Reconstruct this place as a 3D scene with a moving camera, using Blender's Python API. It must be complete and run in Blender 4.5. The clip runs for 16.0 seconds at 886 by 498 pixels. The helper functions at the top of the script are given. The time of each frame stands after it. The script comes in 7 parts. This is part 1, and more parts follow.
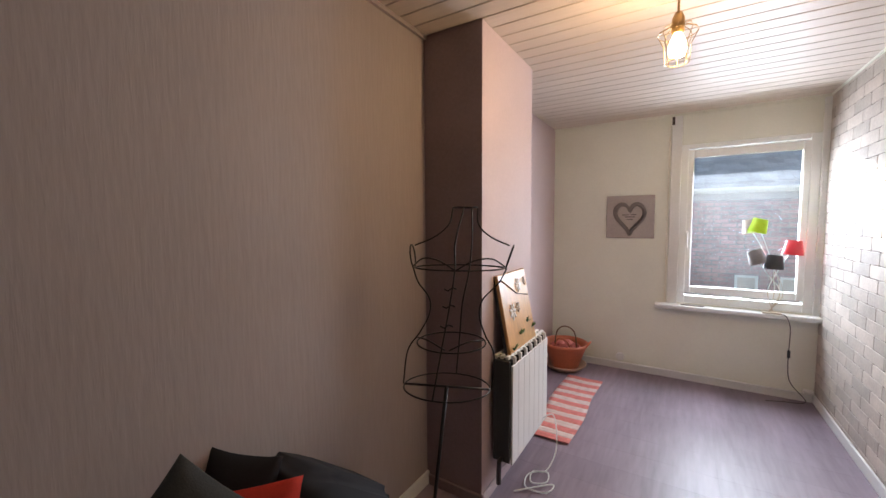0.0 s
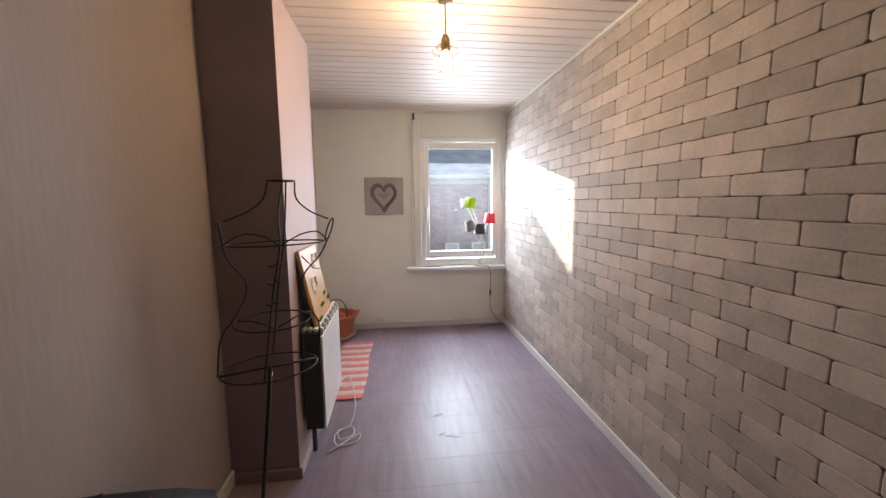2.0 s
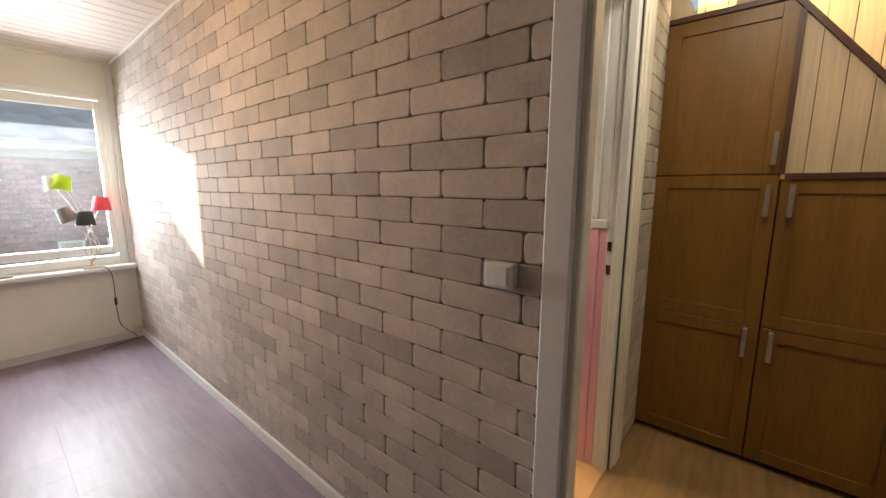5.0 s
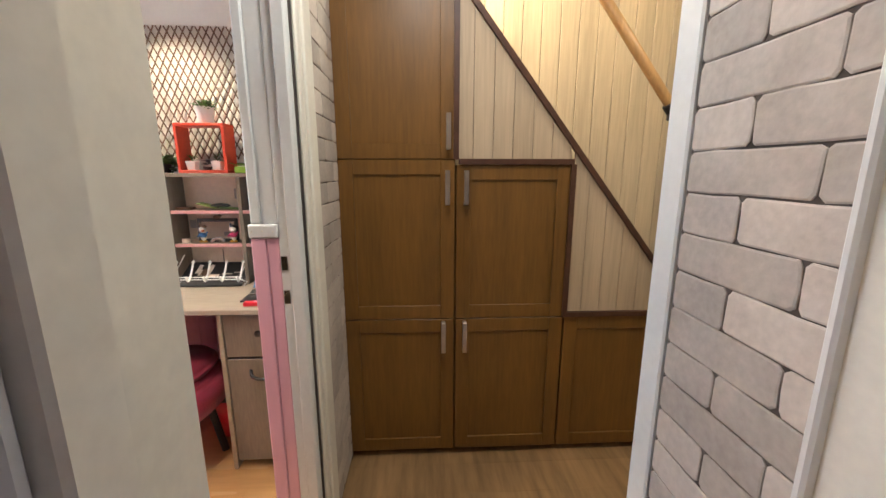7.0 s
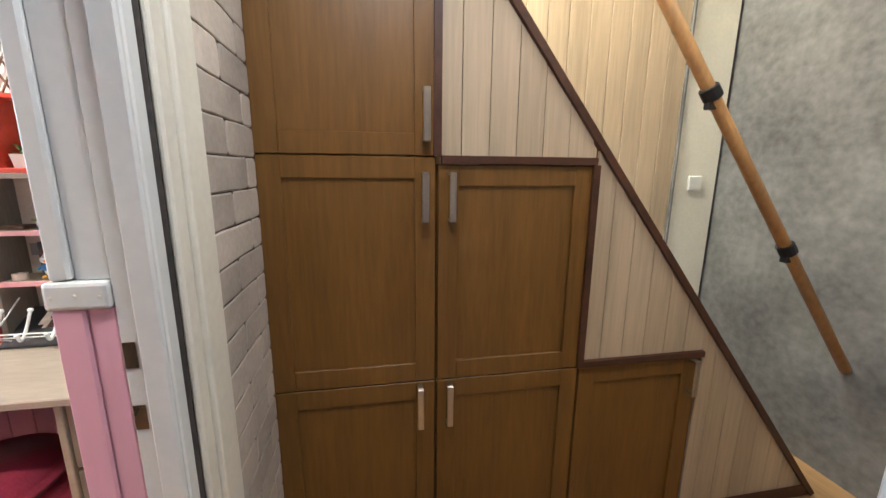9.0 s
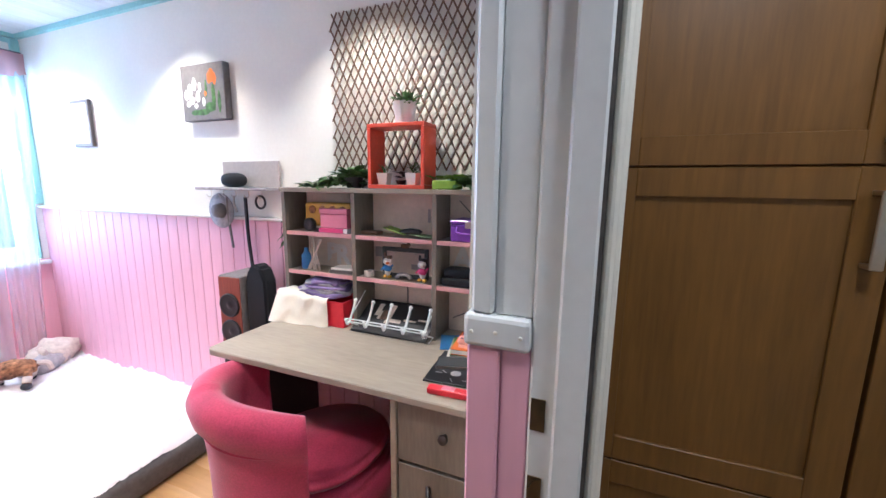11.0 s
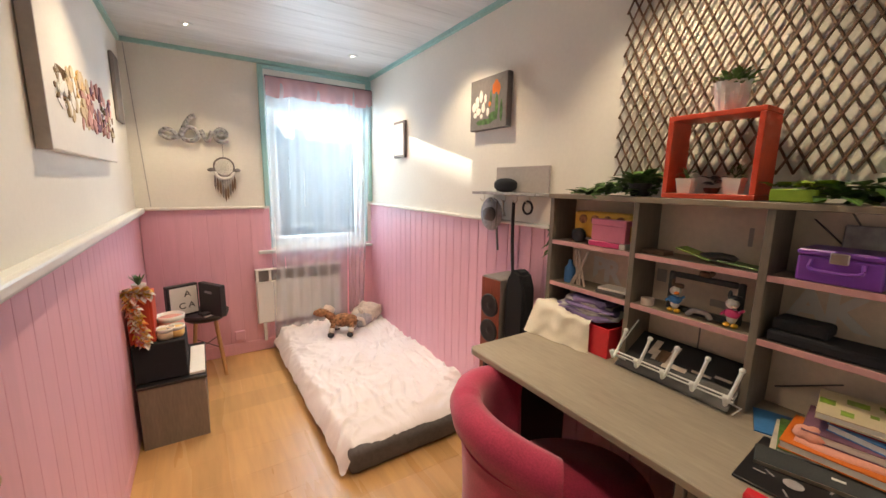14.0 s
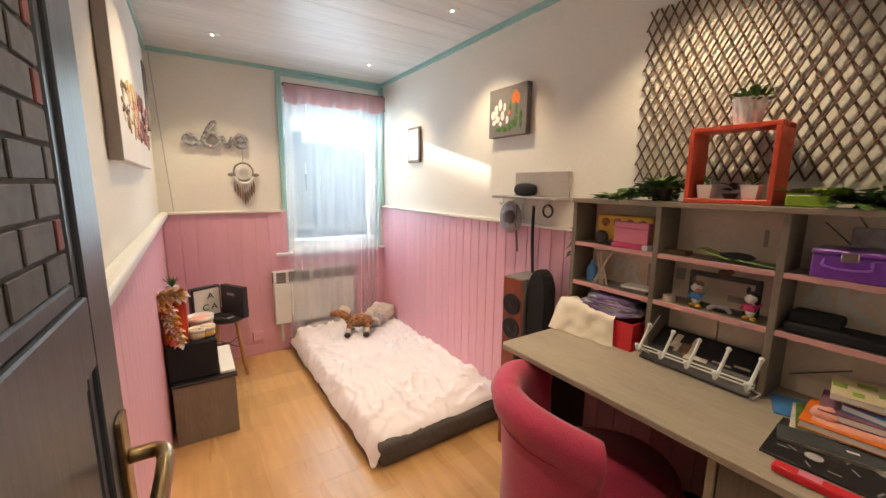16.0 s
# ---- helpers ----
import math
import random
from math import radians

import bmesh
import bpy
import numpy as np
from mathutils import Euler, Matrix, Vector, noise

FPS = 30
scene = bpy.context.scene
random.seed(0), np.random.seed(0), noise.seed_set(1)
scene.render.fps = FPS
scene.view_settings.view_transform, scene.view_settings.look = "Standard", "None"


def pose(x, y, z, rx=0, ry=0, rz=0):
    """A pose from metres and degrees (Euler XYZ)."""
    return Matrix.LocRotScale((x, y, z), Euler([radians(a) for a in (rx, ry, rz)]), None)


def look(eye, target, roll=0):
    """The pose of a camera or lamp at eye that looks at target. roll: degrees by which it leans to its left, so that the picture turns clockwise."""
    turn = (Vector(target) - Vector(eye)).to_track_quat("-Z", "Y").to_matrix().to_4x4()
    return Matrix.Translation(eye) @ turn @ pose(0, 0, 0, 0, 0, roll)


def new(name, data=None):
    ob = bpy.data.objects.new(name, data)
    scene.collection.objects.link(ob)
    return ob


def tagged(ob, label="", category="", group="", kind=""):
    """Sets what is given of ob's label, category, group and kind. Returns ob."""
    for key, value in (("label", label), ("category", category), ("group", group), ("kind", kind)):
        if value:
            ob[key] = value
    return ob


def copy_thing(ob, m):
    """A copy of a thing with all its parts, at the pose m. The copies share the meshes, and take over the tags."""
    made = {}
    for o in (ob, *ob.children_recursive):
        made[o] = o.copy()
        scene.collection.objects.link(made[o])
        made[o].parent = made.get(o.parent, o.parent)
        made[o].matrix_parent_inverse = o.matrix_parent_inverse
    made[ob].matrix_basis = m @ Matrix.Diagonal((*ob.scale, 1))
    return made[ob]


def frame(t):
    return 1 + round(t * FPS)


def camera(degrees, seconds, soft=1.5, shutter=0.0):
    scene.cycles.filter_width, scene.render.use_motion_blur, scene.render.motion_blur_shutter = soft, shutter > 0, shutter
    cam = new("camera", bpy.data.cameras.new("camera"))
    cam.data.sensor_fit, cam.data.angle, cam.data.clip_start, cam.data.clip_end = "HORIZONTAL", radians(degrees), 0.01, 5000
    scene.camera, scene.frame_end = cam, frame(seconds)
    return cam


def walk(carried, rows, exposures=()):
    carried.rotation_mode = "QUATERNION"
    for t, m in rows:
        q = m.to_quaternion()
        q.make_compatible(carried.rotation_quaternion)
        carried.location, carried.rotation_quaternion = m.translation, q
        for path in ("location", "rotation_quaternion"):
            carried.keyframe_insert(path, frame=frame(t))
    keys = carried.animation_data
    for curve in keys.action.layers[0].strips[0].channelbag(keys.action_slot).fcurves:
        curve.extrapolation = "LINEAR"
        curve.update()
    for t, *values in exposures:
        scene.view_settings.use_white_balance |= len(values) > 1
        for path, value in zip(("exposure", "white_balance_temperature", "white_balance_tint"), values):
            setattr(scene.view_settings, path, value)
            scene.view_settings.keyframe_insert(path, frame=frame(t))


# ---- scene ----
cam = camera(98.3, 16.0)
METRES, EYE, TILT, LEAN, TURN = 8.0, 1.5, 0.0, 0.0, 34.3
PATH = [
    (0, (0.548, 0.332, 1.341), (-0.507, 2.026, 1.205), -0.3),
    (0.5, (0.418, 0.386, 1.322), (-0.375, 2.214, 1.158), -0.4),
    (1, (0.313, 0.338, 1.299), (-0.106, 2.285, 1.114), -0.4),
    (1.5, (0.267, 0.207, 1.317), (0.194, 2.193, 1.096), -0.6),
    (2, (0.271, 0.118, 1.313), (0.51, 2.09, 1.073), -0.6),
    (2.5, (0.291, 0.083, 1.311), (0.805, 1.999, 1.057), -0.6),
    (3, (0.357, 0.09, 1.307), (1.081, 1.935, 1.037), -0.6),
    (3.5, (0.401, 0.09, 1.298), (1.302, 1.852, 1.011), -0.6),
    (4, (0.457, 0.084, 1.297), (1.525, 1.748, 0.994), -0.4),
    (4.5, (0.529, 0.077, 1.29), (1.8, 1.588, 0.971), -0.4),
    (5, (0.634, 0.065, 1.279), (2.153, 1.327, 0.96), 0.1),
    (5.2, (0.692, 0.06, 1.277), (2.316, 1.18, 0.954), 0.1),
    (7.3, (1.318, 0.154, 1.293), (3.26, -0.09, 0.882), 0.1),
    (8.2, (1.565, 0.147, 1.303), (3.457, -0.331, 0.867), 0.2),
    (10.3, (1.866, 0.381, 1.286), (3.814, 0.67, 0.94), 0.5),
    (10.5, (1.877, 0.411, 1.295), (3.801, 0.83, 0.946), 0.2),
    (11, (1.888, 0.495, 1.294), (3.716, 1.237, 0.965), 0.6),
    (11.5, (1.888, 0.556, 1.306), (3.548, 1.618, 0.970), 0.6),
    (12, (1.898, 0.593, 1.309), (3.335, 1.942, 0.969), 0.8),
    (12.5, (1.917, 0.604, 1.309), (3.08, 2.196, 0.972), 0.8),
    (13, (1.939, 0.616, 1.308), (2.995, 2.281, 0.972), 0.8),
    (13.5, (1.941, 0.634, 1.312), (2.992, 2.302, 0.974), 0.9),
    (14, (1.95, 0.663, 1.309), (3.007, 2.327, 0.973), 0.9),
    (14.5, (1.939, 0.704, 1.308), (3.001, 2.366, 0.978), 1.0),
    (15, (1.89, 0.75, 1.322), (2.952, 2.41, 0.979), 0.7),
    (15.5, (1.841, 0.733, 1.327), (2.908, 2.39, 0.984), 0.5),
    (16, (1.784, 0.666, 1.323), (2.865, 2.316, 0.995), 0.7),
]
EXPOSURES = [
    (0, 1.42, 6600, 9), (2.0, 1.42, 6600, 9), (3.5, 1.48, 6900, 9), (4.5, 1.65, 6900, 9), (5.2, 1.65, 7500, 9), (7.3, 2.3, 5700, 9), (8.2, 2.4, 5500, 9), (10.3, 2.2, 5000, 9),
    (11, 1.95, 4900, 9), (11.5, 1.05, 5200, 9), (12, 0.95, 5700, 9), (12.5, 1.0, 6400, 9), (13.5, 1.0, 6900, 9), (16, 1.0, 7200, 9),
]
walk(cam, [(t, look(eye, target, roll)) for t, eye, target, roll in PATH], EXPOSURES)

# ---- body ----
# world, sun and exposure
SUN_DIR = Vector((0.472, -1.0, -0.258)).normalized()
world = bpy.data.worlds.new("sky")
scene.world = world
world.use_nodes = True
wn = world.node_tree.nodes
bg = wn["Background"]
sky = wn.new("ShaderNodeTexSky")
sky.sky_type, sky.sun_disc = "NISHITA", False
sky.sun_elevation = math.asin(-SUN_DIR.z)
sky.sun_rotation = math.atan2(-SUN_DIR.x, -SUN_DIR.y)
world.node_tree.links.new(sky.outputs[0], bg.inputs[0])
bg.inputs[1].default_value = 0.09


def lamp(name, kind, energy, colour, m, size=0.1, size_y=None, angle=None, blend=0.5, spot=None):
    data = bpy.data.lights.new(name, kind)
    data.energy, data.color = energy, colour
    if kind == "SUN":
        data.angle = radians(angle)
    elif kind == "AREA":
        data.shape, data.size, data.size_y = "RECTANGLE", size, size_y or size
    else:
        data.shadow_soft_size = size
    if kind == "SPOT":
        data.spot_size, data.spot_blend = radians(spot), blend
    ob = new(name, data)
    ob.matrix_world = m
    return ob


lamp("sun", "SUN", 5.0, (1.0, 0.93, 0.82), look((0, 0, 0), SUN_DIR), angle=0.5)
# sky light standing in the window openings
lamp("window_daylight_1", "AREA", 27, (0.78, 0.86, 1.0), look((0.95, 4.36, 1.32), (0.95, 1.9, 0.0)), 0.66, 0.9)
lamp("window_daylight_2", "AREA", 13, (0.62, 0.81, 1.0), look((2.8, 4.08, 1.40), (2.7, 1.5, 0.1)), 0.7, 1.1)
# unseen fill under the hall ceiling, added to brighten jamb and brick paper
lamp("hall_ceiling_light", "AREA", 2.4, (1.0, 0.91, 0.80), look((2.05, 0.10, 2.28), (2.05, 0.10, 0)), 0.2)
lamp("hall_lamp_light", "AREA", 1.6, (1.0, 0.84, 0.62), look((2.25, -0.95, 2.27), (2.3, -0.6, 0)), 0.25)
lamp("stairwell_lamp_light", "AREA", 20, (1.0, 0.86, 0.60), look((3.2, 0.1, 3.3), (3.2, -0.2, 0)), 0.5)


# materials
def mat(name, colour, rough=0.6, metal=0.0, var=0.06, scale=4.0, fine=60.0, bump=0.1, stretch=(1, 1, 1), dark=None, rand=0.0, local=False,
        trans=0.0, emit=0.0, sheen=0.0, alpha=1.0, coat=0.0, dist=0.002):
    m = bpy.data.materials.new(name)
    m.use_nodes = True
    nt = m.node_tree
    n, link = nt.nodes, nt.links.new
    b = n["Principled BSDF"]
    b.inputs["Roughness"].default_value = rough
    b.inputs["Metallic"].default_value = metal
    b.inputs["Transmission Weight"].default_value = trans
    b.inputs["Coat Weight"].default_value = coat
    b.inputs["Sheen Weight"].default_value = sheen
    b.inputs["Alpha"].default_value = alpha
    if local:
        src = n.new("ShaderNodeTexCoord").outputs["Object"]
    else:
        src = n.new("ShaderNodeNewGeometry").outputs["Position"]
    mp = n.new("ShaderNodeMapping")
    mp.inputs["Scale"].default_value = stretch
    link(src, mp.inputs[0])
    big = n.new("ShaderNodeTexNoise")
    big.inputs["Scale"].default_value, big.inputs["Detail"].default_value = scale, 4
    small = n.new("ShaderNodeTexNoise")
    small.inputs["Scale"].default_value, small.inputs["Detail"].default_value = fine, 3
    link(mp.outputs[0], big.inputs[0])
    link(mp.outputs[0], small.inputs[0])
    mix = n.new("ShaderNodeMix")
    mix.data_type = "FLOAT"
    mix.inputs[0].default_value = 0.4
    link(big.outputs[0], mix.inputs[2])
    link(small.outputs[0], mix.inputs[3])
    ramp = n.new("ShaderNodeValToRGB")
    lo = dark or tuple(c * (1 - var * 2.2) for c in colour)
    hi = tuple(min(c * (1 + var * 1.2), 1) for c in colour)
    ramp.color_ramp.elements[0].position, ramp.color_ramp.elements[0].color = 0.32, (*lo, 1)
    ramp.color_ramp.elements[1].position, ramp.color_ramp.elements[1].color = 0.68, (*hi, 1)
    link(mix.outputs[0], ramp.inputs[0])
    out = ramp.outputs[0]
    if rand:
        info = n.new("ShaderNodeObjectInfo")
        geo = n.new("ShaderNodeNewGeometry")
        add = n.new("ShaderNodeMath")
        link(info.outputs["Random"], add.inputs[0])
        link(geo.outputs["Random Per Island"], add.inputs[1])
        fr = n.new("ShaderNodeMath")
        fr.operation = "FRACT"
        link(add.outputs[0], fr.inputs[0])
        mr = n.new("ShaderNodeMapRange")
        mr.inputs[3].default_value, mr.inputs[4].default_value = 1 - rand, 1 + rand * 0.4
        link(fr.outputs[0], mr.inputs[0])
        sc = n.new("ShaderNodeVectorMath")
        sc.operation = "SCALE"
        link(out, sc.inputs[0])
        link(mr.outputs[0], sc.inputs[3])
        out = sc.outputs[0]
    link(out, b.inputs["Base Color"])
    if emit:
        b.inputs["Emission Strength"].default_value = emit
        b.inputs["Emission Color"].default_value = (*colour, 1)
    if bump:
        bp = n.new("ShaderNodeBump")
        bp.inputs["Strength"].default_value, bp.inputs["Distance"].default_value = bump, dist
        link(small.outputs[0], bp.inputs["Height"])
        link(bp.outputs[0], b.inputs["Normal"])
        rr = n.new("ShaderNodeMapRange")
        rr.inputs[3].default_value, rr.inputs[4].default_value = max(rough - 0.08, 0.02), min(rough + 0.08, 1)
        link(big.outputs[0], rr.inputs[0])
        link(rr.outputs[0], b.inputs["Roughness"])
    return m


M = {}
M["mauve"] = mat("mauve_wallpaper", (0.36, 0.31, 0.30), 0.75, var=0.04, scale=2, fine=90, bump=0.5, stretch=(1, 1, 0.12))
M["plum"] = mat("plum_surface", (0.27, 0.20, 0.205), 0.55, var=0.08, bump=0.2)
M["pinkish"] = mat("pale_pink_surface", (0.52, 0.42, 0.43), 0.7, var=0.03, bump=0.2)
M["cream"] = mat("cream_paint", (0.74, 0.76, 0.68), 0.6, var=0.02, bump=0.15)
M["white"] = mat("white_gloss_paint", (0.72, 0.74, 0.73), 0.35, var=0.03, bump=0.08)
M["greywhite"] = mat("grey_white_door_paint", (0.76, 0.74, 0.65), 0.4, var=0.05, bump=0.1)
M["pvc"] = mat("white_pvc", (0.80, 0.83, 0.82), 0.3, var=0.01, bump=0)
M["ceil1"] = mat("gloss_white_ceiling_plank", (0.62, 0.54, 0.475), 0.5, var=0.05, scale=3, fine=40, bump=0.05, stretch=(0.1, 1, 1))
M["ceil2"] = mat("white_wood_grain_ceiling", (0.70, 0.71, 0.72), 0.45, var=0.08, scale=6, fine=50, bump=0.1, stretch=(0.06, 1, 1))
M["floor1"] = mat("lavender_laminate", (0.25, 0.20, 0.25), 0.43, var=0.16, scale=3, fine=30, bump=0.04, stretch=(1, 0.12, 1), rand=0.06)
M["floor2"] = mat("honey_laminate", (0.56, 0.33, 0.14), 0.28, var=0.12, scale=4, fine=30, bump=0.04, stretch=(1, 0.10, 1), rand=0.12)
M["floor3"] = mat("hall_laminate", (0.36, 0.22, 0.10), 0.35, var=0.25, scale=5, fine=30, bump=0.05, stretch=(0.15, 1, 1), rand=0.1)
M["scuff"] = mat("grey_floor_scuff", (0.13, 0.10, 0.12), 0.55, var=0.2, bump=0)
M["joint"] = mat("dark_joint", (0.10, 0.085, 0.075), 0.9, var=0.2)
M["brick"] = mat("printed_stone_brick", (0.54, 0.485, 0.43), 0.72, var=0.10, scale=9, fine=70, bump=0.35, rand=0.26)
M["pinkboard"] = mat("pink_painted_board", (0.78, 0.43, 0.53), 0.45, var=0.04, scale=3, fine=50, bump=0.12, stretch=(1, 1, 0.1), rand=0.03)
M["pinkback"] = mat("pink_groove", (0.75, 0.40, 0.50), 0.7, var=0.05)
M["wall2"] = mat("warm_white_wall", (0.78, 0.76, 0.70), 0.7, var=0.02, bump=0.15)
M["teal"] = mat("teal_trim_paint", (0.33, 0.58, 0.56), 0.4, var=0.06, bump=0.1)
M["oak"] = mat("oak_veneer", (0.18, 0.085, 0.014), 0.42, var=0.16, scale=7, fine=90, bump=0.06, stretch=(1.2, 1.2, 0.10), local=True)
M["darkwood"] = mat("dark_brown_batten", (0.075, 0.028, 0.014), 0.45, var=0.2, scale=8, bump=0.1)
M["panel"] = mat("whitewashed_pine_board", (0.52, 0.41, 0.28), 0.5, var=0.12, scale=4, fine=50, bump=0.15, stretch=(2, 2, 0.1), rand=0.08)
M["concrete"] = mat("grey_concrete_panel", (0.20, 0.20, 0.20), 0.7, var=0.25, scale=3, fine=25, bump=0.2)
M["nickel"] = mat("brushed_nickel", (0.62, 0.56, 0.47), 0.3, 1.0, var=0.05, bump=0)
M["steel"] = mat("dark_steel", (0.10, 0.09, 0.09), 0.35, 0.9, var=0.1, bump=0.05)
M["shelfdark"] = mat("faded_red_spray", (0.20, 0.045, 0.04), 0.7, var=0.2, bump=0.1)
M["linen"] = mat("cream_linen", (0.74, 0.68, 0.57), 0.85, var=0.04, scale=12, fine=200, bump=0.3)
M["iron"] = mat("black_iron_wire", (0.018, 0.016, 0.016), 0.45, 0.4, var=0.1, bump=0.05)
M["black"] = mat("black_plastic", (0.015, 0.015, 0.018), 0.4, var=0.1, bump=0.05)
M["blackfab"] = mat("black_fabric", (0.012, 0.013, 0.018), 0.9, var=0.2, fine=300, bump=0.3)
M["greyfab"] = mat("dark_grey_fabric", (0.055, 0.060, 0.062), 0.9, var=0.2, fine=300, bump=0.3)
M["redfab"] = mat("red_fabric", (0.55, 0.035, 0.02), 0.85, var=0.1, fine=300, bump=0.3)
# one grey oak hue in three depths: desk palest, greyv darkest
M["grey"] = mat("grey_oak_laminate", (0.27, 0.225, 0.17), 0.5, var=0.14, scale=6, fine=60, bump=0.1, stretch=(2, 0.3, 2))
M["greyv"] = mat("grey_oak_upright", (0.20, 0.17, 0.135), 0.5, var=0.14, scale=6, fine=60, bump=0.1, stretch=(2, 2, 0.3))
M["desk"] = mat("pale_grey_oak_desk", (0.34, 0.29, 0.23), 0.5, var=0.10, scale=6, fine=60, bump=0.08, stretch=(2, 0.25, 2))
M["shelfpink"] = mat("pink_shelf_edge", (0.62, 0.33, 0.33), 0.5, var=0.05)
M["boardpink"] = mat("patterned_back_panel", (0.80, 0.68, 0.56), 0.6, var=0.06, scale=5, bump=0.1)
M["velvet"] = mat("raspberry_velvet", (0.45, 0.030, 0.092), 0.85, var=0.18, scale=6, fine=200, bump=0.3, sheen=0.25)
M["duvet"] = mat("white_cotton", (0.76, 0.71, 0.73), 0.85, var=0.03, scale=4, fine=200, bump=0.2)
M["mattgrey"] = mat("grey_mattress_side", (0.12, 0.11, 0.11), 0.85, var=0.15, bump=0.3)
M["redpaint"] = mat("orange_red_paint", (0.60, 0.062, 0.025), 0.45, var=0.08, bump=0.1)
M["terra"] = mat("terracotta_plastic", (0.50, 0.145, 0.07), 0.4, var=0.08, bump=0.05)
M["saucer"] = mat("beige_saucer", (0.55, 0.40, 0.30), 0.5, var=0.05, bump=0.05)
M["leaf"] = mat("green_leaf", (0.09, 0.20, 0.045), 0.45, var=0.3, scale=30, bump=0.1, rand=0.35)
M["leaf2"] = mat("lime_leaf", (0.22, 0.36, 0.03), 0.45, var=0.2, scale=30, bump=0.1, rand=0.3)
M["willow"] = mat("brown_willow", (0.17, 0.10, 0.06), 0.7, var=0.25, scale=20, bump=0.3)
M["purple"] = mat("purple_tin", (0.20, 0.055, 0.40), 0.35, var=0.06, bump=0)
M["pinkplain"] = mat("pink_plastic", (0.72, 0.22, 0.32), 0.5, var=0.04, bump=0)
M["magenta"] = mat("magenta_plastic", (0.65, 0.05, 0.20), 0.4, var=0.04, bump=0)
M["yellow"] = mat("yellow_plastic", (0.62, 0.36, 0.04), 0.45, var=0.08, bump=0)
M["orange"] = mat("orange_card", (0.70, 0.17, 0.02), 0.5, var=0.05, bump=0)
M["blue"] = mat("blue_card", (0.05, 0.20, 0.48), 0.4, var=0.08, bump=0)
M["red"] = mat("red_plastic", (0.62, 0.02, 0.035), 0.35, var=0.05, bump=0)
M["lime"] = mat("lime_fabric", (0.42, 0.65, 0.02), 0.8, var=0.05, bump=0.1, trans=0.0)
M["limepot"] = mat("olive_lime_plastic", (0.24, 0.40, 0.035), 0.6, var=0.08, bump=0.1)
M["canvas"] = mat("grey_canvas", (0.42, 0.38, 0.36), 0.8, var=0.06, bump=0.2)
M["grey3"] = mat("mid_grey_paint", (0.19, 0.17, 0.165), 0.7, var=0.12, bump=0.1)
M["silver"] = mat("silver_sequin", (0.45, 0.45, 0.46), 0.3, 0.7, var=0.3, scale=60, bump=0.8)
M["pine"] = mat("varnished_pine", (0.62, 0.36, 0.14), 0.35, var=0.15, scale=5, bump=0.05, stretch=(1, 1, 0.2))
M["beech"] = mat("beech_leg", (0.50, 0.27, 0.11), 0.4, var=0.1, bump=0.05, scale=8)
M["waxpink"] = mat("pink_wax", (0.72, 0.33, 0.28), 0.4, var=0.03, bump=0)
M["waxcream"] = mat("cream_wax", (0.66, 0.56, 0.38), 0.4, var=0.03, bump=0)
M["waxyellow"] = mat("yellow_wax", (0.72, 0.48, 0.16), 0.4, var=0.03, bump=0)
M["paper"] = mat("white_paper", (0.78, 0.76, 0.72), 0.7, var=0.02, bump=0)
M["printpurple"] = mat("purple_print", (0.22, 0.10, 0.16), 0.8, var=0.15, bump=0)
M["printrose"] = mat("rose_print", (0.52, 0.27, 0.24), 0.8, var=0.15, bump=0)
M["printbeige"] = mat("beige_print", (0.62, 0.50, 0.33), 0.8, var=0.15, bump=0)
M["printbrown"] = mat("brown_print", (0.20, 0.13, 0.07), 0.8, var=0.15, bump=0)
M["lilac"] = mat("lilac_cloth", (0.20, 0.14, 0.30), 0.8, var=0.15, scale=20, bump=0.3)
M["skin"] = mat("pink_fur", (0.78, 0.36, 0.28), 0.95, var=0.06, scale=20, fine=200, bump=0.5)
M["brownfur"] = mat("brown_fur", (0.34, 0.16, 0.075), 0.95, var=0.4, scale=40, bump=0.5)
M["greyfur"] = mat("grey_fur", (0.38, 0.36, 0.37), 0.95, var=0.15, scale=40, bump=0.5)
M["creamfur"] = mat("cream_fur", (0.60, 0.52, 0.45), 0.95, var=0.1, scale=40, bump=0.5)
M["rope"] = mat("natural_rope", (0.48, 0.36, 0.22), 0.8, var=0.15, scale=60, bump=0.3)
M["brass"] = mat("antique_brass", (0.42, 0.30, 0.16), 0.28, 1.0, var=0.15, bump=0.05)
M["doorblue"] = mat("slate_blue_door_paint", (0.060, 0.070, 0.090), 0.35, var=0.15, scale=4, fine=60, bump=0.3, stretch=(1, 1, 0.1))
M["bricksoot"] = mat("graffiti_brick_grey", (0.11, 0.10, 0.10), 0.7, var=0.25, scale=8, bump=0.2, rand=0.2)
M["heater"] = mat("white_heater_enamel", (0.74, 0.74, 0.72), 0.35, var=0.02, bump=0)
M["ruga"] = mat("coral_cotton_rag", (0.62, 0.20, 0.18), 0.95, var=0.12, scale=30, fine=200, bump=0.8)
M["rugb"] = mat("cream_cotton_rag", (0.62, 0.50, 0.46), 0.95, var=0.10, scale=30, fine=200, bump=0.8)


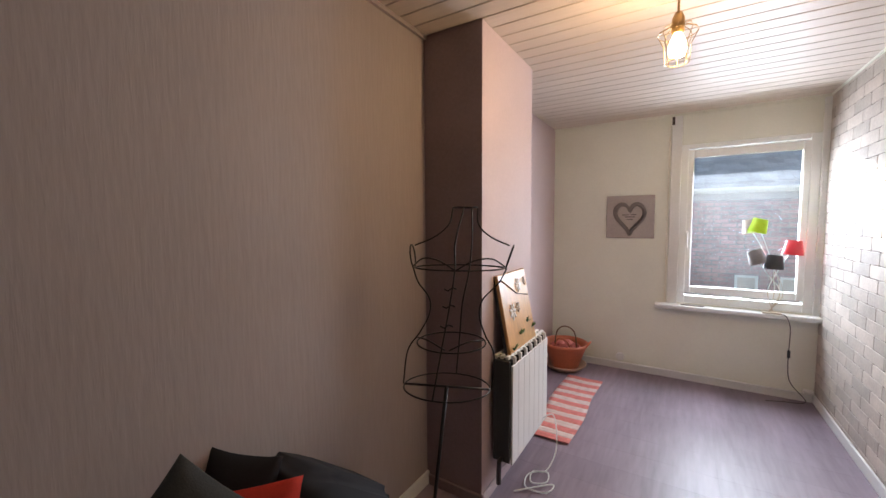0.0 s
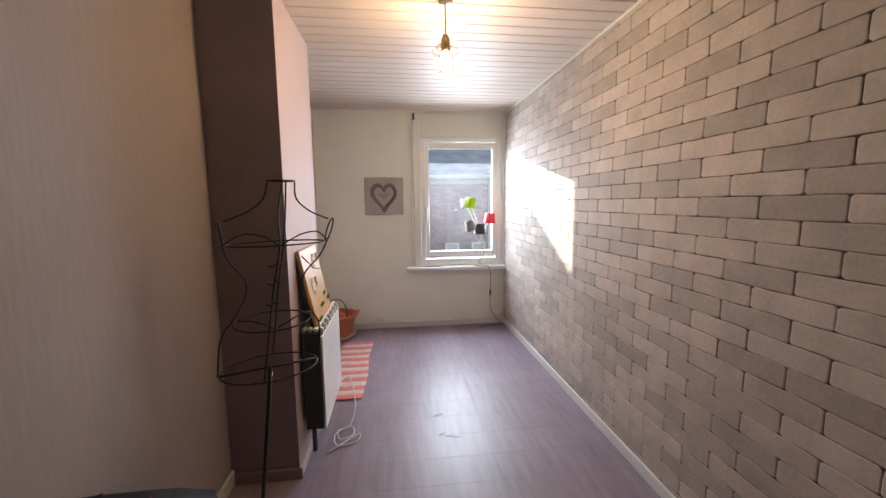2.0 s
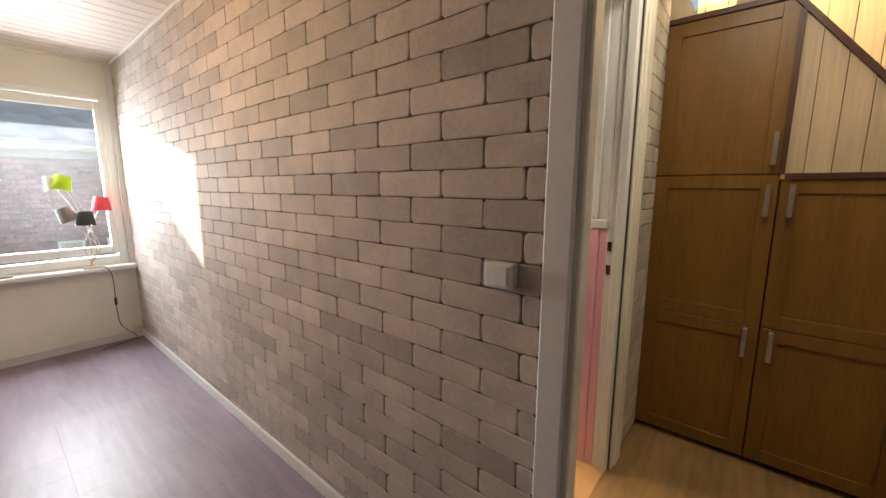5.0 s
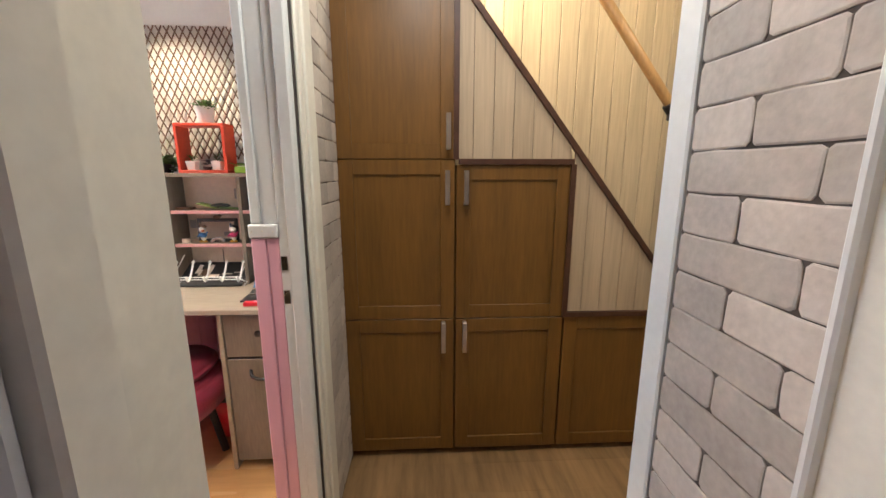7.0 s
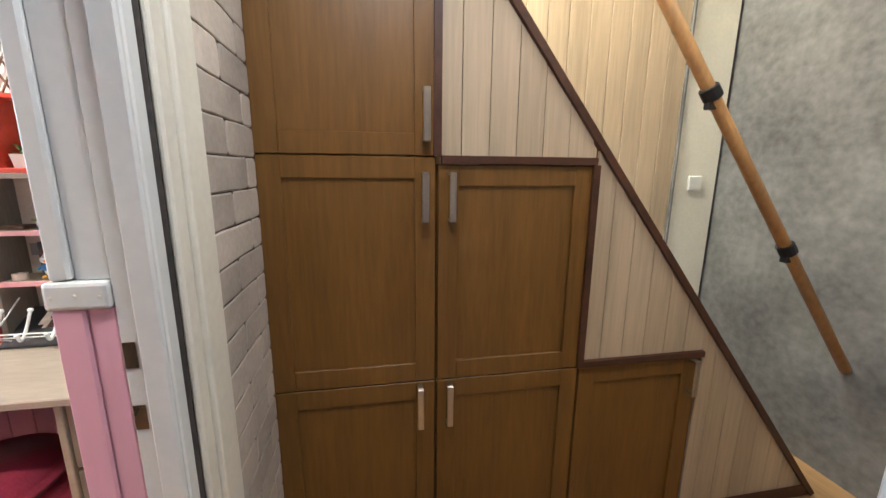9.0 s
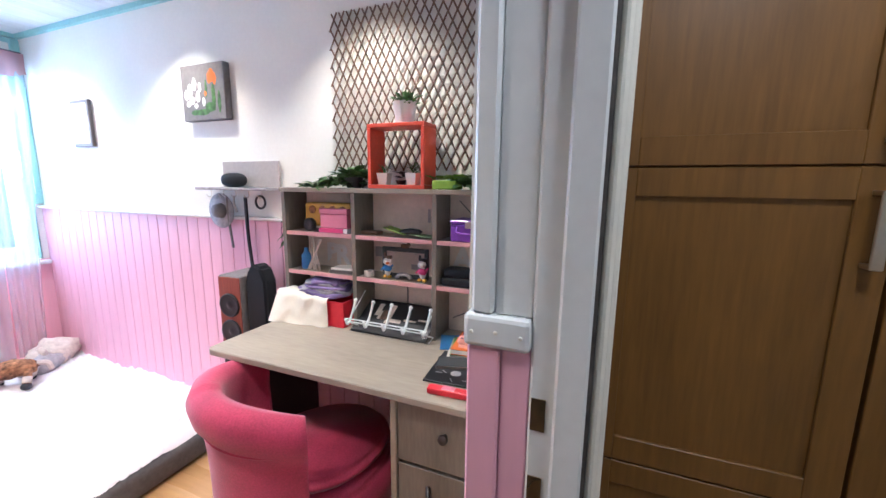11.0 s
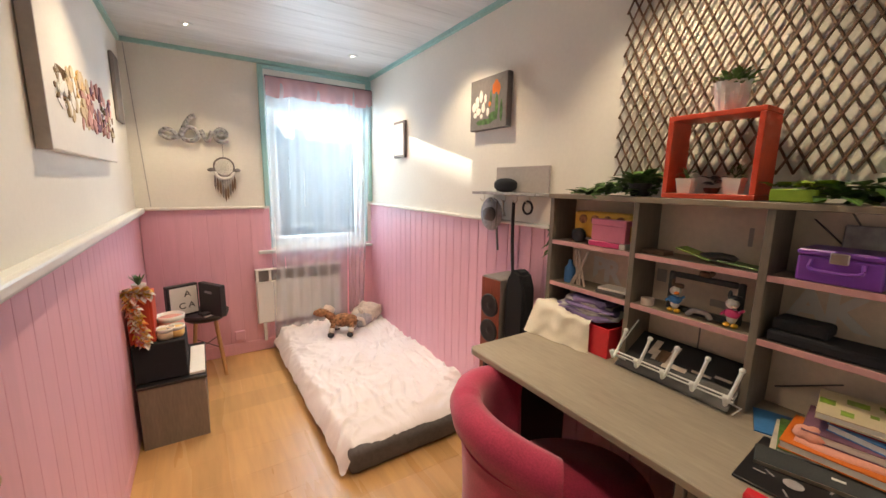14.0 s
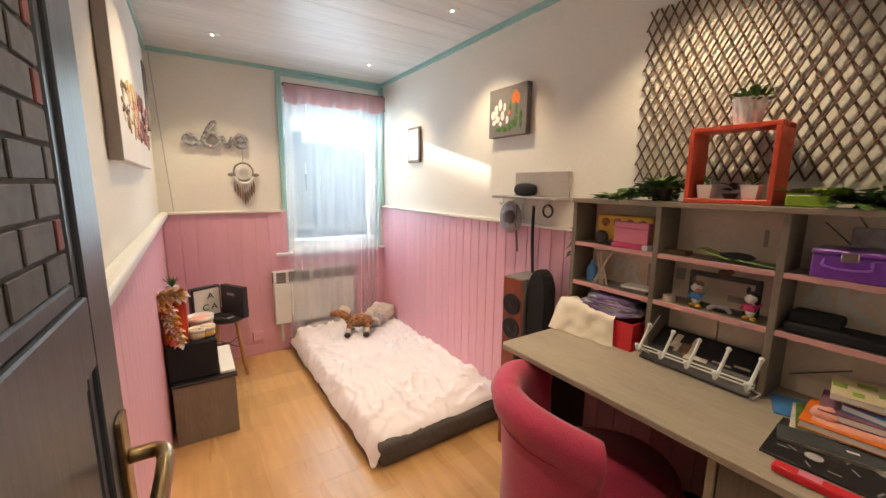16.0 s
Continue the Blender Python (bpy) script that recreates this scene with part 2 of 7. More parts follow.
def clear(name, colour, rough, dust, ior=1.45):
    """A thin pane: clear with a gloss that Fresnel drives, and a film of dust that the sun lights."""
    m = bpy.data.materials.new(name)
    m.use_nodes = True
    n, link = m.node_tree.nodes, m.node_tree.links.new
    n.clear()
    out, mix, tr, gl, fr = (n.new("ShaderNode" + k) for k in ("OutputMaterial", "MixShader", "BsdfTransparent", "BsdfGlossy", "Fresnel"))
    tr.inputs[0].default_value = (*colour, 1)
    gl.inputs["Roughness"].default_value = rough
    fr.inputs[0].default_value = ior
    link(fr.outputs[0], mix.inputs[0])
    link(tr.outputs[0], mix.inputs[1])
    link(gl.outputs[0], mix.inputs[2])
    if dust:
        film, coat, tex, rng_ = (n.new("ShaderNode" + k) for k in ("BsdfTranslucent", "MixShader", "TexNoise", "MapRange"))
        tex.inputs["Scale"].default_value, tex.inputs["Detail"].default_value = 3.0, 5
        rng_.inputs[3].default_value, rng_.inputs[4].default_value = dust * 0.6, dust * 1.4
        film.inputs[0].default_value = (0.8, 0.82, 0.85, 1)
        link(tex.outputs[0], rng_.inputs[0])
        link(rng_.outputs[0], coat.inputs[0])
        link(mix.outputs[0], coat.inputs[1])
        link(film.outputs[0], coat.inputs[2])
        link(coat.outputs[0], out.inputs[0])
    else:
        link(mix.outputs[0], out.inputs[0])
    return m


M["glass"] = clear("window_glass", (0.93, 0.96, 0.97), 0.02, 0)
M["dustyglass"] = clear("dusty_window_glass", (0.95, 0.97, 0.98), 0.02, 0.011)
M["jar"] = clear("clear_jar_glass", (0.90, 0.92, 0.90), 0.05, 0)


def veil(name, colour, cover):
    m = bpy.data.materials.new(name)
    m.use_nodes = True
    n, link = m.node_tree.nodes, m.node_tree.links.new
    n.clear()
    out, mix, tr, mix2, df, tl = (n.new("ShaderNode" + k) for k in ("OutputMaterial", "MixShader", "BsdfTransparent", "MixShader", "BsdfDiffuse", "BsdfTranslucent"))
    pos = n.new("ShaderNodeNewGeometry")
    wv = n.new("ShaderNodeTexNoise")
    wv.inputs["Scale"].default_value = 9
    mp = n.new("ShaderNodeMapping")
    mp.inputs["Scale"].default_value = (2.5, 1, 0.1)
    link(pos.outputs["Position"], mp.inputs[0])
    link(mp.outputs[0], wv.inputs[0])
    mr = n.new("ShaderNodeMapRange")
    mr.inputs[3].default_value, mr.inputs[4].default_value = cover - 0.05, cover + 0.05
    link(wv.outputs[0], mr.inputs[0])
    df.inputs[0].default_value = tl.inputs[0].default_value = (*colour, 1)
    link(df.outputs[0], mix2.inputs[1])
    link(tl.outputs[0], mix2.inputs[2])
    link(mr.outputs[0], mix.inputs[0])
    link(tr.outputs[0], mix.inputs[1])
    link(mix2.outputs[0], mix.inputs[2])
    link(mix.outputs[0], out.inputs[0])
    return m


M["voile"] = veil("sheer_white_voile", (0.74, 0.78, 0.84), 0.32)
M["voilepink"] = veil("dusky_pink_voile", (0.42, 0.22, 0.22), 0.86)


# building helpers
def link_mesh(name, bm, material, smooth=False):
    me = bpy.data.meshes.new(name)
    bm.normal_update()
    bm.to_mesh(me)
    bm.free()
    if material:
        me.materials.append(M[material] if isinstance(material, str) else material)
    if smooth:
        for p in me.polygons:
            p.use_smooth = True
    return me


def part(name, bm, material, parent=None, label="", smooth=False):
    ob = new(name, link_mesh(name, bm, material, smooth))
    if parent is not None:
        ob.parent = parent
    return tagged(ob, label)


def thing(name, label, category, at=(0, 0, 0), turn=0, group="", kind=""):
    ob = new(name)
    ob.empty_display_size = 0.05
    ob.matrix_basis = pose(*at, 0, 0, turn)
    return tagged(ob, label, category, group, kind)


def structure(name, bm, material, label, category="", smooth=False):
    return tagged(part(name, bm, material, None, label, smooth), category=category, kind="structure")


def box(x0, x1, y0, y1, z0, z1, bevel=0.0, bm=None, seg=1):
    own = bmesh.new()
    v = [own.verts.new((x, y, z)) for z in (z0, z1) for y in (y0, y1) for x in (x0, x1)]
    for f in ((0, 2, 3, 1), (4, 5, 7, 6), (0, 1, 5, 4), (2, 6, 7, 3), (0, 4, 6, 2), (1, 3, 7, 5)):
        own.faces.new([v[i] for i in f])
    if bevel:
        bmesh.ops.bevel(own, geom=own.edges[:], offset=bevel, segments=seg, affect="EDGES", profile=0.5)
    if bm is None:
        return own
    return merge(bm, own)


def merge(bm, own):
    table = {v: bm.verts.new(v.co) for v in own.verts}
    for f in own.faces:
        try:
            bm.faces.new([table[v] for v in f.verts])
        except ValueError:
            pass
    own.free()
    return bm


def moved(own, m):
    bmesh.ops.transform(own, matrix=m, verts=own.verts)
    return own


def prism(points, z0, z1, axis="z"):
    """A flat outline pulled along one axis."""
    own = bmesh.new()

    def at(p, h):
        return {"z": (p[0], p[1], h), "x": (h, p[0], p[1]), "y": (p[0], h, p[1])}[axis]

    a = [own.verts.new(at(p, z0)) for p in points]
    b = [own.verts.new(at(p, z1)) for p in points]
    own.faces.new(a[::-1])
    own.faces.new(b)
    for i in range(len(points)):
        j = (i + 1) % len(points)
        own.faces.new((a[i], a[j], b[j], b[i]))
    bmesh.ops.recalc_face_normals(own, faces=own.faces)
    return own


def lathe(profile, steps=24, x=0, y=0, z=0, bm=None, sx=1.0, sy=1.0):
    own = bmesh.new()
    rings = []
    for r, h in profile:
        rings.append([own.verts.new((x + sx * r * math.cos(2 * math.pi * i / steps), y + sy * r * math.sin(2 * math.pi * i / steps), z + h)) for i in range(steps)])
    for a, b in zip(rings, rings[1:]):
        for i in range(steps):
            j = (i + 1) % steps
            own.faces.new((a[i], a[j], b[j], b[i]))
    if profile[0][0] > 1e-4:
        own.faces.new(rings[0][::-1])
    if profile[-1][0] > 1e-4:
        own.faces.new(rings[-1])
    bmesh.ops.remove_doubles(own, verts=own.verts, dist=1e-5)
    bmesh.ops.recalc_face_normals(own, faces=own.faces)
    return own if bm is None else merge(bm, own)


def tube(points, r, sides=6, closed=False, bm=None):
    own = bmesh.new()
    pts = [Vector(p) for p in points]
    rings = []
    ref = Vector((0, 0, 1))
    count = len(pts)
    for i, p in enumerate(pts):
        a = pts[i - 1] if i or closed else p
        b = pts[(i + 1) % count] if i < count - 1 or closed else p
        d = (b - a).normalized()
        u = d.cross(ref)
        if u.length < 0.1:
            u = d.cross(Vector((0, 1, 0)))
        u.normalize()
        w = d.cross(u).normalized()
        ref = u.cross(d) if abs(d.dot(ref)) > 0.9 else ref
        rings.append([own.verts.new(p + r * (math.cos(2 * math.pi * k / sides) * u + math.sin(2 * math.pi * k / sides) * w)) for k in range(sides)])
    for a, b in list(zip(rings, rings[1:])) + ([(rings[-1], rings[0])] if closed else []):
        for k in range(sides):
            j = (k + 1) % sides
            own.faces.new((a[k], a[j], b[j], b[k]))
    if not closed:
        own.faces.new(rings[0][::-1])
        own.faces.new(rings[-1])
    bmesh.ops.recalc_face_normals(own, faces=own.faces)
    return own if bm is None else merge(bm, own)


def curve(keys, steps=8):
    """A smooth line through the key points."""
    k = [Vector(p) for p in keys]
    k = [2 * k[0] - k[1]] + k + [2 * k[-1] - k[-2]]
    out = []
    for i in range(1, len(k) - 2):
        for s in range(steps):
            t = s / steps
            a, b, c, d = k[i - 1], k[i], k[i + 1], k[i + 2]
            out.append(0.5 * (2 * b + (c - a) * t + (2 * a - 5 * b + 4 * c - d) * t * t + (3 * b - a - 3 * c + d) * t ** 3))
    out.append(k[-2])
    return out


def blob(sx, sy, sz, x=0, y=0, z=0, level=2, rough=0.0, seed=0, bm=None, power=1.0):
    own = bmesh.new()
    bmesh.ops.create_icosphere(own, subdivisions=level, radius=1)
    for v in own.verts:
        c = v.co.copy()
        if power != 1:
            c = Vector([math.copysign(abs(a) ** power, a) for a in c])
        k = 1 + rough * noise.noise(v.co * 2.2 + Vector((seed, seed * 2, 0)))
        v.co = Vector((c.x * sx * k + x, c.y * sy * k + y, c.z * sz * k + z))
    return own if bm is None else merge(bm, own)


def leafy(own, p, direction, length, width, fold=0.25):
    """One bent leaf with a midrib."""
    d = Vector(direction).normalized()
    side = d.cross(Vector((0, 0, 1)))
    if side.length < 0.05:
        side = Vector((1, 0, 0))
    side.normalize()
    up = side.cross(d)
    p = Vector(p)
    rows = []
    for s, w in ((0, 0.06), (0.28, 0.85), (0.6, 0.8), (1.0, 0.03)):
        c = p + d * length * s - Vector((0, 0, 1)) * length * 0.25 * s * s
        rows.append([own.verts.new(c - side * width * w / 2 + up * fold * width * w / 2), own.verts.new(c), own.verts.new(c + side * width * w / 2 + up * fold * width * w / 2)])
    for a, b in zip(rows, rows[1:]):
        own.faces.new((a[0], a[1], b[1], b[0]))
        own.faces.new((a[1], a[2], b[2], b[1]))


def text_mesh(words, size, depth=0.001, bold=0.0):
    data = bpy.data.curves.new("writing", "FONT")
    data.offset = bold
    data.body, data.size, data.extrude, data.align_x, data.align_y = words, size, depth, "CENTER", "CENTER"
    ob = new("writing", data)
    me = bpy.data.meshes.new_from_object(ob)
    own = bmesh.new()
    own.from_mesh(me)
    bpy.data.objects.remove(ob)
    bpy.data.meshes.remove(me)
    bpy.data.curves.remove(data)
    return own


# ---- the shell ----
XB, XP, YW, YP, XL = 1.42, 1.60, 4.11, 3.82, -0.53      # brick face, pink room's west face, window walls, west wall
H1, H2, XD = 2.23, 2.155, 3.215                            # ceilings, pink room's east face
GLX0, GLX1, GLZ0, GLZ1 = 0.615, 1.285, 0.83, 1.87          # pane of window 1

floor1 = structure("floor_bedroom", box(XL - 0.1, XB + 0.06, -1.7, YW + 0.3, -0.12, -0.008), "joint", "dark underlay beneath the lavender laminate", "floor")
floor2 = structure("floor_pink_room", box(XP - 0.08, XD + 0.15, 0.505, YP + 0.3, -0.12, -0.008), "joint", "underlay beneath the honey laminate", "floor")
floor3 = structure("floor_hall", box(XB + 0.06, 4.0, -2.2, 0.505, -0.12, -0.008), "joint", "underlay beneath the brown hall laminate", "floor")

# walls of the first room
structure("wall_west", box(XL - 0.15, XL, -1.85, YW + 0.3, 0, 2.5), "mauve", "mauve textured wallpaper wall", "wall")
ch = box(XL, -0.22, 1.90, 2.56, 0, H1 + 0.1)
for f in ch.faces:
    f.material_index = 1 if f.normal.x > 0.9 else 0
chim = structure("chimney_breast", ch, "plum", "plum chimney breast, pale pink towards the room and the window", "wall")
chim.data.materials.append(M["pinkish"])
# faces towards +x and +y take the pale pink, the others plum
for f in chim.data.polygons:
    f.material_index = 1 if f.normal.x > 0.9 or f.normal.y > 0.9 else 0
structure("wall_west_recess", box(XL, XL + 0.012, 2.56, YW, 0, H1), "pinkish", "pale pink painted recess wall", "wall")


def holed_wall(name, material, label, x0, x1, y0, y1, z0, z1, ox0, ox1, oz0, oz1, along="x"):
    """A wall with one opening that goes through it."""
    bm = bmesh.new()
    for a, b, c, d in ((x0, ox0, z0, z1), (ox1, x1, z0, z1), (ox0, ox1, z0, oz0), (ox0, ox1, oz1, z1)):
        if b - a > 1e-3 and d - c > 1e-3:
            box(a, b, y0, y1, c, d, bm=bm)
    if along == "y":
        for v in bm.verts:
            v.co.x, v.co.y = v.co.y, v.co.x
        bmesh.ops.reverse_faces(bm, faces=bm.faces)
    return structure(name, bm, material, label, "wall")


holed_wall("wall_north", "cream", "cream painted window wall", XL - 0.15, XB, YW, YW + 0.28, 0, 2.5, 0.52, 1.385, 0.66, 2.0)
wall_mid = holed_wall("wall_brick", "wall2", "wall with printed pale stone brick paper and dark joints", -1.85, YW + 0.28, XB, XP, 0, 2.5, -0.33, 0.405, 0, 2.02, along="y")
part("paper_backing", box(XB - 0.0016, XB - 0.0002, 0.427, YW - 0.0005, 0.0, H1 - 0.001), "joint", wall_mid, "dark joint colour of the paper")
part("paper_backing", box(XB - 0.0016, XB - 0.0002, -1.69, -0.397, 0.0, H1 - 0.001), "joint", wall_mid, "dark joint colour of the paper")
structure("wall_south", box(XL - 0.15, XB, -1.85, -1.7, 0, 2.5), "mauve", "plain wall that closes the bedroom", "wall")
holed_wall("wall_north_pink_room", "wall2", "warm white window wall", XP, XD + 0.2, YP, YP + 0.28, 0, 2.5, 2.40, 3.17, 0.80, 1.97)
structure("wall_east", box(XD, XD + 0.15, 0.50, YP, 0, 2.5), "wall2", "warm white wall above the pink boards", "wall")
holed_wall("wall_south_pink_room", "wall2", "wall with the pink room's doorway", XP, XD, 0.505, 0.64, 0, 2.5, 1.66, 2.335, 0, 2.04)
structure("hall_south_wall", box(XP, 1.92, -0.50, -0.335, 0, 2.5), "joint", "hall wall with printed brick paper", "wall")
structure("stair_back_wall", box(3.62, 3.75, -1.9, 0.505, 0, 4.2), "joint", "dark wall behind the pine boards", "wall")
structure("stair_south_wall", box(1.6, 3.75, -1.85, -1.72, 0, 4.2), "concrete", "grey concrete look wall at the foot of the stairs", "wall")
structure("stairwell_north_wall", box(2.78, 3.75, 0.505, 0.62, 2.5, 4.2), "wall2", "plain stairwell wall", "wall")
structure("hall_north_wall", box(2.337, 3.62, 0.488, 0.505, 0, 2.3), "joint", "hall wall with printed brick paper", "wall")
structure("stairwell_west_wall", box(2.66, 2.78, -1.72, 0.505, 2.3, 4.2), "wall2", "plain stairwell wall", "wall")

# ceilings of planks
bm = bmesh.new()
y = -1.7
while y < YW:
    box(XL, XB, y, min(y + 0.094, YW), H1, H1 + 0.011, 0.003, bm)
    y += 0.1
box(XL - 0.1, XB + 0.1, -1.8, YW + 0.1, H1 + 0.012, H1 + 0.1, bm=bm)
structure("ceiling", bm, "ceil1", "glossy white plank ceiling", "ceiling")
bm = bmesh.new()
y = 0.64
while y < YP:
    box(XP, XD, y, min(y + 0.197, YP), H2, H2 + 0.03, bm=bm)
    y += 0.2
box(XP - 0.05, XD + 0.1, 0.5, YP + 0.1, H2 + 0.004, H2 + 0.1, bm=bm)
structure("ceiling_pink_room", bm, "ceil2", "white wood-grain plank ceiling", "ceiling")
structure("ceiling_hall", box(XB, 2.70, -1.72, 0.505, 2.30, 2.4), "ceil2", "white hall ceiling", "ceiling")
structure("ceiling_stairwell", box(2.6, 3.8, -1.9, 0.7, 4.2, 4.3), "ceil2", "white stairwell ceiling", "ceiling")

# skirtings and cornices
for n, (a, m_, l) in enumerate((((XB - 0.014, XB, 0.43, YW, 0, 0.065), "white", "white skirting along the brick paper wall"),
                               ((XL, XB - 0.014, YW - 0.014, YW, 0, 0.05), "white", "white skirting under the window"),
                               ((XL, XL + 0.014, -1.7, 1.90, 0, 0.07), "white", "white skirting along the mauve wall"),
                               ((-0.22, -0.208, 1.89, 2.56, 0, 0.05), "pinkish", "pale skirting on the chimney breast"),
                               ((XP, XP + 0.012, 0.64, YP, 0, 0.07), "pinkboard", "pink skirting"),
                               ((XP, XD, YP - 0.012, YP, 0, 0.09), "pinkboard", "pink skirting under the window"))):
    structure("baseboard", box(*a, 0.003), m_, l, "skirting board")
structure("baseboard", box(XL + 0.015, -0.205, 1.886, 1.8995, 0, 0.055, 0.004), "plum", "plum painted plinth of the chimney breast", "skirting board")
structure("pipe_trunking", box(XL, XB - 0.02, YW - 0.030, YW - 0.0145, 0.052, 0.07, 0.004), "white", "white pipe running above the skirting", "pipe")
for a, m_, l in (((XB - 0.012, XB - 0.006, 0.0, YW - 0.01, H1 - 0.015, H1), "cream", "thin cream ceiling bead"),
                 ((XL, XB - 0.012, YW - 0.02, YW, H1 - 0.018, H1), "cream", "cream ceiling bead over the window"),
                 ((XL, XL + 0.015, -1.7, 1.90, H1 - 0.018, H1), "mauve", "mauve ceiling bead"),
                 ((XD - 0.02, XD, 0.64, YP, H2 - 0.025, H2), "teal", "teal painted ceiling bead"),
                 ((XP, XP + 0.02, 0.64, YP, H2 - 0.025, H2), "teal", "teal painted ceiling bead"),
                 ((XP, XD, YP - 0.02, YP, H2 - 0.025, H2), "teal", "teal painted ceiling bead")):
    structure("trim", box(*a), m_, l, "ceiling bead")

# casing and doorway of the first room
for a, l in (((XB - 0.016, XB, 0.36, 0.425, 0, 2.085), "white door casing"), ((XB - 0.016, XB, -0.395, -0.33, 0, 2.085), "white door casing"),
             ((XB - 0.016, XB, -0.33, 0.36, 2.005, 2.085), "white door casing head")):
    structure("trim", box(*a, 0.005), "white", l, "door casing")
fr = thing("door_frame", "grey white painted door frame of the bedroom with a steel keeper", "door frame", kind="structure")
part("jamb", box(XB, XB + 0.05, 0.345, 0.4045, 0, 2.02, 0.004), "greywhite", fr)
part("rebate", box(XB + 0.0505, XP + 0.012, 0.392, 0.4045, 0, 2.02, 0.003), "greywhite", fr)
part("jamb", box(XB, XP + 0.012, -0.33, -0.315, 0, 2.02, 0.003), "greywhite", fr)
part("head", box(XB, XP + 0.012, -0.315, 0.3915, 2.005, 2.02), "greywhite", fr)
part("keeper", box(XB + 0.07, XB + 0.095, 0.3895, 0.3918, 0.92, 1.06), "steel", fr, "dark steel keeper plate")
structure("trim", box(XP, XP + 0.014, 0.405, 0.47, 0, 2.085, 0.004), "greywhite", "grey white door casing on the hall side", "door casing")
structure("trim", box(XP, XP + 0.014, -0.334, -0.30, 0, 2.085, 0.004), "white", "white door casing on the hall side", "door casing")
structure("trim", box(1.92, 1.985, -0.505, -0.325, 0, 2.3, 0.004), "white", "white corner post beside the stairs", "post")

# pink room's doorway
fr = thing("door_frame", "white painted door frame of the pink room with two keeper holes", "door frame", kind="structure")
part("jamb", box(2.306, 2.335, 0.493, 0.5555, 0, 2.04, 0.003), "white", fr)
part("stop", box(2.294, 2.3055, 0.493, 0.527, 0, 2.04, 0.003), "white", fr)
part("jamb", box(1.645, 1.66, 0.50, 0.64, 0, 2.04, 0.003), "white", fr)
part("head", box(1.66, 2.306, 0.50, 0.64, 2.025, 2.04), "white", fr)
for z in (0.935, 1.035):
    part("keeper_hole", box(2.3046, 2.3058, 0.536, 0.5525, z - 0.022, z + 0.018), "brass", fr, "open keeper hole")
structure("trim", box(2.3355, 2.372, 0.476, 0.4875, 0, 2.10, 0.004), "greywhite", "inner bead of the hall door casing", "door casing")
structure("trim", box(2.3725, 2.452, 0.468, 0.4875, 0, 2.10, 0.006, seg=2), "greywhite", "grey white door casing in the hall", "door casing")
structure("trim", box(XP + 0.014, 1.645, 0.488, 0.5045, 0, 2.10, 0.005), "greywhite", "grey white door casing in the hall", "door casing")
structure("trim", box(1.645, 2.3355, 0.488, 0.4995, 2.04, 2.10, 0.003), "greywhite", "grey white door casing head", "door casing")
structure("trim", box(2.312, 2.337, 0.556, 0.6005, 1.145, 2.04, 0.002), "white", "white reveal above the wainscot cap", "door reveal")
structure("trim", box(2.305, 2.337, 0.601, 0.628, 1.145, 2.04, 0.004), "white", "white upright board above the wainscot cap", "door reveal")
structure("wainscot_end", box(2.308, 2.337, 0.556, 0.5905, 0, 1.105, 0.002), "pinkboard", "pink wainscot end", "wainscot")
structure("wainscot_end", box(2.304, 2.350, 0.591, 0.6315, 0, 1.105, 0.003), "pinkboard", "pink wainscot batten at the doorway", "wainscot")
structure("wainscot_cap", box(2.300, 2.38, 0.556, 0.636, 1.105, 1.145, 0.006, seg=2), "white", "white wainscot cap at the doorway", "wainscot cap")
for y, z in ((0.567, 1.124), (0.596, 1.126), (0.625, 1.124)):
    part("nail_head", moved(lathe([(0.0028, 0), (0.0022, 0.0012), (0.0001, 0.0016)], 8), pose(2.3002, y, z, 0, -90)), "greywhite", bpy.data.objects["wainscot_cap"], "painted nail head")

# wainscot caps
structure("wainscot_cap", box(XP, XP + 0.045, 0.66, YP, 1.085, 1.125, 0.012, seg=3), "white", "white moulded wainscot cap", "wainscot cap")
structure("wainscot_cap", box(XP + 0.045, 2.36, YP - 0.03, YP, 1.105, 1.125, 0.006), "wall2", "thin white wainscot cap", "wainscot cap")
structure("wainscot_cap", box(XD - 0.03, XD, 1.7, YP - 0.0, 1.125, 1.14, 0.004), "wall2", "thin white wainscot cap", "wainscot cap")

# ---- first room: things ----
def flat_picture(name, label, category, centre, w, h, d, turn, material, group=""):
    """A stretched canvas whose face looks along -y before its turn."""
    t = thing(name, label, category, centre, turn, group)
    part("canvas", box(-w / 2, w / 2, 0, d, -h / 2, h / 2, 0.004), material, t)
    return t


pic = flat_picture("wall_picture", "grey square canvas with a dark woven heart above the skirting pipe", "picture", (0.155, 4.088, 1.385), 0.385, 0.375, 0.02, 0, "canvas")
heart = [(0.105 * (16 * math.sin(a) ** 3) / 16, 0.0082 * (13 * math.cos(a) - 5 * math.cos(2 * a) - 2 * math.cos(3 * a) - math.cos(4 * a))) for a in [2 * math.pi * i / 40 for i in range(40)]]
bm = bmesh.new()
for k, off in enumerate(((0, 0.002), (0.006, -0.004), (-0.006, 0.006))):
    tube([(x * (1.05 + 0.05 * k) + off[0], -0.004 - 0.002 * (k % 2), z * (1.05 + 0.05 * k) + off[1]) for x, z in heart], 0.011, 6, True, bm=bm)
part("heart_wreath", bm, "grey3", pic, "dark woven heart")
bm = bmesh.new()
for x, z, w in ((-0.035, 0.018, 0.05), (0.03, 0.02, 0.045), (0, 0.0, 0.08), (0, -0.022, 0.05)):
    box(x - w / 2, x + w / 2, -0.002, 0.001, z - 0.005, z + 0.005, bm=bm)
part("lettering", bm, "grey3", pic, "faded grey lettering")

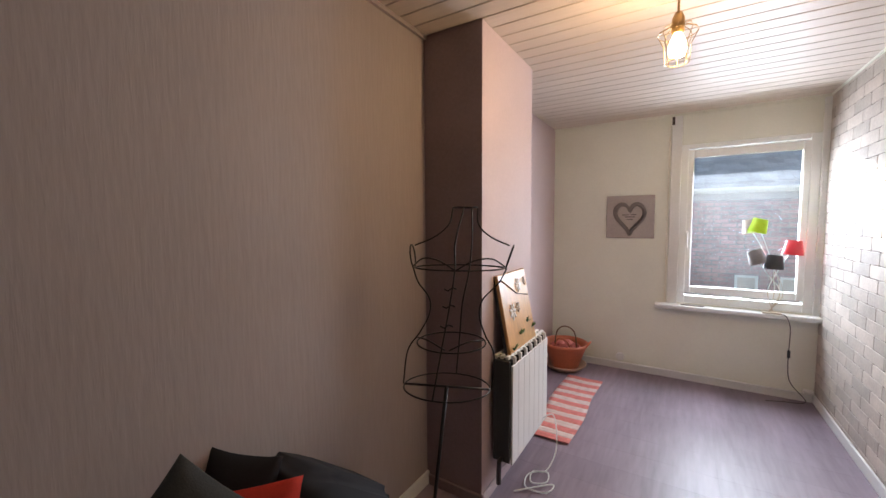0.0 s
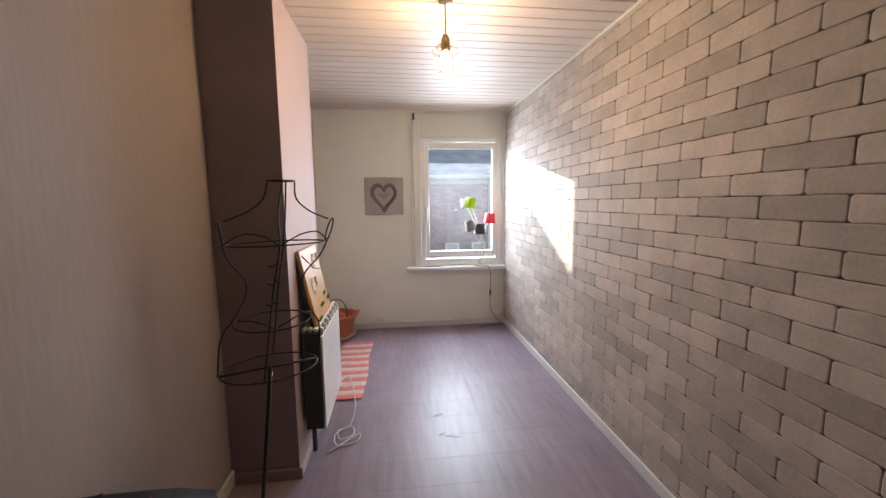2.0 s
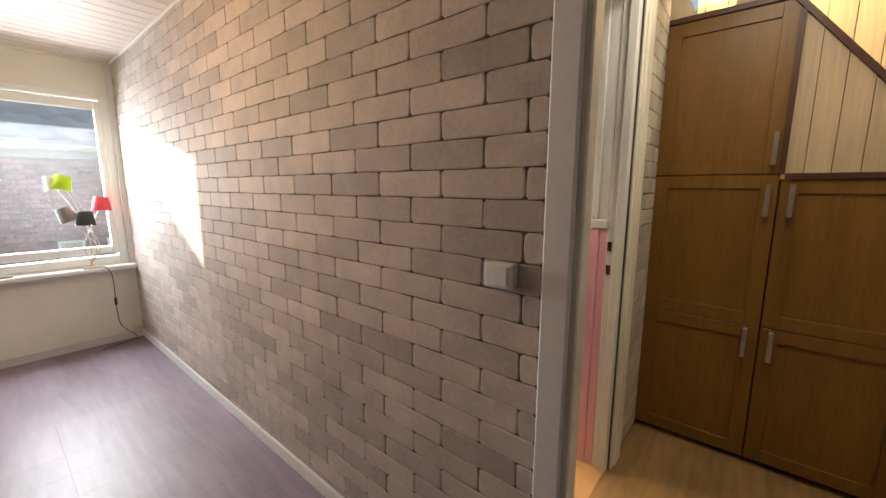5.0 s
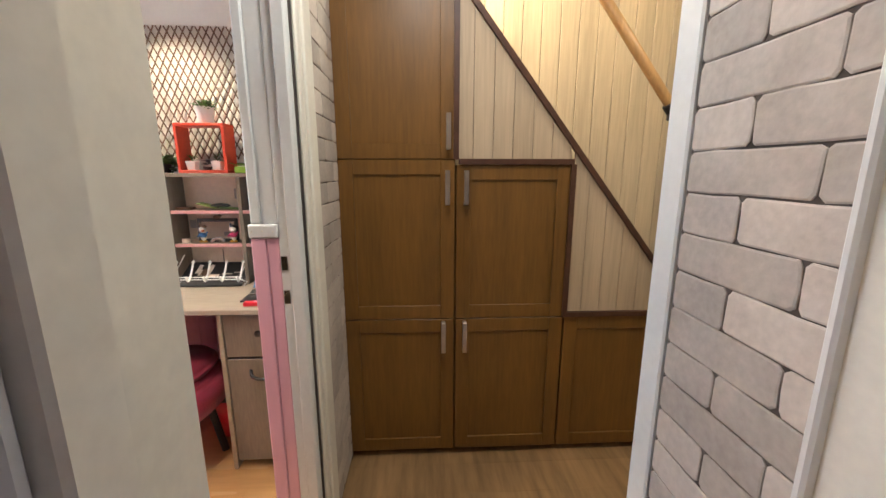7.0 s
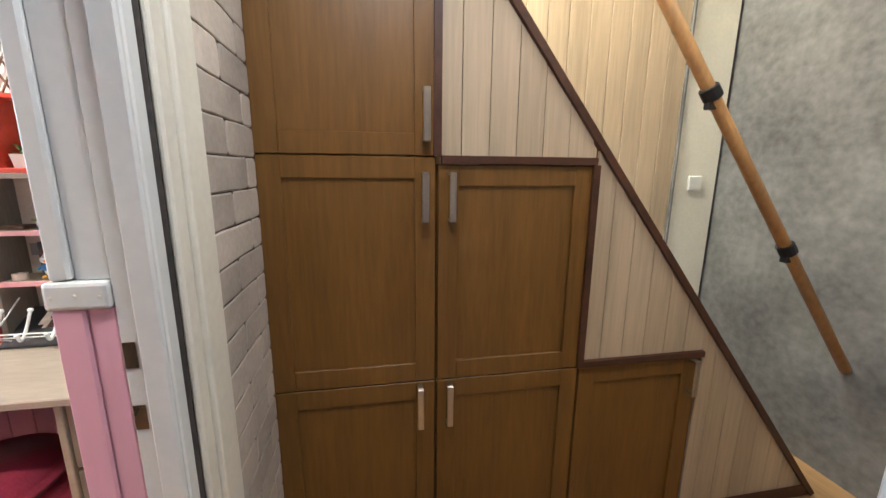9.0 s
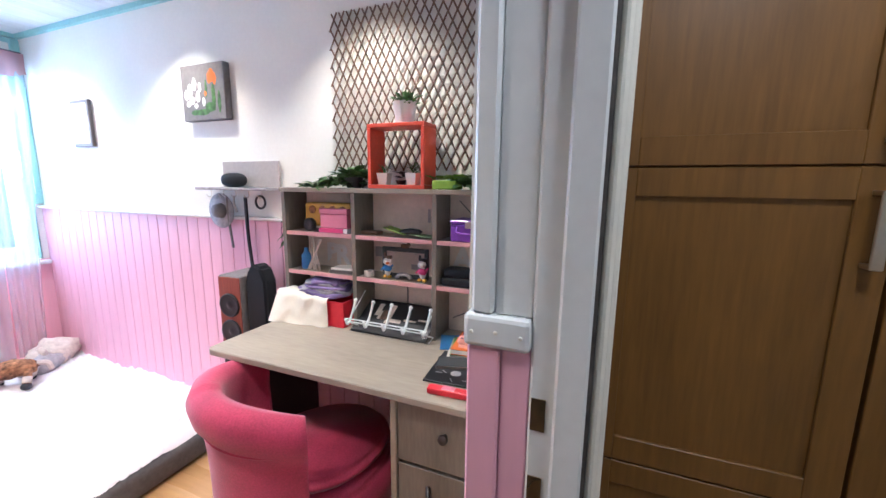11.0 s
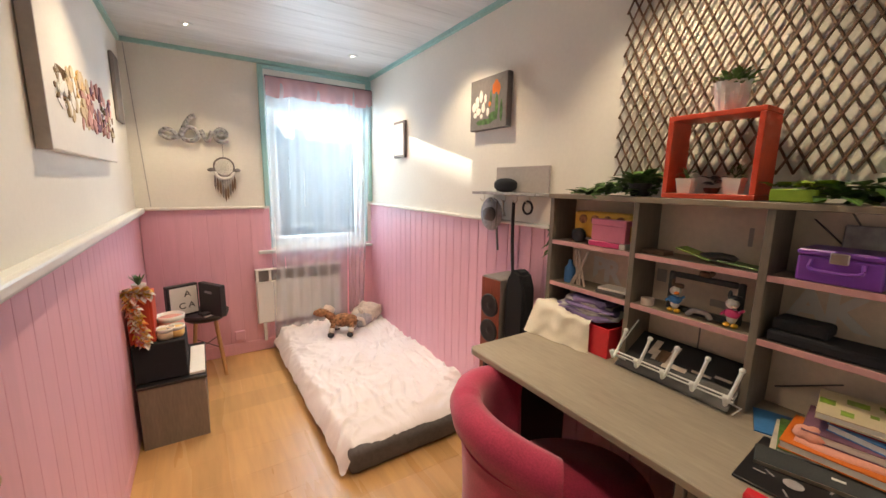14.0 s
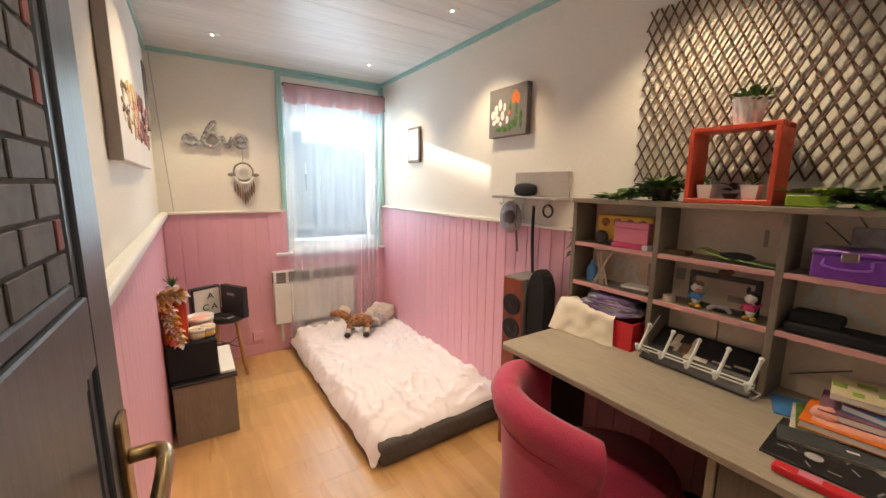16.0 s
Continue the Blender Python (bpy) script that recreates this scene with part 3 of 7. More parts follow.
# window of the first room
win = thing("window_1", "white plastic window with a tall single sash above a painted sill", "window", (0, 0, 0), kind="structure")


def frame_of(x0, x1, z0, z1, w, y0, y1, bevel=0.004):
    bm = bmesh.new()
    box(x0, x0 + w, y0, y1, z0, z1, bevel, bm)
    box(x1 - w, x1, y0, y1, z0, z1, bevel, bm)
    box(x0 + w, x1 - w, y0, y1, z0, z0 + w, bevel, bm)
    box(x0 + w, x1 - w, y0, y1, z1 - w, z1, bevel, bm)
    return bm


part("window_frame", frame_of(0.521, 1.384, 0.661, 1.999, 0.06, 4.1125, 4.20), "pvc", win)
part("sash", frame_of(0.558, 1.347, 0.742, 1.925, 0.062, 4.118, 4.165, 0.006), "pvc", win)
part("pane", box(0.612, 1.293, 4.138, 4.142, 0.80, 1.87), "dustyglass", win).visible_shadow = False
hd = part("window_handle", box(0.575, 0.597, 4.104, 4.118, 1.22, 1.26, 0.003), "pvc", win)
box_h = box(0.577, 0.595, 4.085, 4.104, 1.12, 1.25, 0.005)
part("grip", box_h, "pvc", hd)
part("window_sill", box(0.37, 1.418, 4.02, 4.115, 0.612, 0.648, 0.008, seg=2), "white", win)
for a in ((0.455, 0.53, 4.098, 4.1095, 0.648, H1 - 0.02), (1.378, 1.418, 4.092, 4.1095, 0.648, H1 - 0.02)):
    structure("trim", box(*a, 0.004), "white", "white window casing board", "window casing")
structure("trim", box(0.53, 1.378, 4.102, 4.1095, 1.97, H1 - 0.02, 0.004), "cream", "cream shutter box cover above the window", "shutter box")
tube_thing = thing("curtain_rail_pipe", "thin grey pipe beside the window casing", "pipe")
part("pipe", tube([(0.442, 4.098, 0.65), (0.442, 4.098, 2.15)], 0.005, 8), "greywhite", tube_thing)
cl = thing("curtain_hook", "small black iron hook at the top of the window casing", "hook")
bm = box(0.455, 0.475, 4.085, 4.098, 2.14, 2.205, 0.002)
part("bracket", bm, "steel", cl)

# pendant lamp
pend = thing("pendant_lamp", "lit pendant bulb in a brass wire cage", "ceiling lamp", (0.515, 1.95, 0))
part("cord", tube([(0, 0, 2.055), (0, 0, H1)], 0.004, 8), "brass", pend)
part("ceiling_rose", lathe([(0.001, H1 - 0.03), (0.03, H1 - 0.025), (0.04, H1 - 0.002)], 16), "brass", pend)
part("socket", lathe([(0.012, 2.07), (0.02, 2.05), (0.021, 2.005), (0.016, 1.998)], 16), "brass", pend, "brass bulb socket", smooth=True)
bm = bmesh.new()
for k in range(8):
    a = k * math.pi / 4
    tube([(r * math.cos(a), r * math.sin(a), z) for r, z in ((0.02, 2.03), (0.055, 2.015), (0.062, 2.0), (0.040, 1.955), (0.038, 1.90))], 0.0014, 5, bm=bm)
for r, z in ((0.061, 2.0), (0.0385, 1.90)):
    tube([(r * math.cos(a / 12 * math.pi), r * math.sin(a / 12 * math.pi), z) for a in range(24)], 0.0016, 5, True, bm=bm)
part("cage", bm, "brass", pend, "open brass wire cage")
m = mat("warm_bulb", (1.0, 0.72, 0.38), 0.4, emit=14.0, bump=0)
bulb = part("bulb", lathe([(0.001, 1.915), (0.022, 1.922), (0.030, 1.945), (0.024, 1.972), (0.013, 1.998)], 20), m, pend, "lit warm bulb", smooth=True)
bulb.visible_shadow = False
lamp("pendant_bulb_light", "POINT", 5.5, (1.0, 0.66, 0.36), pose(0.515, 1.95, 1.945), 0.03)

# sill lamp with small shades
sl = thing("table_lamp", "chrome lamp with lime, red, black and grey shades", "table lamp", (1.14, 4.06, 0.648))
part("base", box(-0.055, 0.055, -0.035, 0.035, 0, 0.012, 0.003), "nickel", sl, "square chrome base")
for x, y, z, tilt, mat_, lab in ((-0.10, -0.01, 0.66, 14, "lime", "lime green shade"), (-0.155, 0.015, 0.655, -8, "paper", "white shade"), (0.105, -0.01, 0.50, 4, "red", "red shade"),
                                 (0.00, -0.02, 0.39, 3, "black", "black shade"), (-0.10, 0.01, 0.425, -22, "grey3", "grey shade")):
    w = 0.062 if mat_ != "paper" else 0.045
    bm = lathe([(w, -0.052), (w * 0.72, 0.052), (w * 0.70, 0.052), (w * 0.97, -0.052)], 24)
    for f in [f for f in bm.faces if len(f.verts) > 4]:
        bm.faces.remove(f)
    moved(bm, pose(x, y, z, 0, tilt, 0))
    part("shade", bm, mat_, sl, lab, smooth=True)
    part("stem", tube(curve([(x * 0.1, 0, 0.012), (-x * 0.35 + 0.01, y * 0.5, 0.17), (x * 0.35, y, z * 0.7), (x, y, z)], 5), 0.003, 6), "nickel", sl, "bent chrome stem")
cab = thing("lamp_cable", "black lamp cable with an inline switch hanging to the floor corner", "cable")
part("cable", tube(curve([(1.19, 4.04, 0.652), (1.22, 4.012, 0.64), (1.245, 4.004, 0.55), (1.25, 4.05, 0.3), (1.27, 4.06, 0.14), (1.36, 4.05, 0.015), (1.22, 4.0, 0.006), (1.12, 3.96, 0.006)], 6), 0.003, 6), "steel", cab)
part("switch", box(1.238, 1.256, 4.02, 4.034, 0.33, 0.39, 0.004), "black", cab)
sock = thing("wall_socket", "white round wall socket above the skirting", "wall socket")
part("plate", moved(lathe([(0.036, 0), (0.036, 0.014), (0.03, 0.02), (0.001, 0.021)], 20), pose(0.103, YW, 0.112, 90)), "white", sock, smooth=False)
sock = thing("wall_socket", "white socket box with a plug in the floor corner", "wall socket")
part("plate", box(1.345, 1.405, 4.05, 4.094, 0.072, 0.10, 0.006), "white", sock)
st = thing("window_stick", "thin dark stick lying on the window sill", "stick")
part("stick", tube([(0.56, 4.05, 0.652), (0.72, 4.055, 0.652)], 0.004, 6), "steel", st)

# switch on the brick wall
sw = thing("light_switch", "white wall switch on the brick paper beside the door casing", "light switch")
part("switch_box", box(XB - 0.035, XB, 0.487, 0.562, 1.045, 1.105, 0.006, seg=2), "white", sw)
part("rocker", box(XB - 0.039, XB - 0.0352, 0.497, 0.535, 1.053, 1.097, 0.002), "white", sw)

# radiator
rad = thing("radiator", "white aluminium radiator on the chimney breast, shaded fins coloured dark", "radiator")
for k in range(7):
    y = 1.995 + k * 0.078
    bm = box(-0.114, -0.104, y + 0.0008, y + 0.0772, 0.18, 0.665, 0.0015)
    box(-0.118, -0.104, y + 0.031, y + 0.047, 0.665, 0.700, 0.002, bm)
    sec = part("section", bm, "heater", rad)
    # dark grey stands in for the shadow on the fins and end cap
    bm = box(-0.2, -0.1145, y + 0.033, y + 0.045, 0.19, 0.685, 0.002)
    for x in (-0.196, -0.172, -0.148):
        box(x, x + 0.005, y + 0.005, y + 0.073, 0.20, 0.68, 0.001, bm)
    part("fin", bm, "greyfab", sec, "rear fins in dark grey for their shadow")
    bm = bmesh.new()
    for q in range(3):
        box(-0.2 + q * 0.029, -0.184 + q * 0.029, y + 0.002, y + 0.076, 0.690, 0.706, 0.002, bm)
    box(-0.2, -0.110, y + 0.0335, y + 0.0445, 0.688, 0.704, 0.001, bm)
    part("top_grille", bm, "heater", sec)
part("end_cap", box(-0.2, -0.1145, 1.984, 1.993, 0.19, 0.69, 0.003), "greyfab", rad, "end cap in dark grey for its shadow")
part("valve", tube([(-0.155, 1.99, 0.205), (-0.155, 1.955, 0.205), (-0.155, 1.95, 0.10)], 0.012, 8), "steel", rad, "dark radiator valve")
for y in (2.08, 2.45):
    part("bracket", box(-0.22, -0.2, y, y + 0.02, 0.60, 0.64), "steel", rad)
part("bracket", box(-0.22, -0.2, 2.2, 2.22, 0.25, 0.28), "steel", rad)
cb = thing("white_cable", "loops of white cable lying on the floor by the radiator", "cable")
part("cable", tube(curve([(-0.12, 2.45, 0.20), (-0.05, 2.50, 0.22), (-0.01, 2.42, 0.08), (-0.03, 2.30, 0.008), (-0.09, 2.26, 0.007), (-0.07, 2.17, 0.008), (0.0, 2.2, 0.012), (-0.02, 2.28, 0.014), (-0.1, 2.22, 0.012), (-0.08, 2.12, 0.008), (0.02, 2.13, 0.008), (0.03, 2.2, 0.012), (-0.12, 2.06, 0.008)], 6), 0.0035, 6), "white", cb)

# scuffs on the laminate
for n, (x, y, a, b, turn) in enumerate(((0.50, 2.35, 0.035, 0.012, 20), (0.56, 2.12, 0.05, 0.010, -15), (0.50, 2.15, 0.025, 0.009, 30))):
    own = bmesh.new()
    own.faces.new([own.verts.new((a * math.cos(q * 0.524) * (1 + 0.35 * noise.noise(Vector((q, n, 1.3)))), b * math.sin(q * 0.524) * (1 + 0.5 * noise.noise(Vector((q, n, 4.1)))), 0)) for q in range(12)])
    moved(own, pose(x, y, 0.0006, 0, 0, turn))
    structure("floor_scuff", own, "scuff", "small dark scuff on the lavender laminate", "stain")

# pine board with flowers on the radiator
pb = thing("decorative_board", "pine board picture with white daisies leaning on the radiator", "picture")
lean = pose(-0.128, 2.225, 0.706, 0, -11, 0)
part("panel", moved(box(-0.018, 0.0, -0.195, 0.175, 0, 0.385, 0.003), lean), "pine", pb)
part("back_frame", moved(box(-0.034, -0.0185, -0.197, 0.177, 0, 0.388, 0.002), lean), "black", pb, "dark back frame")
for n, (y, z, s) in enumerate(((0.03, 0.31, 0.04), (-0.09, 0.19, 0.045), (-0.015, 0.20, 0.028), (0.13, 0.32, 0.025))):
    bm = bmesh.new()
    for k in range(7):
        a = k * 2 * math.pi / 7 + n
        merge(bm, moved(blob(0.004, s * 0.5, s * 0.2, level=1), Matrix.Translation((0.004, y + s * 0.55 * math.cos(a), z + s * 0.55 * math.sin(a))) @ Matrix.Rotation(a, 4, "X")))
    part("daisy", moved(bm, lean), "paper" if n < 2 else "creamfur", pb, "pale wooden daisy")
bm = bmesh.new()
rng = random.Random(4)
for y0, z0 in ((0.13, 0.06), (-0.04, 0.06), (-0.15, 0.01), (0.08, 0.10)):
    for k in range(7):
        a = rng.uniform(0.2, 2.9)
        leafy(bm, (0.003, y0, z0), (0.3, math.cos(a), math.sin(a)), 0.05, 0.014)
part("leaves", moved(bm, lean), "leaf", pb, "dried green leaves")
part("diagonal_twig", moved(tube([(0.002, -0.17, 0.36), (0.003, 0.0, 0.27), (0.002, 0.15, 0.24)], 0.003, 5), lean), "willow", pb)

# rag rug: one strip after another
rug = thing("rag_rug", "coral and cream striped cotton rag rug on the laminate", "rug")
n = 17
for k in range(n):
    y0, y1 = 2.61 + k * 1.075 / n, 2.61 + (k + 1) * 1.075 / n
    bm = bmesh.new()
    rows = []
    for j in range(7):
        y = y0 + (y1 - y0) * j / 6
        row = []
        for i in range(9):
            u = i / 8
            x = -0.26 + 0.28 * u + 0.008 * math.sin(y * 9)
            z = 0.007 + 0.003 * math.sin(j * math.pi / 1.5) * (0 < i < 8) + (0.006 * noise.noise(Vector((x * 6, y * 6, 0))) + 0.003)
            row.append(bm.verts.new((x, y, max(z, 0.004))))
        rows.append(row)
    for a, b in zip(rows, rows[1:]):
        for i in range(8):
            bm.faces.new((a[i], a[i + 1], b[i + 1], b[i]))
    geo = bmesh.ops.extrude_face_region(bm, geom=bm.faces[:])
    for v in [v for v in geo["geom"] if isinstance(v, bmesh.types.BMVert)]:
        v.co.z += 0.004
    for v in bm.verts:
        v.co.z = max(v.co.z - 0.003, 0.0005)
    bmesh.ops.recalc_face_normals(bm, faces=bm.faces)
    part("stripe", bm, "ruga" if k % 2 == 0 else "rugb", rug, "coral stripe" if k % 2 == 0 else "cream stripe", smooth=True)

# terracotta tub on its saucer with a basket in it
sc = thing("plant_saucer", "wide beige plastic saucer on the floor", "saucer", (-0.33, 3.86, 0))
part("dish", lathe([(0.13, 0), (0.175, 0.035), (0.19, 0.055), (0.182, 0.055), (0.165, 0.032), (0.12, 0.012), (0.001, 0.012)], 32), "saucer", sc, smooth=True)
tb = thing("flower_tub", "terracotta plastic tub with two handles standing on a saucer", "tub", (-0.33, 3.86, 0.013))
part("bowl", lathe([(0.105, 0), (0.115, 0.01), (0.185, 0.20), (0.20, 0.215), (0.20, 0.235), (0.186, 0.235), (0.172, 0.20), (0.10, 0.02), (0.001, 0.02)], 36), "terra", tb, smooth=True)
for s in (-1, 1):
    part("handle", tube(curve([(0.185 * s, -0.05, 0.22), (0.215 * s, -0.03, 0.255), (0.215 * s, 0.03, 0.255), (0.185 * s, 0.05, 0.22)], 5), 0.009, 8), "terra", tb)
bk = thing("wicker_basket", "small brown wicker basket with a hoop handle inside the tub", "basket", (-0.33, 3.88, 0.05))
part("bowl", lathe([(0.09, 0), (0.13, 0.16), (0.122, 0.16), (0.085, 0.01), (0.001, 0.01)], 24), "ruga", bk, "reddish brown woven bowl")
part("handle", tube(curve([(-0.10, 0, 0.16), (-0.075, 0, 0.29), (0, 0, 0.335), (0.075, 0, 0.29), (0.10, 0, 0.16)], 6), 0.006, 6), "willow", bk)
part("handle", tube(curve([(-0.09, -0.07, 0.14), (-0.04, -0.085, 0.24), (0.03, -0.085, 0.22), (0.07, -0.07, 0.13)], 6), 0.005, 6), "terra", bk, "terracotta cord handle")
bm = bmesh.new()
for k in range(9):
    a = k * 0.7
    blob(0.045, 0.04, 0.03, 0.05 * math.cos(a), 0.05 * math.sin(a), 0.15 + 0.012 * (k % 3), 1, 0.4, k, bm)
part("contents", bm, "ruga", bk, "crumpled rust-coloured contents", smooth=True)


# wire dress form, one mesh
def dress_form():
    bm = bmesh.new()

    def ring(cx, cz, rx, ry, r=0.003, tilt=0.0, ph=0):
        tube([(cx + rx * math.cos(a), ry * math.sin(a), cz + tilt * math.sin(a)) for a in [i * math.pi / 14 for i in range(28)]], r, 6, True, bm)

    ring(0, 1.36, 0.045, 0.04)
    tube([(-0.045, 0, 1.36), (0.045, 0, 1.36)], 0.003, 6, bm=bm)
    ring(0, 1.145, 0.165, 0.10)
    ring(0, 0.87, 0.13, 0.10, 0.003, 0.01)
    ring(0, 0.70, 0.165, 0.135)
    tube([(-0.165, 0, 0.70), (0.165, 0, 0.70)], 0.0045, 6, bm=bm)
    for s in (-1, 1):
        tube(curve([(0.045 * s, 0, 1.36), (0.055 * s, 0, 1.30), (0.105 * s, 0, 1.255), (0.175 * s, 0, 1.225)], 6), 0.003, 6, bm=bm)
        tube([(0.180 * s + 0.010 * s * math.sin(a), 0.036 * math.cos(a), 1.185 + 0.042 * math.sin(a)) for a in [i * math.pi / 9 for i in range(18)]], 0.003, 6, True, bm)
        tube(curve([(0.175 * s, 0, 1.145), (0.150 * s, 0, 1.09), (0.100 * s, 0, 1.03), (0.095 * s, 0, 0.97), (0.125 * s, 0, 0.90), (0.165 * s, 0, 0.83), (0.170 * s, 0, 0.70)], 6), 0.003, 6, bm=bm)
        tube(curve([(0, -0.10, 1.145), (0.06 * s, -0.115, 1.18), (0.12 * s, -0.085, 1.185), (0.172 * s, -0.02, 1.15)], 6), 0.0028, 6, bm=bm)
        tube(curve([(0.008 * s, -0.10, 0.87), (0.07 * s, -0.11, 0.905), (0.12 * s, -0.06, 0.90)], 6), 0.0028, 6, bm=bm)
    tube(curve([(0.0, -0.038, 1.36), (-0.012, -0.09, 1.24), (-0.002, -0.10, 1.145), (-0.012, -0.075, 1.0), (-0.02, -0.10, 0.87), (-0.03, -0.13, 0.70)], 6), 0.0033, 6, bm=bm)
    tube(curve([(0.02, 0.038, 1.36), (0.03, 0.08, 1.24), (0.03, 0.09, 1.12), (0.02, 0.065, 1.0), (0.02, 0.10, 0.87), (0.02, 0.13, 0.70)], 6), 0.0033, 6, bm=bm)
    for z in (1.08, 1.02, 0.95):
        tube([(-0.035, -0.085, z), (-0.02, -0.088, z - 0.006), (-0.005, -0.088, z + 0.006), (0.01, -0.085, z)], 0.003, 5, bm=bm)
    tube([(-0.0, 0, 0.70), (0, 0, 0.02)], 0.0075, 8, bm=bm)
    for k in range(3):
        a = k * 2.094 + 0.6
        tube(curve([(0, 0, 0.06), (0.07 * math.cos(a), 0.07 * math.sin(a), 0.05), (0.14 * math.cos(a), 0.14 * math.sin(a), 0.007)], 4), 0.006, 6, bm=bm)
    return bm


form = dress_form()
for v in form.verts:
    v.co.x *= 1.03
    if v.co.z > 0.72:
        v.co.z = 0.72 + (v.co.z - 0.72) * 1.06
# the form leans a little
turn_back = Matrix.Rotation(radians(-22), 4, "Z") @ Vector((0.95, 0.33, 0))
for v in form.verts:
    v.co += turn_back * (v.co.z * 0.108 - 0.088)
df = new("dress_form", link_mesh("dress_form", form, "iron", True))
df.matrix_basis = pose(-0.205, 1.585, 0, 0, 0, 22)
tagged(df, "black wire dress form on a thin pole before the chimney breast", "dress form")

# black seat and cushions below the mauve wall
so = thing("sofa", "low black fabric sofa against the mauve wall", "sofa", (0, 0, 0))
part("seat", box(-0.52, -0.12, -0.35, 0.93, 0.16, 0.40, 0.05, seg=3), "blackfab", so, smooth=True)
arm = prism([(0.93, 0.12), (1.36, 0.12), (1.36, 0.38), (1.12, 0.58), (1.00, 0.66), (0.93, 0.63)], -0.51, -0.30, "x")
bmesh.ops.bevel(arm, geom=arm.edges[:], offset=0.03, segments=3, affect="EDGES")
part("armrest", arm, "blackfab", so, smooth=True)
part("backrest", box(-0.525, -0.40, -0.35, 0.93, 0.30, 0.50, 0.04, seg=3), "blackfab", so, smooth=True)
for x, y in ((-0.47, -0.3), (-0.17, -0.3), (-0.47, 0.95), (-0.17, 0.92)):
    part("foot", lathe([(0.02, 0), (0.025, 0.165)], 10, x, y, 0), "steel", so)


def cushion(name, label, at, w, h, d, m_, rx, rz, seed, roll=0):
    c = thing(name, label, "cushion", at, rz)
    own = bmesh.new()
    bmesh.ops.create_cube(own, size=2)
    bmesh.ops.subdivide_edges(own, edges=own.edges[:], cuts=9, use_grid_fill=True)
    for v in own.verts:
        x, y, z = v.co
        r = (1 - min(abs(x), 1) ** 3 * 0.94) * (1 - min(abs(z), 1) ** 3 * 0.94)
        k = 0.06 * noise.noise(Vector((x * 1.5, z * 1.5, seed)))
        v.co = Vector((x * w / 2 * (1 - 0.07 * (1 - z * z)), y * d / 2 * max(r, 0.03) + k * d, z * h / 2 * (1 - 0.07 * (1 - x * x))))
    moved(own, pose(0, 0, 0, rx) @ pose(0, 0, 0, 0, roll))
    part("cover", own, m_, c, smooth=True)
    return c


cushion("cushion", "dark grey cotton cushion standing on the sofa seat", (-0.36, 0.715, 0.61), 0.30, 0.30, 0.11, "greyfab", -14, 48, 1, 38)
cushion("cushion", "orange-red cotton cushion behind the grey one", (-0.41, 0.74, 0.545), 0.50, 0.29, 0.08, "redfab", -16, 48, 2)
cushion("cushion", "black cotton cushion in the sofa corner", (-0.46, 0.86, 0.555), 0.20, 0.33, 0.08, "blackfab", -14, 40, 3, 12)

# ---- the hall: cupboards under the stairs ----
XC = 2.783


def handle(parent, y, z, h=0.135):
    bm = bmesh.new()
    box(XC - 0.034, XC - 0.027, y - 0.0095, y + 0.0095, z - h / 2, z + h / 2, 0.002, bm)
    box(XC - 0.027, XC - 0.0, y - 0.008, y + 0.008, z - h / 2, z - h / 2 + 0.008, 0.001, bm)
    box(XC - 0.027, XC - 0.0, y - 0.008, y + 0.008, z + h / 2 - 0.008, z + h / 2, 0.001, bm)
    part("handle", bm, "nickel", parent, "nickel bar handle")


def shaker(parent, y0, y1, z0, z1, hy, hz):
    g, w = 0.002, 0.058
    y0, y1, z0, z1 = y0 + g, y1 - g, z0 + g, z1 - g
    d = part("door", box(XC + 0.008, XC + 0.018, y0 + w, y1 - w, z0 + w, z1 - w), "oak", parent)
    for n_, a in (("stile", (y0, y0 + w, z0, z1)), ("stile", (y1 - w, y1, z0, z1)), ("rail", (y0 + w, y1 - w, z0, z0 + w)), ("rail", (y0 + w, y1 - w, z1 - w, z1))):
        part(n_, box(XC, XC + 0.02, a[0], a[1], a[2], a[3], 0.0015), "oak", d)
    handle(d, hy, hz)


cols = ((0.022, 0.488, ((0.03, 0.667, 0.07, 0.59), (0.667, 1.335, 0.055, 1.225), (1.335, 2.015, 0.052, 1.44))),
        (-0.453, 0.018, ((0.03, 0.667, -0.020, 0.59), (0.667, 1.315, -0.020, 1.225))),
        (-0.915, -0.457, ((0.03, 0.668, -0.885, 0.60),)))
for n, (y0, y1, doors) in enumerate(cols):
    top = doors[-1][1]
    u = thing("cupboard", ("tall oak veneer cupboard with three framed doors built under the stairs", "oak veneer cupboard with two framed doors under the stairs", "low oak veneer cupboard with one framed door under the stairs")[n], "cupboard")
    part("body", box(XC + 0.022, XC + 0.45, y0, y1, 0.02, top), "oak", u)
    for z0, z1, hy, hz in doors:
        shaker(u, y0, y1, z0, z1, hy, hz)
SL, YD = 1.263, -1.0                       # slope of the stairs and where the string is 0.71 high


def string_z(y):
    return 0.70 + SL * (y - YD)


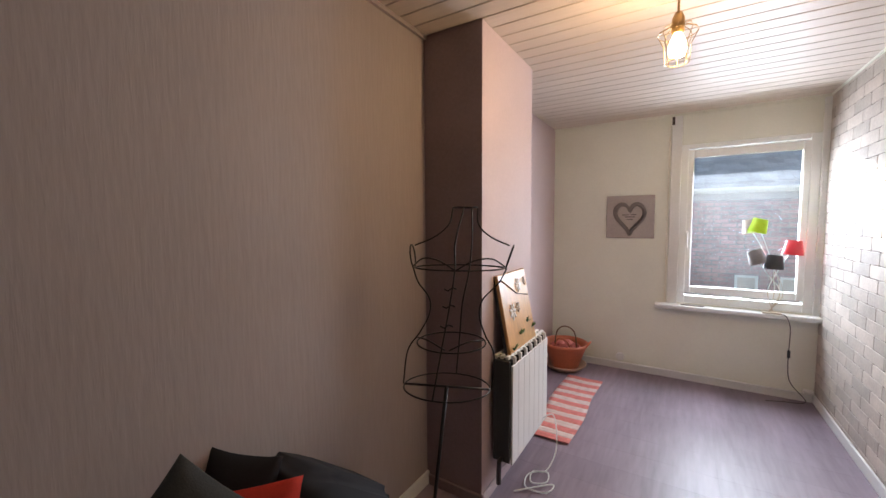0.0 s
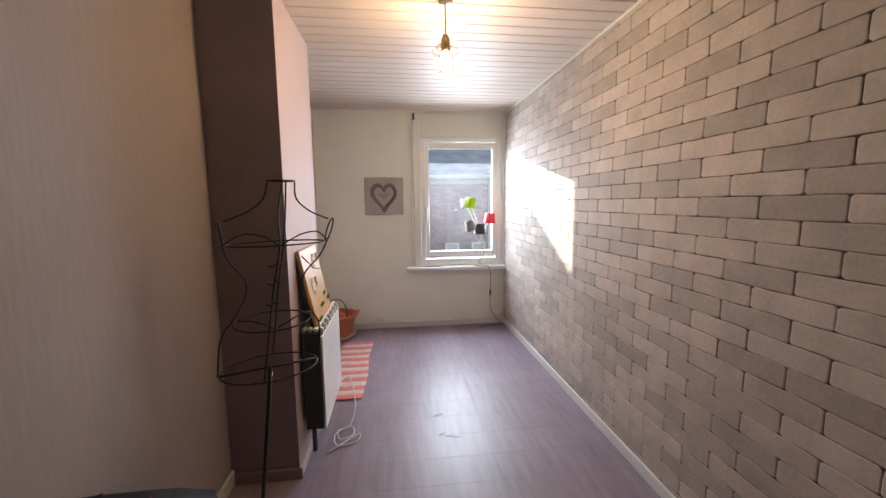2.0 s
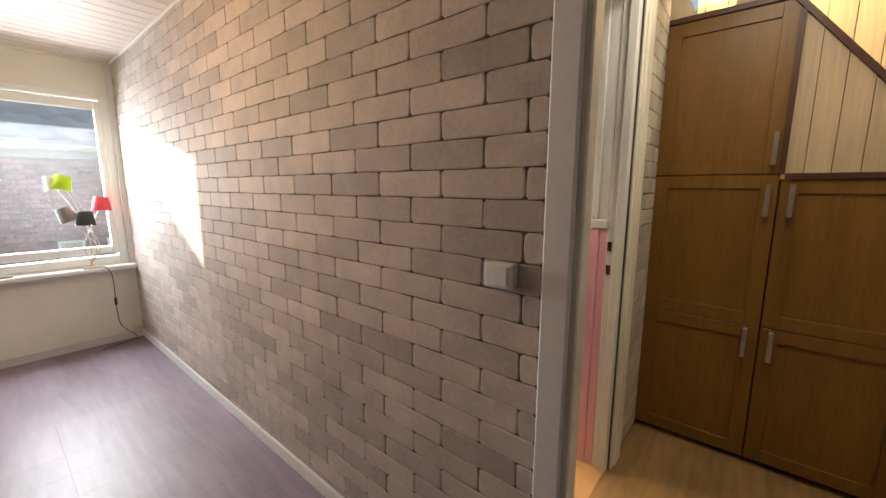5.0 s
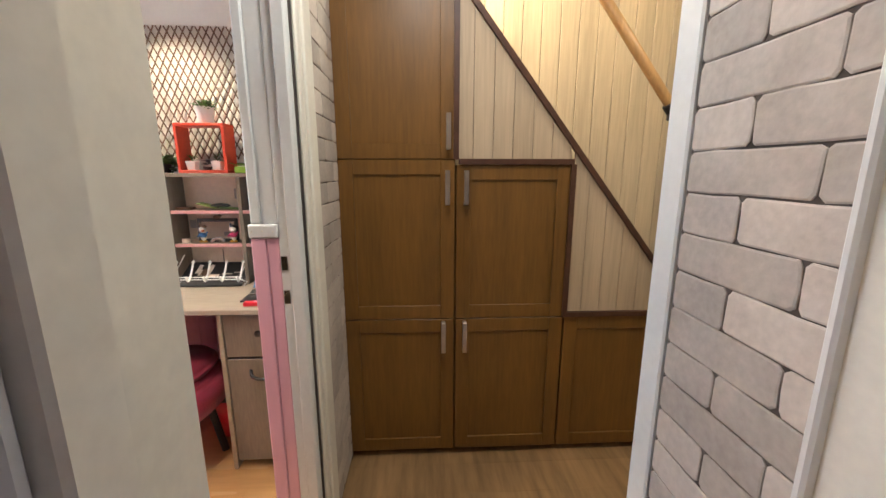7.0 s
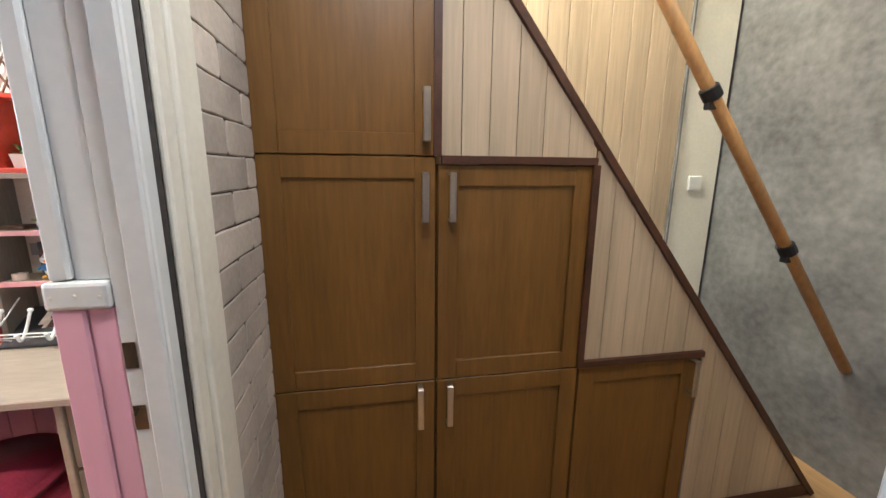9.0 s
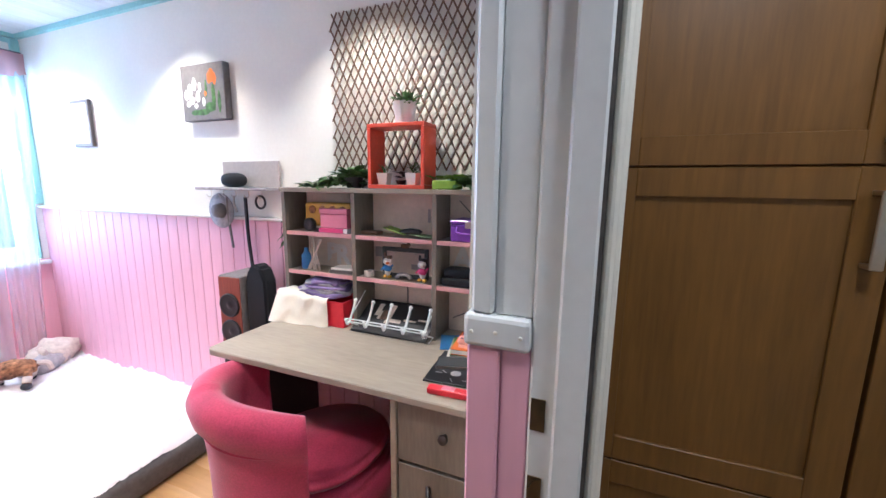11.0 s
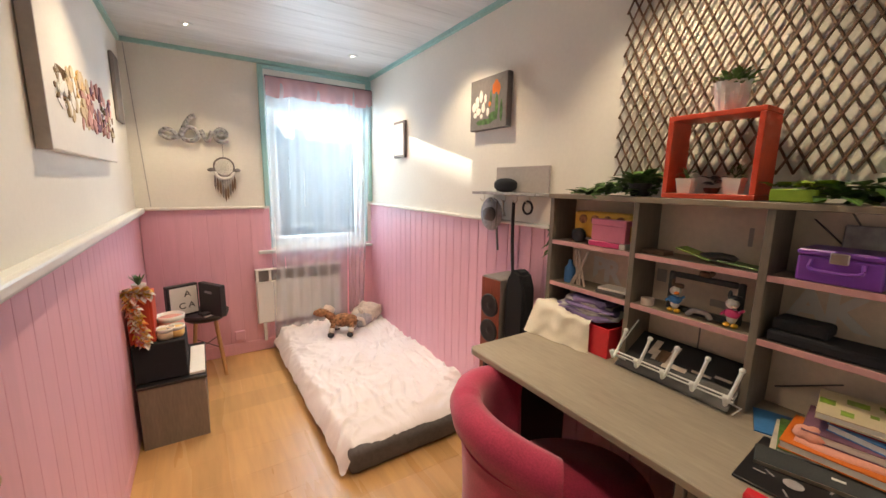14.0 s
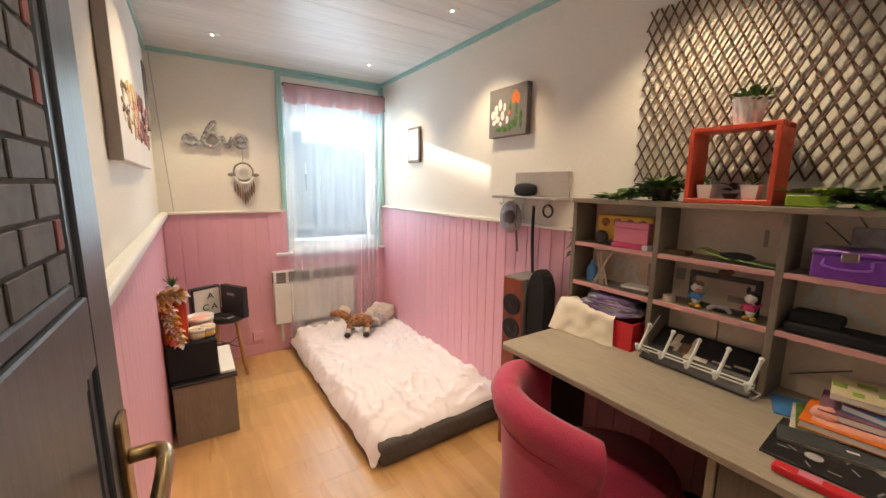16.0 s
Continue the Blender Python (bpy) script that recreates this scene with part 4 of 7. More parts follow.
def batten(name, pts, label):
    """A flat batten on the cupboard face between two points (y, z)."""
    (ya, za), (yb, zb) = pts
    d = Vector((0, yb - ya, zb - za)).normalized()
    nrm = Vector((0, -d.z, d.y)) * 0.0105
    own = bmesh.new()
    q = []
    for x in (XC - 0.012, XC + 0.012):
        for p, s in (((ya, za), 1), ((yb, zb), 1), ((yb, zb), -1), ((ya, za), -1)):
            q.append(own.verts.new((x, p[0] + s * nrm.y, p[1] + s * nrm.z)))
    own.faces.new(q[:4])
    own.faces.new(q[4:][::-1])
    for i in range(4):
        j = (i + 1) % 4
        own.faces.new((q[i], q[4 + i], q[4 + j], q[j]))
    bmesh.ops.recalc_face_normals(own, faces=own.faces)
    return structure(name, own, "darkwood", label, "batten")


for pts in (((-1.55, string_z(-1.55)), (0.26, string_z(0.26))), ((0.02, 1.335), (0.02, string_z(0.02) - 0.02)), ((0.008, 1.327), (-0.455, 1.327)),
            ((-0.455, 1.316), (-0.455, 0.69)), ((-0.445, 0.680), (-0.925, 0.680)), ((0.03, 2.027), (0.488, 2.027)), ((0.495, 0.0), (0.495, 2.03))):
    batten("batten", pts, "dark brown batten around the cupboards")
pan = thing("stair_side", "whitewashed pine boarding under the stairs between dark battens", "boarding", kind="structure")
for s0, s1, fz in ((-1.54, -0.926, 0.0), (-0.926, -0.466, 0.691), (-0.4445, 0.0095, 1.338), (0.031, 0.24, 2.038)):
    s1 = min(s1, 0.24)
    low = s0 if string_z(s0) > fz else YD + (fz - 0.70) / SL
    part("backing", prism([(low, fz), (s1, fz), (s1, string_z(s1) - 0.004)] + ([(low, string_z(low) - 0.004)] if string_z(low) - 0.004 > fz + 0.01 else []), XC + 0.013, XC + 0.02, "x"), "darkwood", pan)
    y = s0
    while y < s1 - 0.004:
        a, b = y + 0.001, min(y + 0.078, s1)
        if string_z(b) > fz + 0.01:
            a = max(a, YD + (fz - 0.70) / SL + 0.001)
            pts = [(a, fz), (b, fz), (b, string_z(b))] + ([(a, string_z(a))] if string_z(a) > fz + 0.004 else [])
            part("board", prism(pts, XC + 0.002, XC + 0.012, "x"), "panel", pan)
        y += 0.0795
pan = thing("pine_boarding", "tall whitewashed pine boards lining the stairwell", "boarding", kind="structure")
y = -1.42
while y < 0.50:
    part("board", box(3.605, 3.619, y, min(y + 0.108, 0.5), 0, 4.2, 0.003), "panel", pan)
    y += 0.1105
structure("stair_panel", box(3.60, 3.619, -1.70, -1.424, 0, 4.2, 0.003), "greywhite", "pale grey wall panel beside the concrete wall", "wall panel")
structure("stair_panel", box(3.585, 3.60, -1.43, -1.415, 0, 4.2, 0.002), "concrete", "grey cover strip", "trim")
sw = thing("light_switch", "white switch on the pale stairwell panel", "light switch")
part("switch_box", box(3.588, 3.60, -1.60, -1.52, 1.20, 1.28, 0.004), "white", sw)
structure("baseboard", box(XC - 0.006, XC + 0.0015, -1.53, -0.925, 0, 0.05, 0.002), "darkwood", "dark brown skirting under the boards", "skirting board")
stairs = thing("staircase", "brown wooden stairs climbing behind the boarded side", "staircase", kind="structure")
for k in range(1, 10):
    y = -1.52 + k * 0.147
    part("tread", box(XC + 0.022, 3.584, y, y + 0.17, string_z(y) - 0.05, string_z(y) - 0.012, 0.004), "darkwood", stairs)
hr = thing("handrail", "round pine handrail with black brackets beside the stairs", "handrail")
part("rail", tube([(2.86, -1.715, 1.55 + SL * (-1.715 + 0.885)), (2.86, 0.0, 1.55 + SL * 0.885)], 0.021, 14), "pine", hr, smooth=True)
for y in (-0.885, -1.30):
    z = 1.55 + SL * (y + 0.885)
    bm = moved(lathe([(0.027, -0.022), (0.030, -0.018), (0.030, 0.018), (0.027, 0.022)], 14), Matrix.Translation((2.86, y, z)) @ Matrix.Rotation(-math.atan2(1, SL), 4, "X"))
    box(2.848, 2.872, y - 0.022, y + 0.012, z - 0.052, z - 0.015, 0.003, bm)
    part("bracket", bm, "black", hr, "black rail bracket")

# ---- pink room: window side ----
win = thing("window_2", "tall white plastic window with two sashes behind a sheer curtain", "window", kind="structure")
part("window_frame", frame_of(2.405, 3.165, 0.80, 1.965, 0.028, 3.86, 3.93), "pvc", win)
part("sash", frame_of(2.43, 3.14, 0.826, 1.882, 0.048, 3.87, 3.92, 0.006), "pvc", win)
part("roller_box", box(2.434, 3.136, 3.872, 3.925, 1.8825, 1.936, 0.003), "pvc", win)
part("pane", box(2.472, 3.098, 3.89, 3.894, 0.868, 1.84), "glass", win).visible_shadow = False
part("window_sill", box(2.30, 3.20, 3.775, 3.862, 0.765, 0.79, 0.006, seg=2), "white", win)
for a in ((2.365, 2.40, YP - 0.022, YP, 1.126, H2 - 0.03), (3.172, XD - 0.002, YP - 0.022, YP, 1.15, H2 - 0.03), (2.40, 3.172, YP - 0.022, YP, H2 - 0.055, H2 - 0.03)):
    structure("trim", box(*a, 0.003), "teal", "teal painted window trim", "window trim")
for a in ((2.395, 2.402, YP, YP + 0.12, 0.80, 1.97), (3.168, 3.175, YP, YP + 0.12, 0.80, 1.97)):
    structure("window_reveal", box(*a), "teal", "teal painted reveal of the window", "window reveal")
rod = thing("curtain_rod", "thin black curtain rod above the window", "curtain rod")
part("rod", tube([(2.40, 3.74, 2.035), (3.19, 3.74, 2.035)], 0.007, 10), "black", rod)
for x in (2.41, 3.18):
    part("bracket", box(x - 0.006, x + 0.006, 3.74, YP - 0.022, 2.029, 2.043), "black", rod)


def drape(x0, x1, z_top, z_bottom, y, depth, waves, cols_, rows_, gather=None, seed=0):
    own = bmesh.new()
    grid = []
    for j in range(rows_ + 1):
        v = j / rows_
        row = []
        for i in range(cols_ + 1):
            u = i / cols_
            zb = z_bottom(u) if callable(z_bottom) else z_bottom
            a, b = (x0, x1) if gather is None else gather(v)
            x = a + (b - a) * u
            yy = y - depth * (0.4 + 0.6 * v) * math.sin(u * waves * 2 * math.pi + 0.6 * math.sin(3 * v + seed)) * (0.7 + 0.5 * noise.noise(Vector((u * 6, seed, v))))
            row.append(own.verts.new((x, yy, z_top + (zb - z_top) * v)))
        grid.append(row)
    for a, b in zip(grid, grid[1:]):
        for i in range(cols_):
            own.faces.new((a[i], a[i + 1], b[i + 1], b[i]))
    return own


cu = thing("curtain", "sheer pink voile curtain with a dusky pink valance", "curtain")
part("veil", drape(2.40, 3.0, 2.03, lambda u: 0.11, 3.725, 0.012, 7, 84, 16, lambda v: (2.40 - 0.03 * v, 3.0 - 0.06 * v)), "voile", cu, smooth=True)
part("veil", drape(2.9, 3.17, 2.03, lambda u: 0.22, 3.725, 0.018, 4, 44, 16, lambda v: (2.98 - 0.02 * v, 3.19 - 0.10 * v), 2), "voile", cu, "gathered sheer panel reaching almost to the floor", smooth=True)
part("valance", drape(2.40, 3.19, 2.030, lambda u: 1.91 - 0.016 * abs(math.sin(u * 9 + 0.4)) - 0.008 * math.sin(u * 23), 3.712, 0.020, 6, 100, 5, seed=3), "voilepink", cu, "dusky pink gathered valance", smooth=True)
cd = thing("blind_cord", "short blind cord with a teal cleat beside the window", "cord")
part("cleat", box(3.165, 3.185, 3.785, 3.797, 1.15, 1.21, 0.003), "teal", cd)
part("cord", tube([(3.176, 3.790, 1.20), (3.176, 3.792, 2.06)], 0.0015, 5), "paper", cd)

ht = thing("convector_heater", "white electric convector heater with a slotted top under the window", "heater")
part("body", box(2.262, 2.90, 3.745, 3.806, 0.235, 0.56, 0.006), "heater", ht)
part("top_panel", box(2.262, 2.90, 3.748, 3.806, 0.562, 0.645, 0.006), "grey3", ht, "grey grille panel")
for k in range(7):
    x = 2.275 + k * 0.089
    part("grille_post", box(x - 0.013, x + 0.006, 3.742, 3.749, 0.562, 0.645, 0.001), "heater", ht)
part("grille_lip", box(2.262, 2.90, 3.741, 3.8, 0.6455, 0.652, 0.002), "heater", ht)
part("foot", box(2.3, 2.32, 3.76, 3.80, 0.09, 0.235), "heater", ht)
part("foot", box(2.83, 2.85, 3.76, 3.80, 0.09, 0.235), "heater", ht)
sock = thing("wall_socket", "pink painted wall socket above the skirting", "wall socket")
part("plate", box(2.10, 2.17, 3.785, 3.808, 0.12, 0.19, 0.006, seg=2), "pinkboard", sock)

# love balloon sign
lv = thing("love_sign", "silver sequin lettering spelling Love on the wall", "wall decoration", (1.96, 3.80, 1.63))


def letter(name, pts, r=0.0145):
    part(name, tube(curve([(x, -0.012, z) for x, z in pts], 6), r, 8), "silver", lv, smooth=True)


letter("letter", ((-0.075, -0.035), (-0.10, -0.045), (-0.15, -0.055), (-0.185, -0.03), (-0.16, 0.0), (-0.12, -0.01), (-0.09, -0.04), (-0.055, 0.03), (-0.02, 0.085), (0.01, 0.10)))
letter("letter", ((-0.06, 0.0), (-0.075, -0.03), (-0.055, -0.06), (-0.01, -0.062), (0.02, -0.03), (0.0, 0.012), (-0.04, 0.02), (-0.06, 0.0)))
letter("letter", ((0.035, 0.01), (0.06, -0.05), (0.075, -0.055), (0.10, 0.005)))
letter("letter", ((0.115, -0.02), (0.18, -0.015), (0.175, 0.012), (0.145, 0.022), (0.118, -0.008), (0.125, -0.05), (0.16, -0.06), (0.19, -0.045)))
dc = thing("dream_catcher", "round dream catcher with brown feathers hanging from the silver sign", "dream catcher", (2.115, 3.79, 1.40))
part("hoop", tube([(0.062 * math.cos(i * math.pi / 14), 0, 0.062 * math.sin(i * math.pi / 14)) for i in range(28)], 0.006, 6, True), "grey3", dc)
bm = bmesh.new()
for k in range(10):
    a, b = k * math.pi / 5, (k + 3) * math.pi / 5
    tube([(0.06 * math.cos(a), 0, 0.06 * math.sin(a)), (0.06 * math.cos(b), 0, 0.06 * math.sin(b))], 0.0025, 4, bm=bm)
tube([(0.03 * math.cos(i * math.pi / 8), 0, 0.03 * math.sin(i * math.pi / 8)) for i in range(16)], 0.003, 5, True, bm)
for rr_ in (0.015, 0.042, 0.052):
    tube([(rr_ * math.cos(i * math.pi / 8), 0, rr_ * math.sin(i * math.pi / 8)) for i in range(16)], 0.0028, 5, True, bm)
part("web", bm, "paper", dc, "white thread web")
part("hanging_string", tube([(0, 0, 0.065), (0, 0, 0.20)], 0.0015, 5), "grey3", dc)
part("skirt", tube(curve([(-0.06, -0.004, -0.035), (-0.03, -0.006, -0.075), (0.03, -0.006, -0.075), (0.06, -0.004, -0.035)], 4), 0.012, 6), "paper", dc, "white lace strip")
for k in range(9):
    x = -0.06 + k * 0.015
    l = 0.15 - 0.013 * abs(k - 4.2) * 1.6
    part("thread", tube([(x, 0, -0.05), (x, 0, -l - 0.01)], 0.0015, 4), "grey3", dc)
    part("feather", moved(blob(0.0085, 0.003, 0.055, level=1), Matrix.Translation((x, -0.001, -l - 0.04))), ("grey3", "willow", "printbrown")[k % 3], dc, "brown and grey feather")
for s in (-1, 1):
    part("side_tassel", moved(blob(0.022, 0.006, 0.013, level=2, rough=0.4), Matrix.Translation((s * 0.08, 0, -0.02))), "grey3", dc)
wire = thing("wall_cable", "thin grey cable running down the room corner", "cable")
part("cable", tube(curve([(1.63, 3.812, 2.12), (1.645, 3.815, 1.8), (1.66, 3.815, 1.5), (1.68, 3.815, 1.13)], 8), 0.002, 5), "greyfur", wire)

# ceiling spots
spot_mat = mat("lit_spot_glass", (1.0, 0.88, 0.68), 0.4, emit=16.0, bump=0)
first = None
for x in (1.96, 2.91):
    for y in (3.36, 2.33, 1.30):
        if first is None:
            first = thing("ceiling_spot", "small lit round spotlight sunk in the plank ceiling", "ceiling lamp", (x, y, H2), group="ceiling spots")
            part("ring", lathe([(0.024, -0.003), (0.036, -0.003), (0.037, 0.0), (0.024, 0.0), (0.024, -0.003)], 20), "white", first)
            part("lens", lathe([(0.001, -0.0035), (0.022, -0.002), (0.022, -0.0005), (0.001, -0.0005)], 20), spot_mat, first, "glowing lens")
        else:
            copy_thing(first, pose(x, y, H2))
        lamp("ceiling_spot_light", "SPOT", 15, (1.0, 0.80, 0.56), look((x, y, H2 - 0.01), (x, y, 0)), 0.02, spot=105, blend=0.6)

# mattress and duvet
mt = thing("mattress", "low dark grey mattress lying on the floor", "mattress", (2.80, 2.96, 0), 1.0)
own = box(-0.385, 0.37, -0.80, 0.80, 0.0, 0.125, 0.03, seg=3)
part("core", own, "mattgrey", mt, smooth=True)
part("cover_flap", box(-0.40, -0.385, -0.55, -0.15, 0.005, 0.07, 0.005), "mattgrey", mt, "loose grey cover flap")
dv = thing("duvet", "rumpled white cotton duvet spread over the mattress", "duvet", (2.80, 2.96, 0), 1.0)
own = bmesh.new()
NX, NY = 120, 220
grid = []
for j in range(NY + 1):
    row = []
    for i in range(NX + 1):
        u, v = i / NX * 2 - 1, j / NY * 2 - 1
        x, y = u * 0.425, v * 0.815 + 0.03
        edge = max(abs(u) - 0.84, 0) / 0.16 * (1 if u < 0 else 0.25)
        edge2 = 0.45 * max(-v - 0.95, 0) / 0.05 + max(v - 0.95, 0) / 0.05
        p = Vector((x * 3.2, y * 3.2, 1.7))
        wr = 0.018 * (1 - abs(noise.noise(p + Vector((0.5 * noise.noise(p * 1.3), 0, 0))))) ** 3 + 0.014 * (1 - abs(noise.noise(p * 2.1 + Vector((9, y * 2, 0))))) ** 4 + 0.006 * noise.noise(p * 5)
        q = Vector((x * 11 + 2.5 * noise.noise(p * 0.9), y * 4.5 + 3.0 * noise.noise(p * 0.8 + Vector((4, 0, 0))), 0.3))
        wr += 0.007 * (1 - abs(noise.noise(p * 4.3 + Vector((0, 3 * noise.noise(p), 8))))) ** 6
        wr += 0.021 * (1 - abs(noise.noise(q))) ** 9 + 0.008 * (1 - abs(noise.noise(Vector((q.y * 1.9, q.x * 0.7, 5))))) ** 7
        wr *= 1 - 0.65 * min(max((-v - 0.86) / 0.1, 0), 1)
        z = 0.121 + wr + 0.02 * (1 - u * u) + 0.03 * max(u, 0) ** 2 - 0.085 * min(edge + edge2, 1.3) ** 1.6
        if v > 0.8:
            z += 0.05 * (v - 0.8) / 0.2 * (0.6 + noise.noise(p * 2)) * (abs(u) < 0.9)
        x -= 0.012 * edge * noise.noise(Vector((y * 7, u, 0)))
        row.append(own.verts.new((x, y, max(z, 0.02))))
    grid.append(row)
for a, b in zip(grid, grid[1:]):
    for i in range(NX):
        own.faces.new((a[i], a[i + 1], b[i + 1], b[i]))
part("cover", own, "duvet", dv, smooth=True)

# soft toys
hs = thing("plush_horse", "brown plush horse with black hooves lying on the duvet", "soft toy", (2.815, 3.42, 0.195), -20)
bm = blob(0.075, 0.036, 0.036, 0, 0, 0.055, 3, 0.25, 1)
hs.scale = (1.4, 1.4, 1.4)
part("body", bm, "brownfur", hs, smooth=True)
part("head", blob(0.042, 0.02, 0.021, -0.115, -0.005, 0.105, 3, 0.2, 3), "brownfur", hs, smooth=True)
part("neck", tube([(-0.055, 0, 0.065), (-0.09, 0, 0.10)], 0.022, 8), "brownfur", hs, smooth=True)
part("mane", blob(0.03, 0.012, 0.03, -0.078, 0.004, 0.115, 2, 0.5, 2), "creamfur", hs, "cream mane")
part("tail", tube(curve([(0.07, 0, 0.06), (0.10, 0.0, 0.05), (0.11, 0.0, 0.02)], 4), 0.01, 6), "creamfur", hs, "cream tail")
for x, y in ((-0.055, -0.035), (-0.03, 0.035), (0.045, -0.04), (0.06, 0.03)):
    lg = part("leg", tube([(x, y * 0.5, 0.045), (x - 0.01, y * 1.3, 0.0)], 0.0135, 8), "brownfur", hs, smooth=True)
    part("sock", tube([(x - 0.005, y * 0.95, 0.022), (x - 0.010, y * 1.28, 0.002)], 0.0155, 8), "creamfur", lg, "cream lower leg", smooth=True)
    part("hoof", blob(0.018, 0.018, 0.015, x - 0.012, y * 1.4, -0.008, 2), "black", lg, "black hoof", smooth=True)
for at, s, m_, lab in (((2.99, 3.52, 0.21), (0.09, 0.05, 0.045), "greyfur", "grey plush toy lying on the duvet"), ((3.07, 3.60, 0.235), (0.08, 0.07, 0.06), "creamfur", "cream plush toy at the head of the mattress")):
    ty = thing("plush_toy", lab, "soft toy", at, 15)
    ty.scale = (1.5, 1.5, 1.5) if "cream" in lab else (1.35, 1.35, 1.35)
    part("body", blob(*s, level=3, rough=0.35, seed=at[0]), m_, ty, smooth=True)
    part("head", blob(0.04, 0.035, 0.035, -s[0] * 0.9, -0.02, 0.012, 2, 0.2, 3), m_, ty, smooth=True)
    part("ear", blob(0.012, 0.02, 0.02, -s[0] * 0.9, -0.04, 0.035, 2), m_, ty, smooth=True)

# small cabinet with things on it
cb = thing("low_cabinet", "low grey wood-effect cabinet with a dark top against the pink wall", "cabinet")
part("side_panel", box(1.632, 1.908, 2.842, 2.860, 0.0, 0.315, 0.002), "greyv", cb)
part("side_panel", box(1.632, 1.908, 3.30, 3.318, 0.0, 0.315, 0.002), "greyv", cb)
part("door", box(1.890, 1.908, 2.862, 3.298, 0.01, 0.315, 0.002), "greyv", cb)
part("back_panel", box(1.632, 1.64, 2.862, 3.298, 0.0, 0.315), "black", cb)
part("top", box(1.628, 1.915, 2.838, 3.322, 0.3155, 0.33, 0.002), "black", cb, "black top panel")
bb = thing("black_box", "matt black box standing on the low cabinet", "box")
part("shell", box(1.622, 1.838, 2.875, 3.12, 0.3305, 0.525, 0.008, seg=2), "blackfab", bb)
wt = thing("white_tray", "white card tray on the cabinet beside the black box", "tray")
part("sheet", box(1.842, 1.91, 2.87, 3.24, 0.3305, 0.345, 0.002), "paper", wt)
rb = thing("red_box", "open red painted wooden box standing on the black box", "box", (1.62, 2.90, 0.526))
for n_, a in (("side_panel", (0, 0.012, 0, 0.15, 0, 0.235)), ("side_panel", (0.088, 0.10, 0, 0.15, 0, 0.235)), ("base_panel", (0.012, 0.088, 0, 0.15, 0, 0.012)), ("top_panel", (0.012, 0.088, 0, 0.15, 0.223, 0.235)), ("back_panel", (0.012, 0.088, 0.0, 0.012, 0.012, 0.223))):
    part(n_, box(*a, 0.002), "redpaint", rb)
gl = thing("flower_garland", "yellow, orange and white cloth flower garland hung over the red box", "garland", (1.675, 2.885, 0.76))
rng = random.Random(8)
for k in range(34):
    u = k / 33
    px, pz = (-0.05 + 0.09 * u * 2, 0.02 + 0.015 * math.sin(k)) if u < 0.5 else (-0.03 + 0.035 * (u - 0.5) * 2 + 0.012 * math.sin(k * 2.1), -0.02 - 0.2 * (u - 0.5) * 2)
    bm = bmesh.new()
    for q in range(5):
        leafy(bm, (px, -0.008, pz), (math.cos(q * 1.257), -0.4, math.sin(q * 1.257)), 0.034, 0.034)
    part("flower", bm, ("waxyellow", "yellow", "paper", "waxyellow", "orange", "paper", "waxpink")[k % 7], gl, "cloth flower")
pp = thing("pineapple_plant", "small spiky green plant in a white pot on the red box", "plant", (1.67, 2.97, 0.762))
part("pot", lathe([(0.022, 0), (0.03, 0.045), (0.026, 0.045), (0.001, 0.04)], 16), "paper", pp)
bm = bmesh.new()
for k in range(16):
    a = k * 2.4
    leafy(bm, (0, 0, 0.035), (math.cos(a) * 0.6, math.sin(a) * 0.6, 1.0 + 0.3 * (k % 3)), 0.085, 0.012)
part("leaves", bm, "leaf", pp)
for x, y, r, h, m_, lab in ((1.775, 3.05, 0.062, 0.085, "waxpink", "wide pink candle in a glass on the black box"), (1.757, 2.935, 0.040, 0.055, "waxcream", "cream candle in a glass on the black box"), (1.80, 2.95, 0.0385, 0.055, "waxyellow", "yellow candle in a glass on the black box")):
    cn = thing("candle_jar", lab, "candle", (x + 0.0, y, 0.5255))
    part("wax", lathe([(0.001, 0.0), (r * 0.8, 0.0), (r * 0.93, 0.012), (r * 0.98, h * 0.80), (r * 0.5, h * 0.78), (0.001, h * 0.78)], 24), m_, cn, "coloured wax", smooth=True)
    part("glass", lathe([(r * 0.99, h * 0.7), (r * 1.0, h), (r * 1.03, h), (r * 1.02, h * 0.7)], 24), "heater", cn, "pale frosted glass rim", smooth=True)
fg = thing("glass_figure", "small pale pink glass figure before the red box", "figurine", (1.66, 2.880, 0.5255))
part("figure", lathe([(0.012, 0), (0.016, 0.02), (0.01, 0.045), (0.015, 0.06), (0.001, 0.08)], 10), "pinkplain", fg, smooth=True)

# tub stool with a light box
ts = thing("tub_stool", "black shell stool on slanted beech legs", "stool", (1.925, 3.60, 0))
ts.scale = (0.92, 0.92, 0.88)
part("seat", lathe([(0.001, 0.44), (0.12, 0.445), (0.15, 0.47), (0.155, 0.50), (0.147, 0.50), (0.14, 0.475), (0.11, 0.46), (0.001, 0.457)], 28), "black", ts, smooth=True)
for x, y in ((-0.06, -0.06), (0.06, -0.06), (-0.06, 0.06), (0.06, 0.06)):
    part("leg", tube([(x, y, 0.445), (x * 1.7, y * 1.7, 0.0)], 0.013, 10), "beech", ts, "round beech leg")
for a, b in (((-0.08, -0.08), (0.08, 0.08)), ((0.08, -0.08), (-0.08, 0.08))):
    part("cross_wire", tube([(a[0], a[1], 0.22), (b[0], b[1], 0.26)], 0.003, 6), "steel", ts)
lb = thing("light_box", "black letter box open like a book on the stool", "light box", (1.90, 3.58, 0.441))
lb.scale = (1.35, 1.35, 1.25)
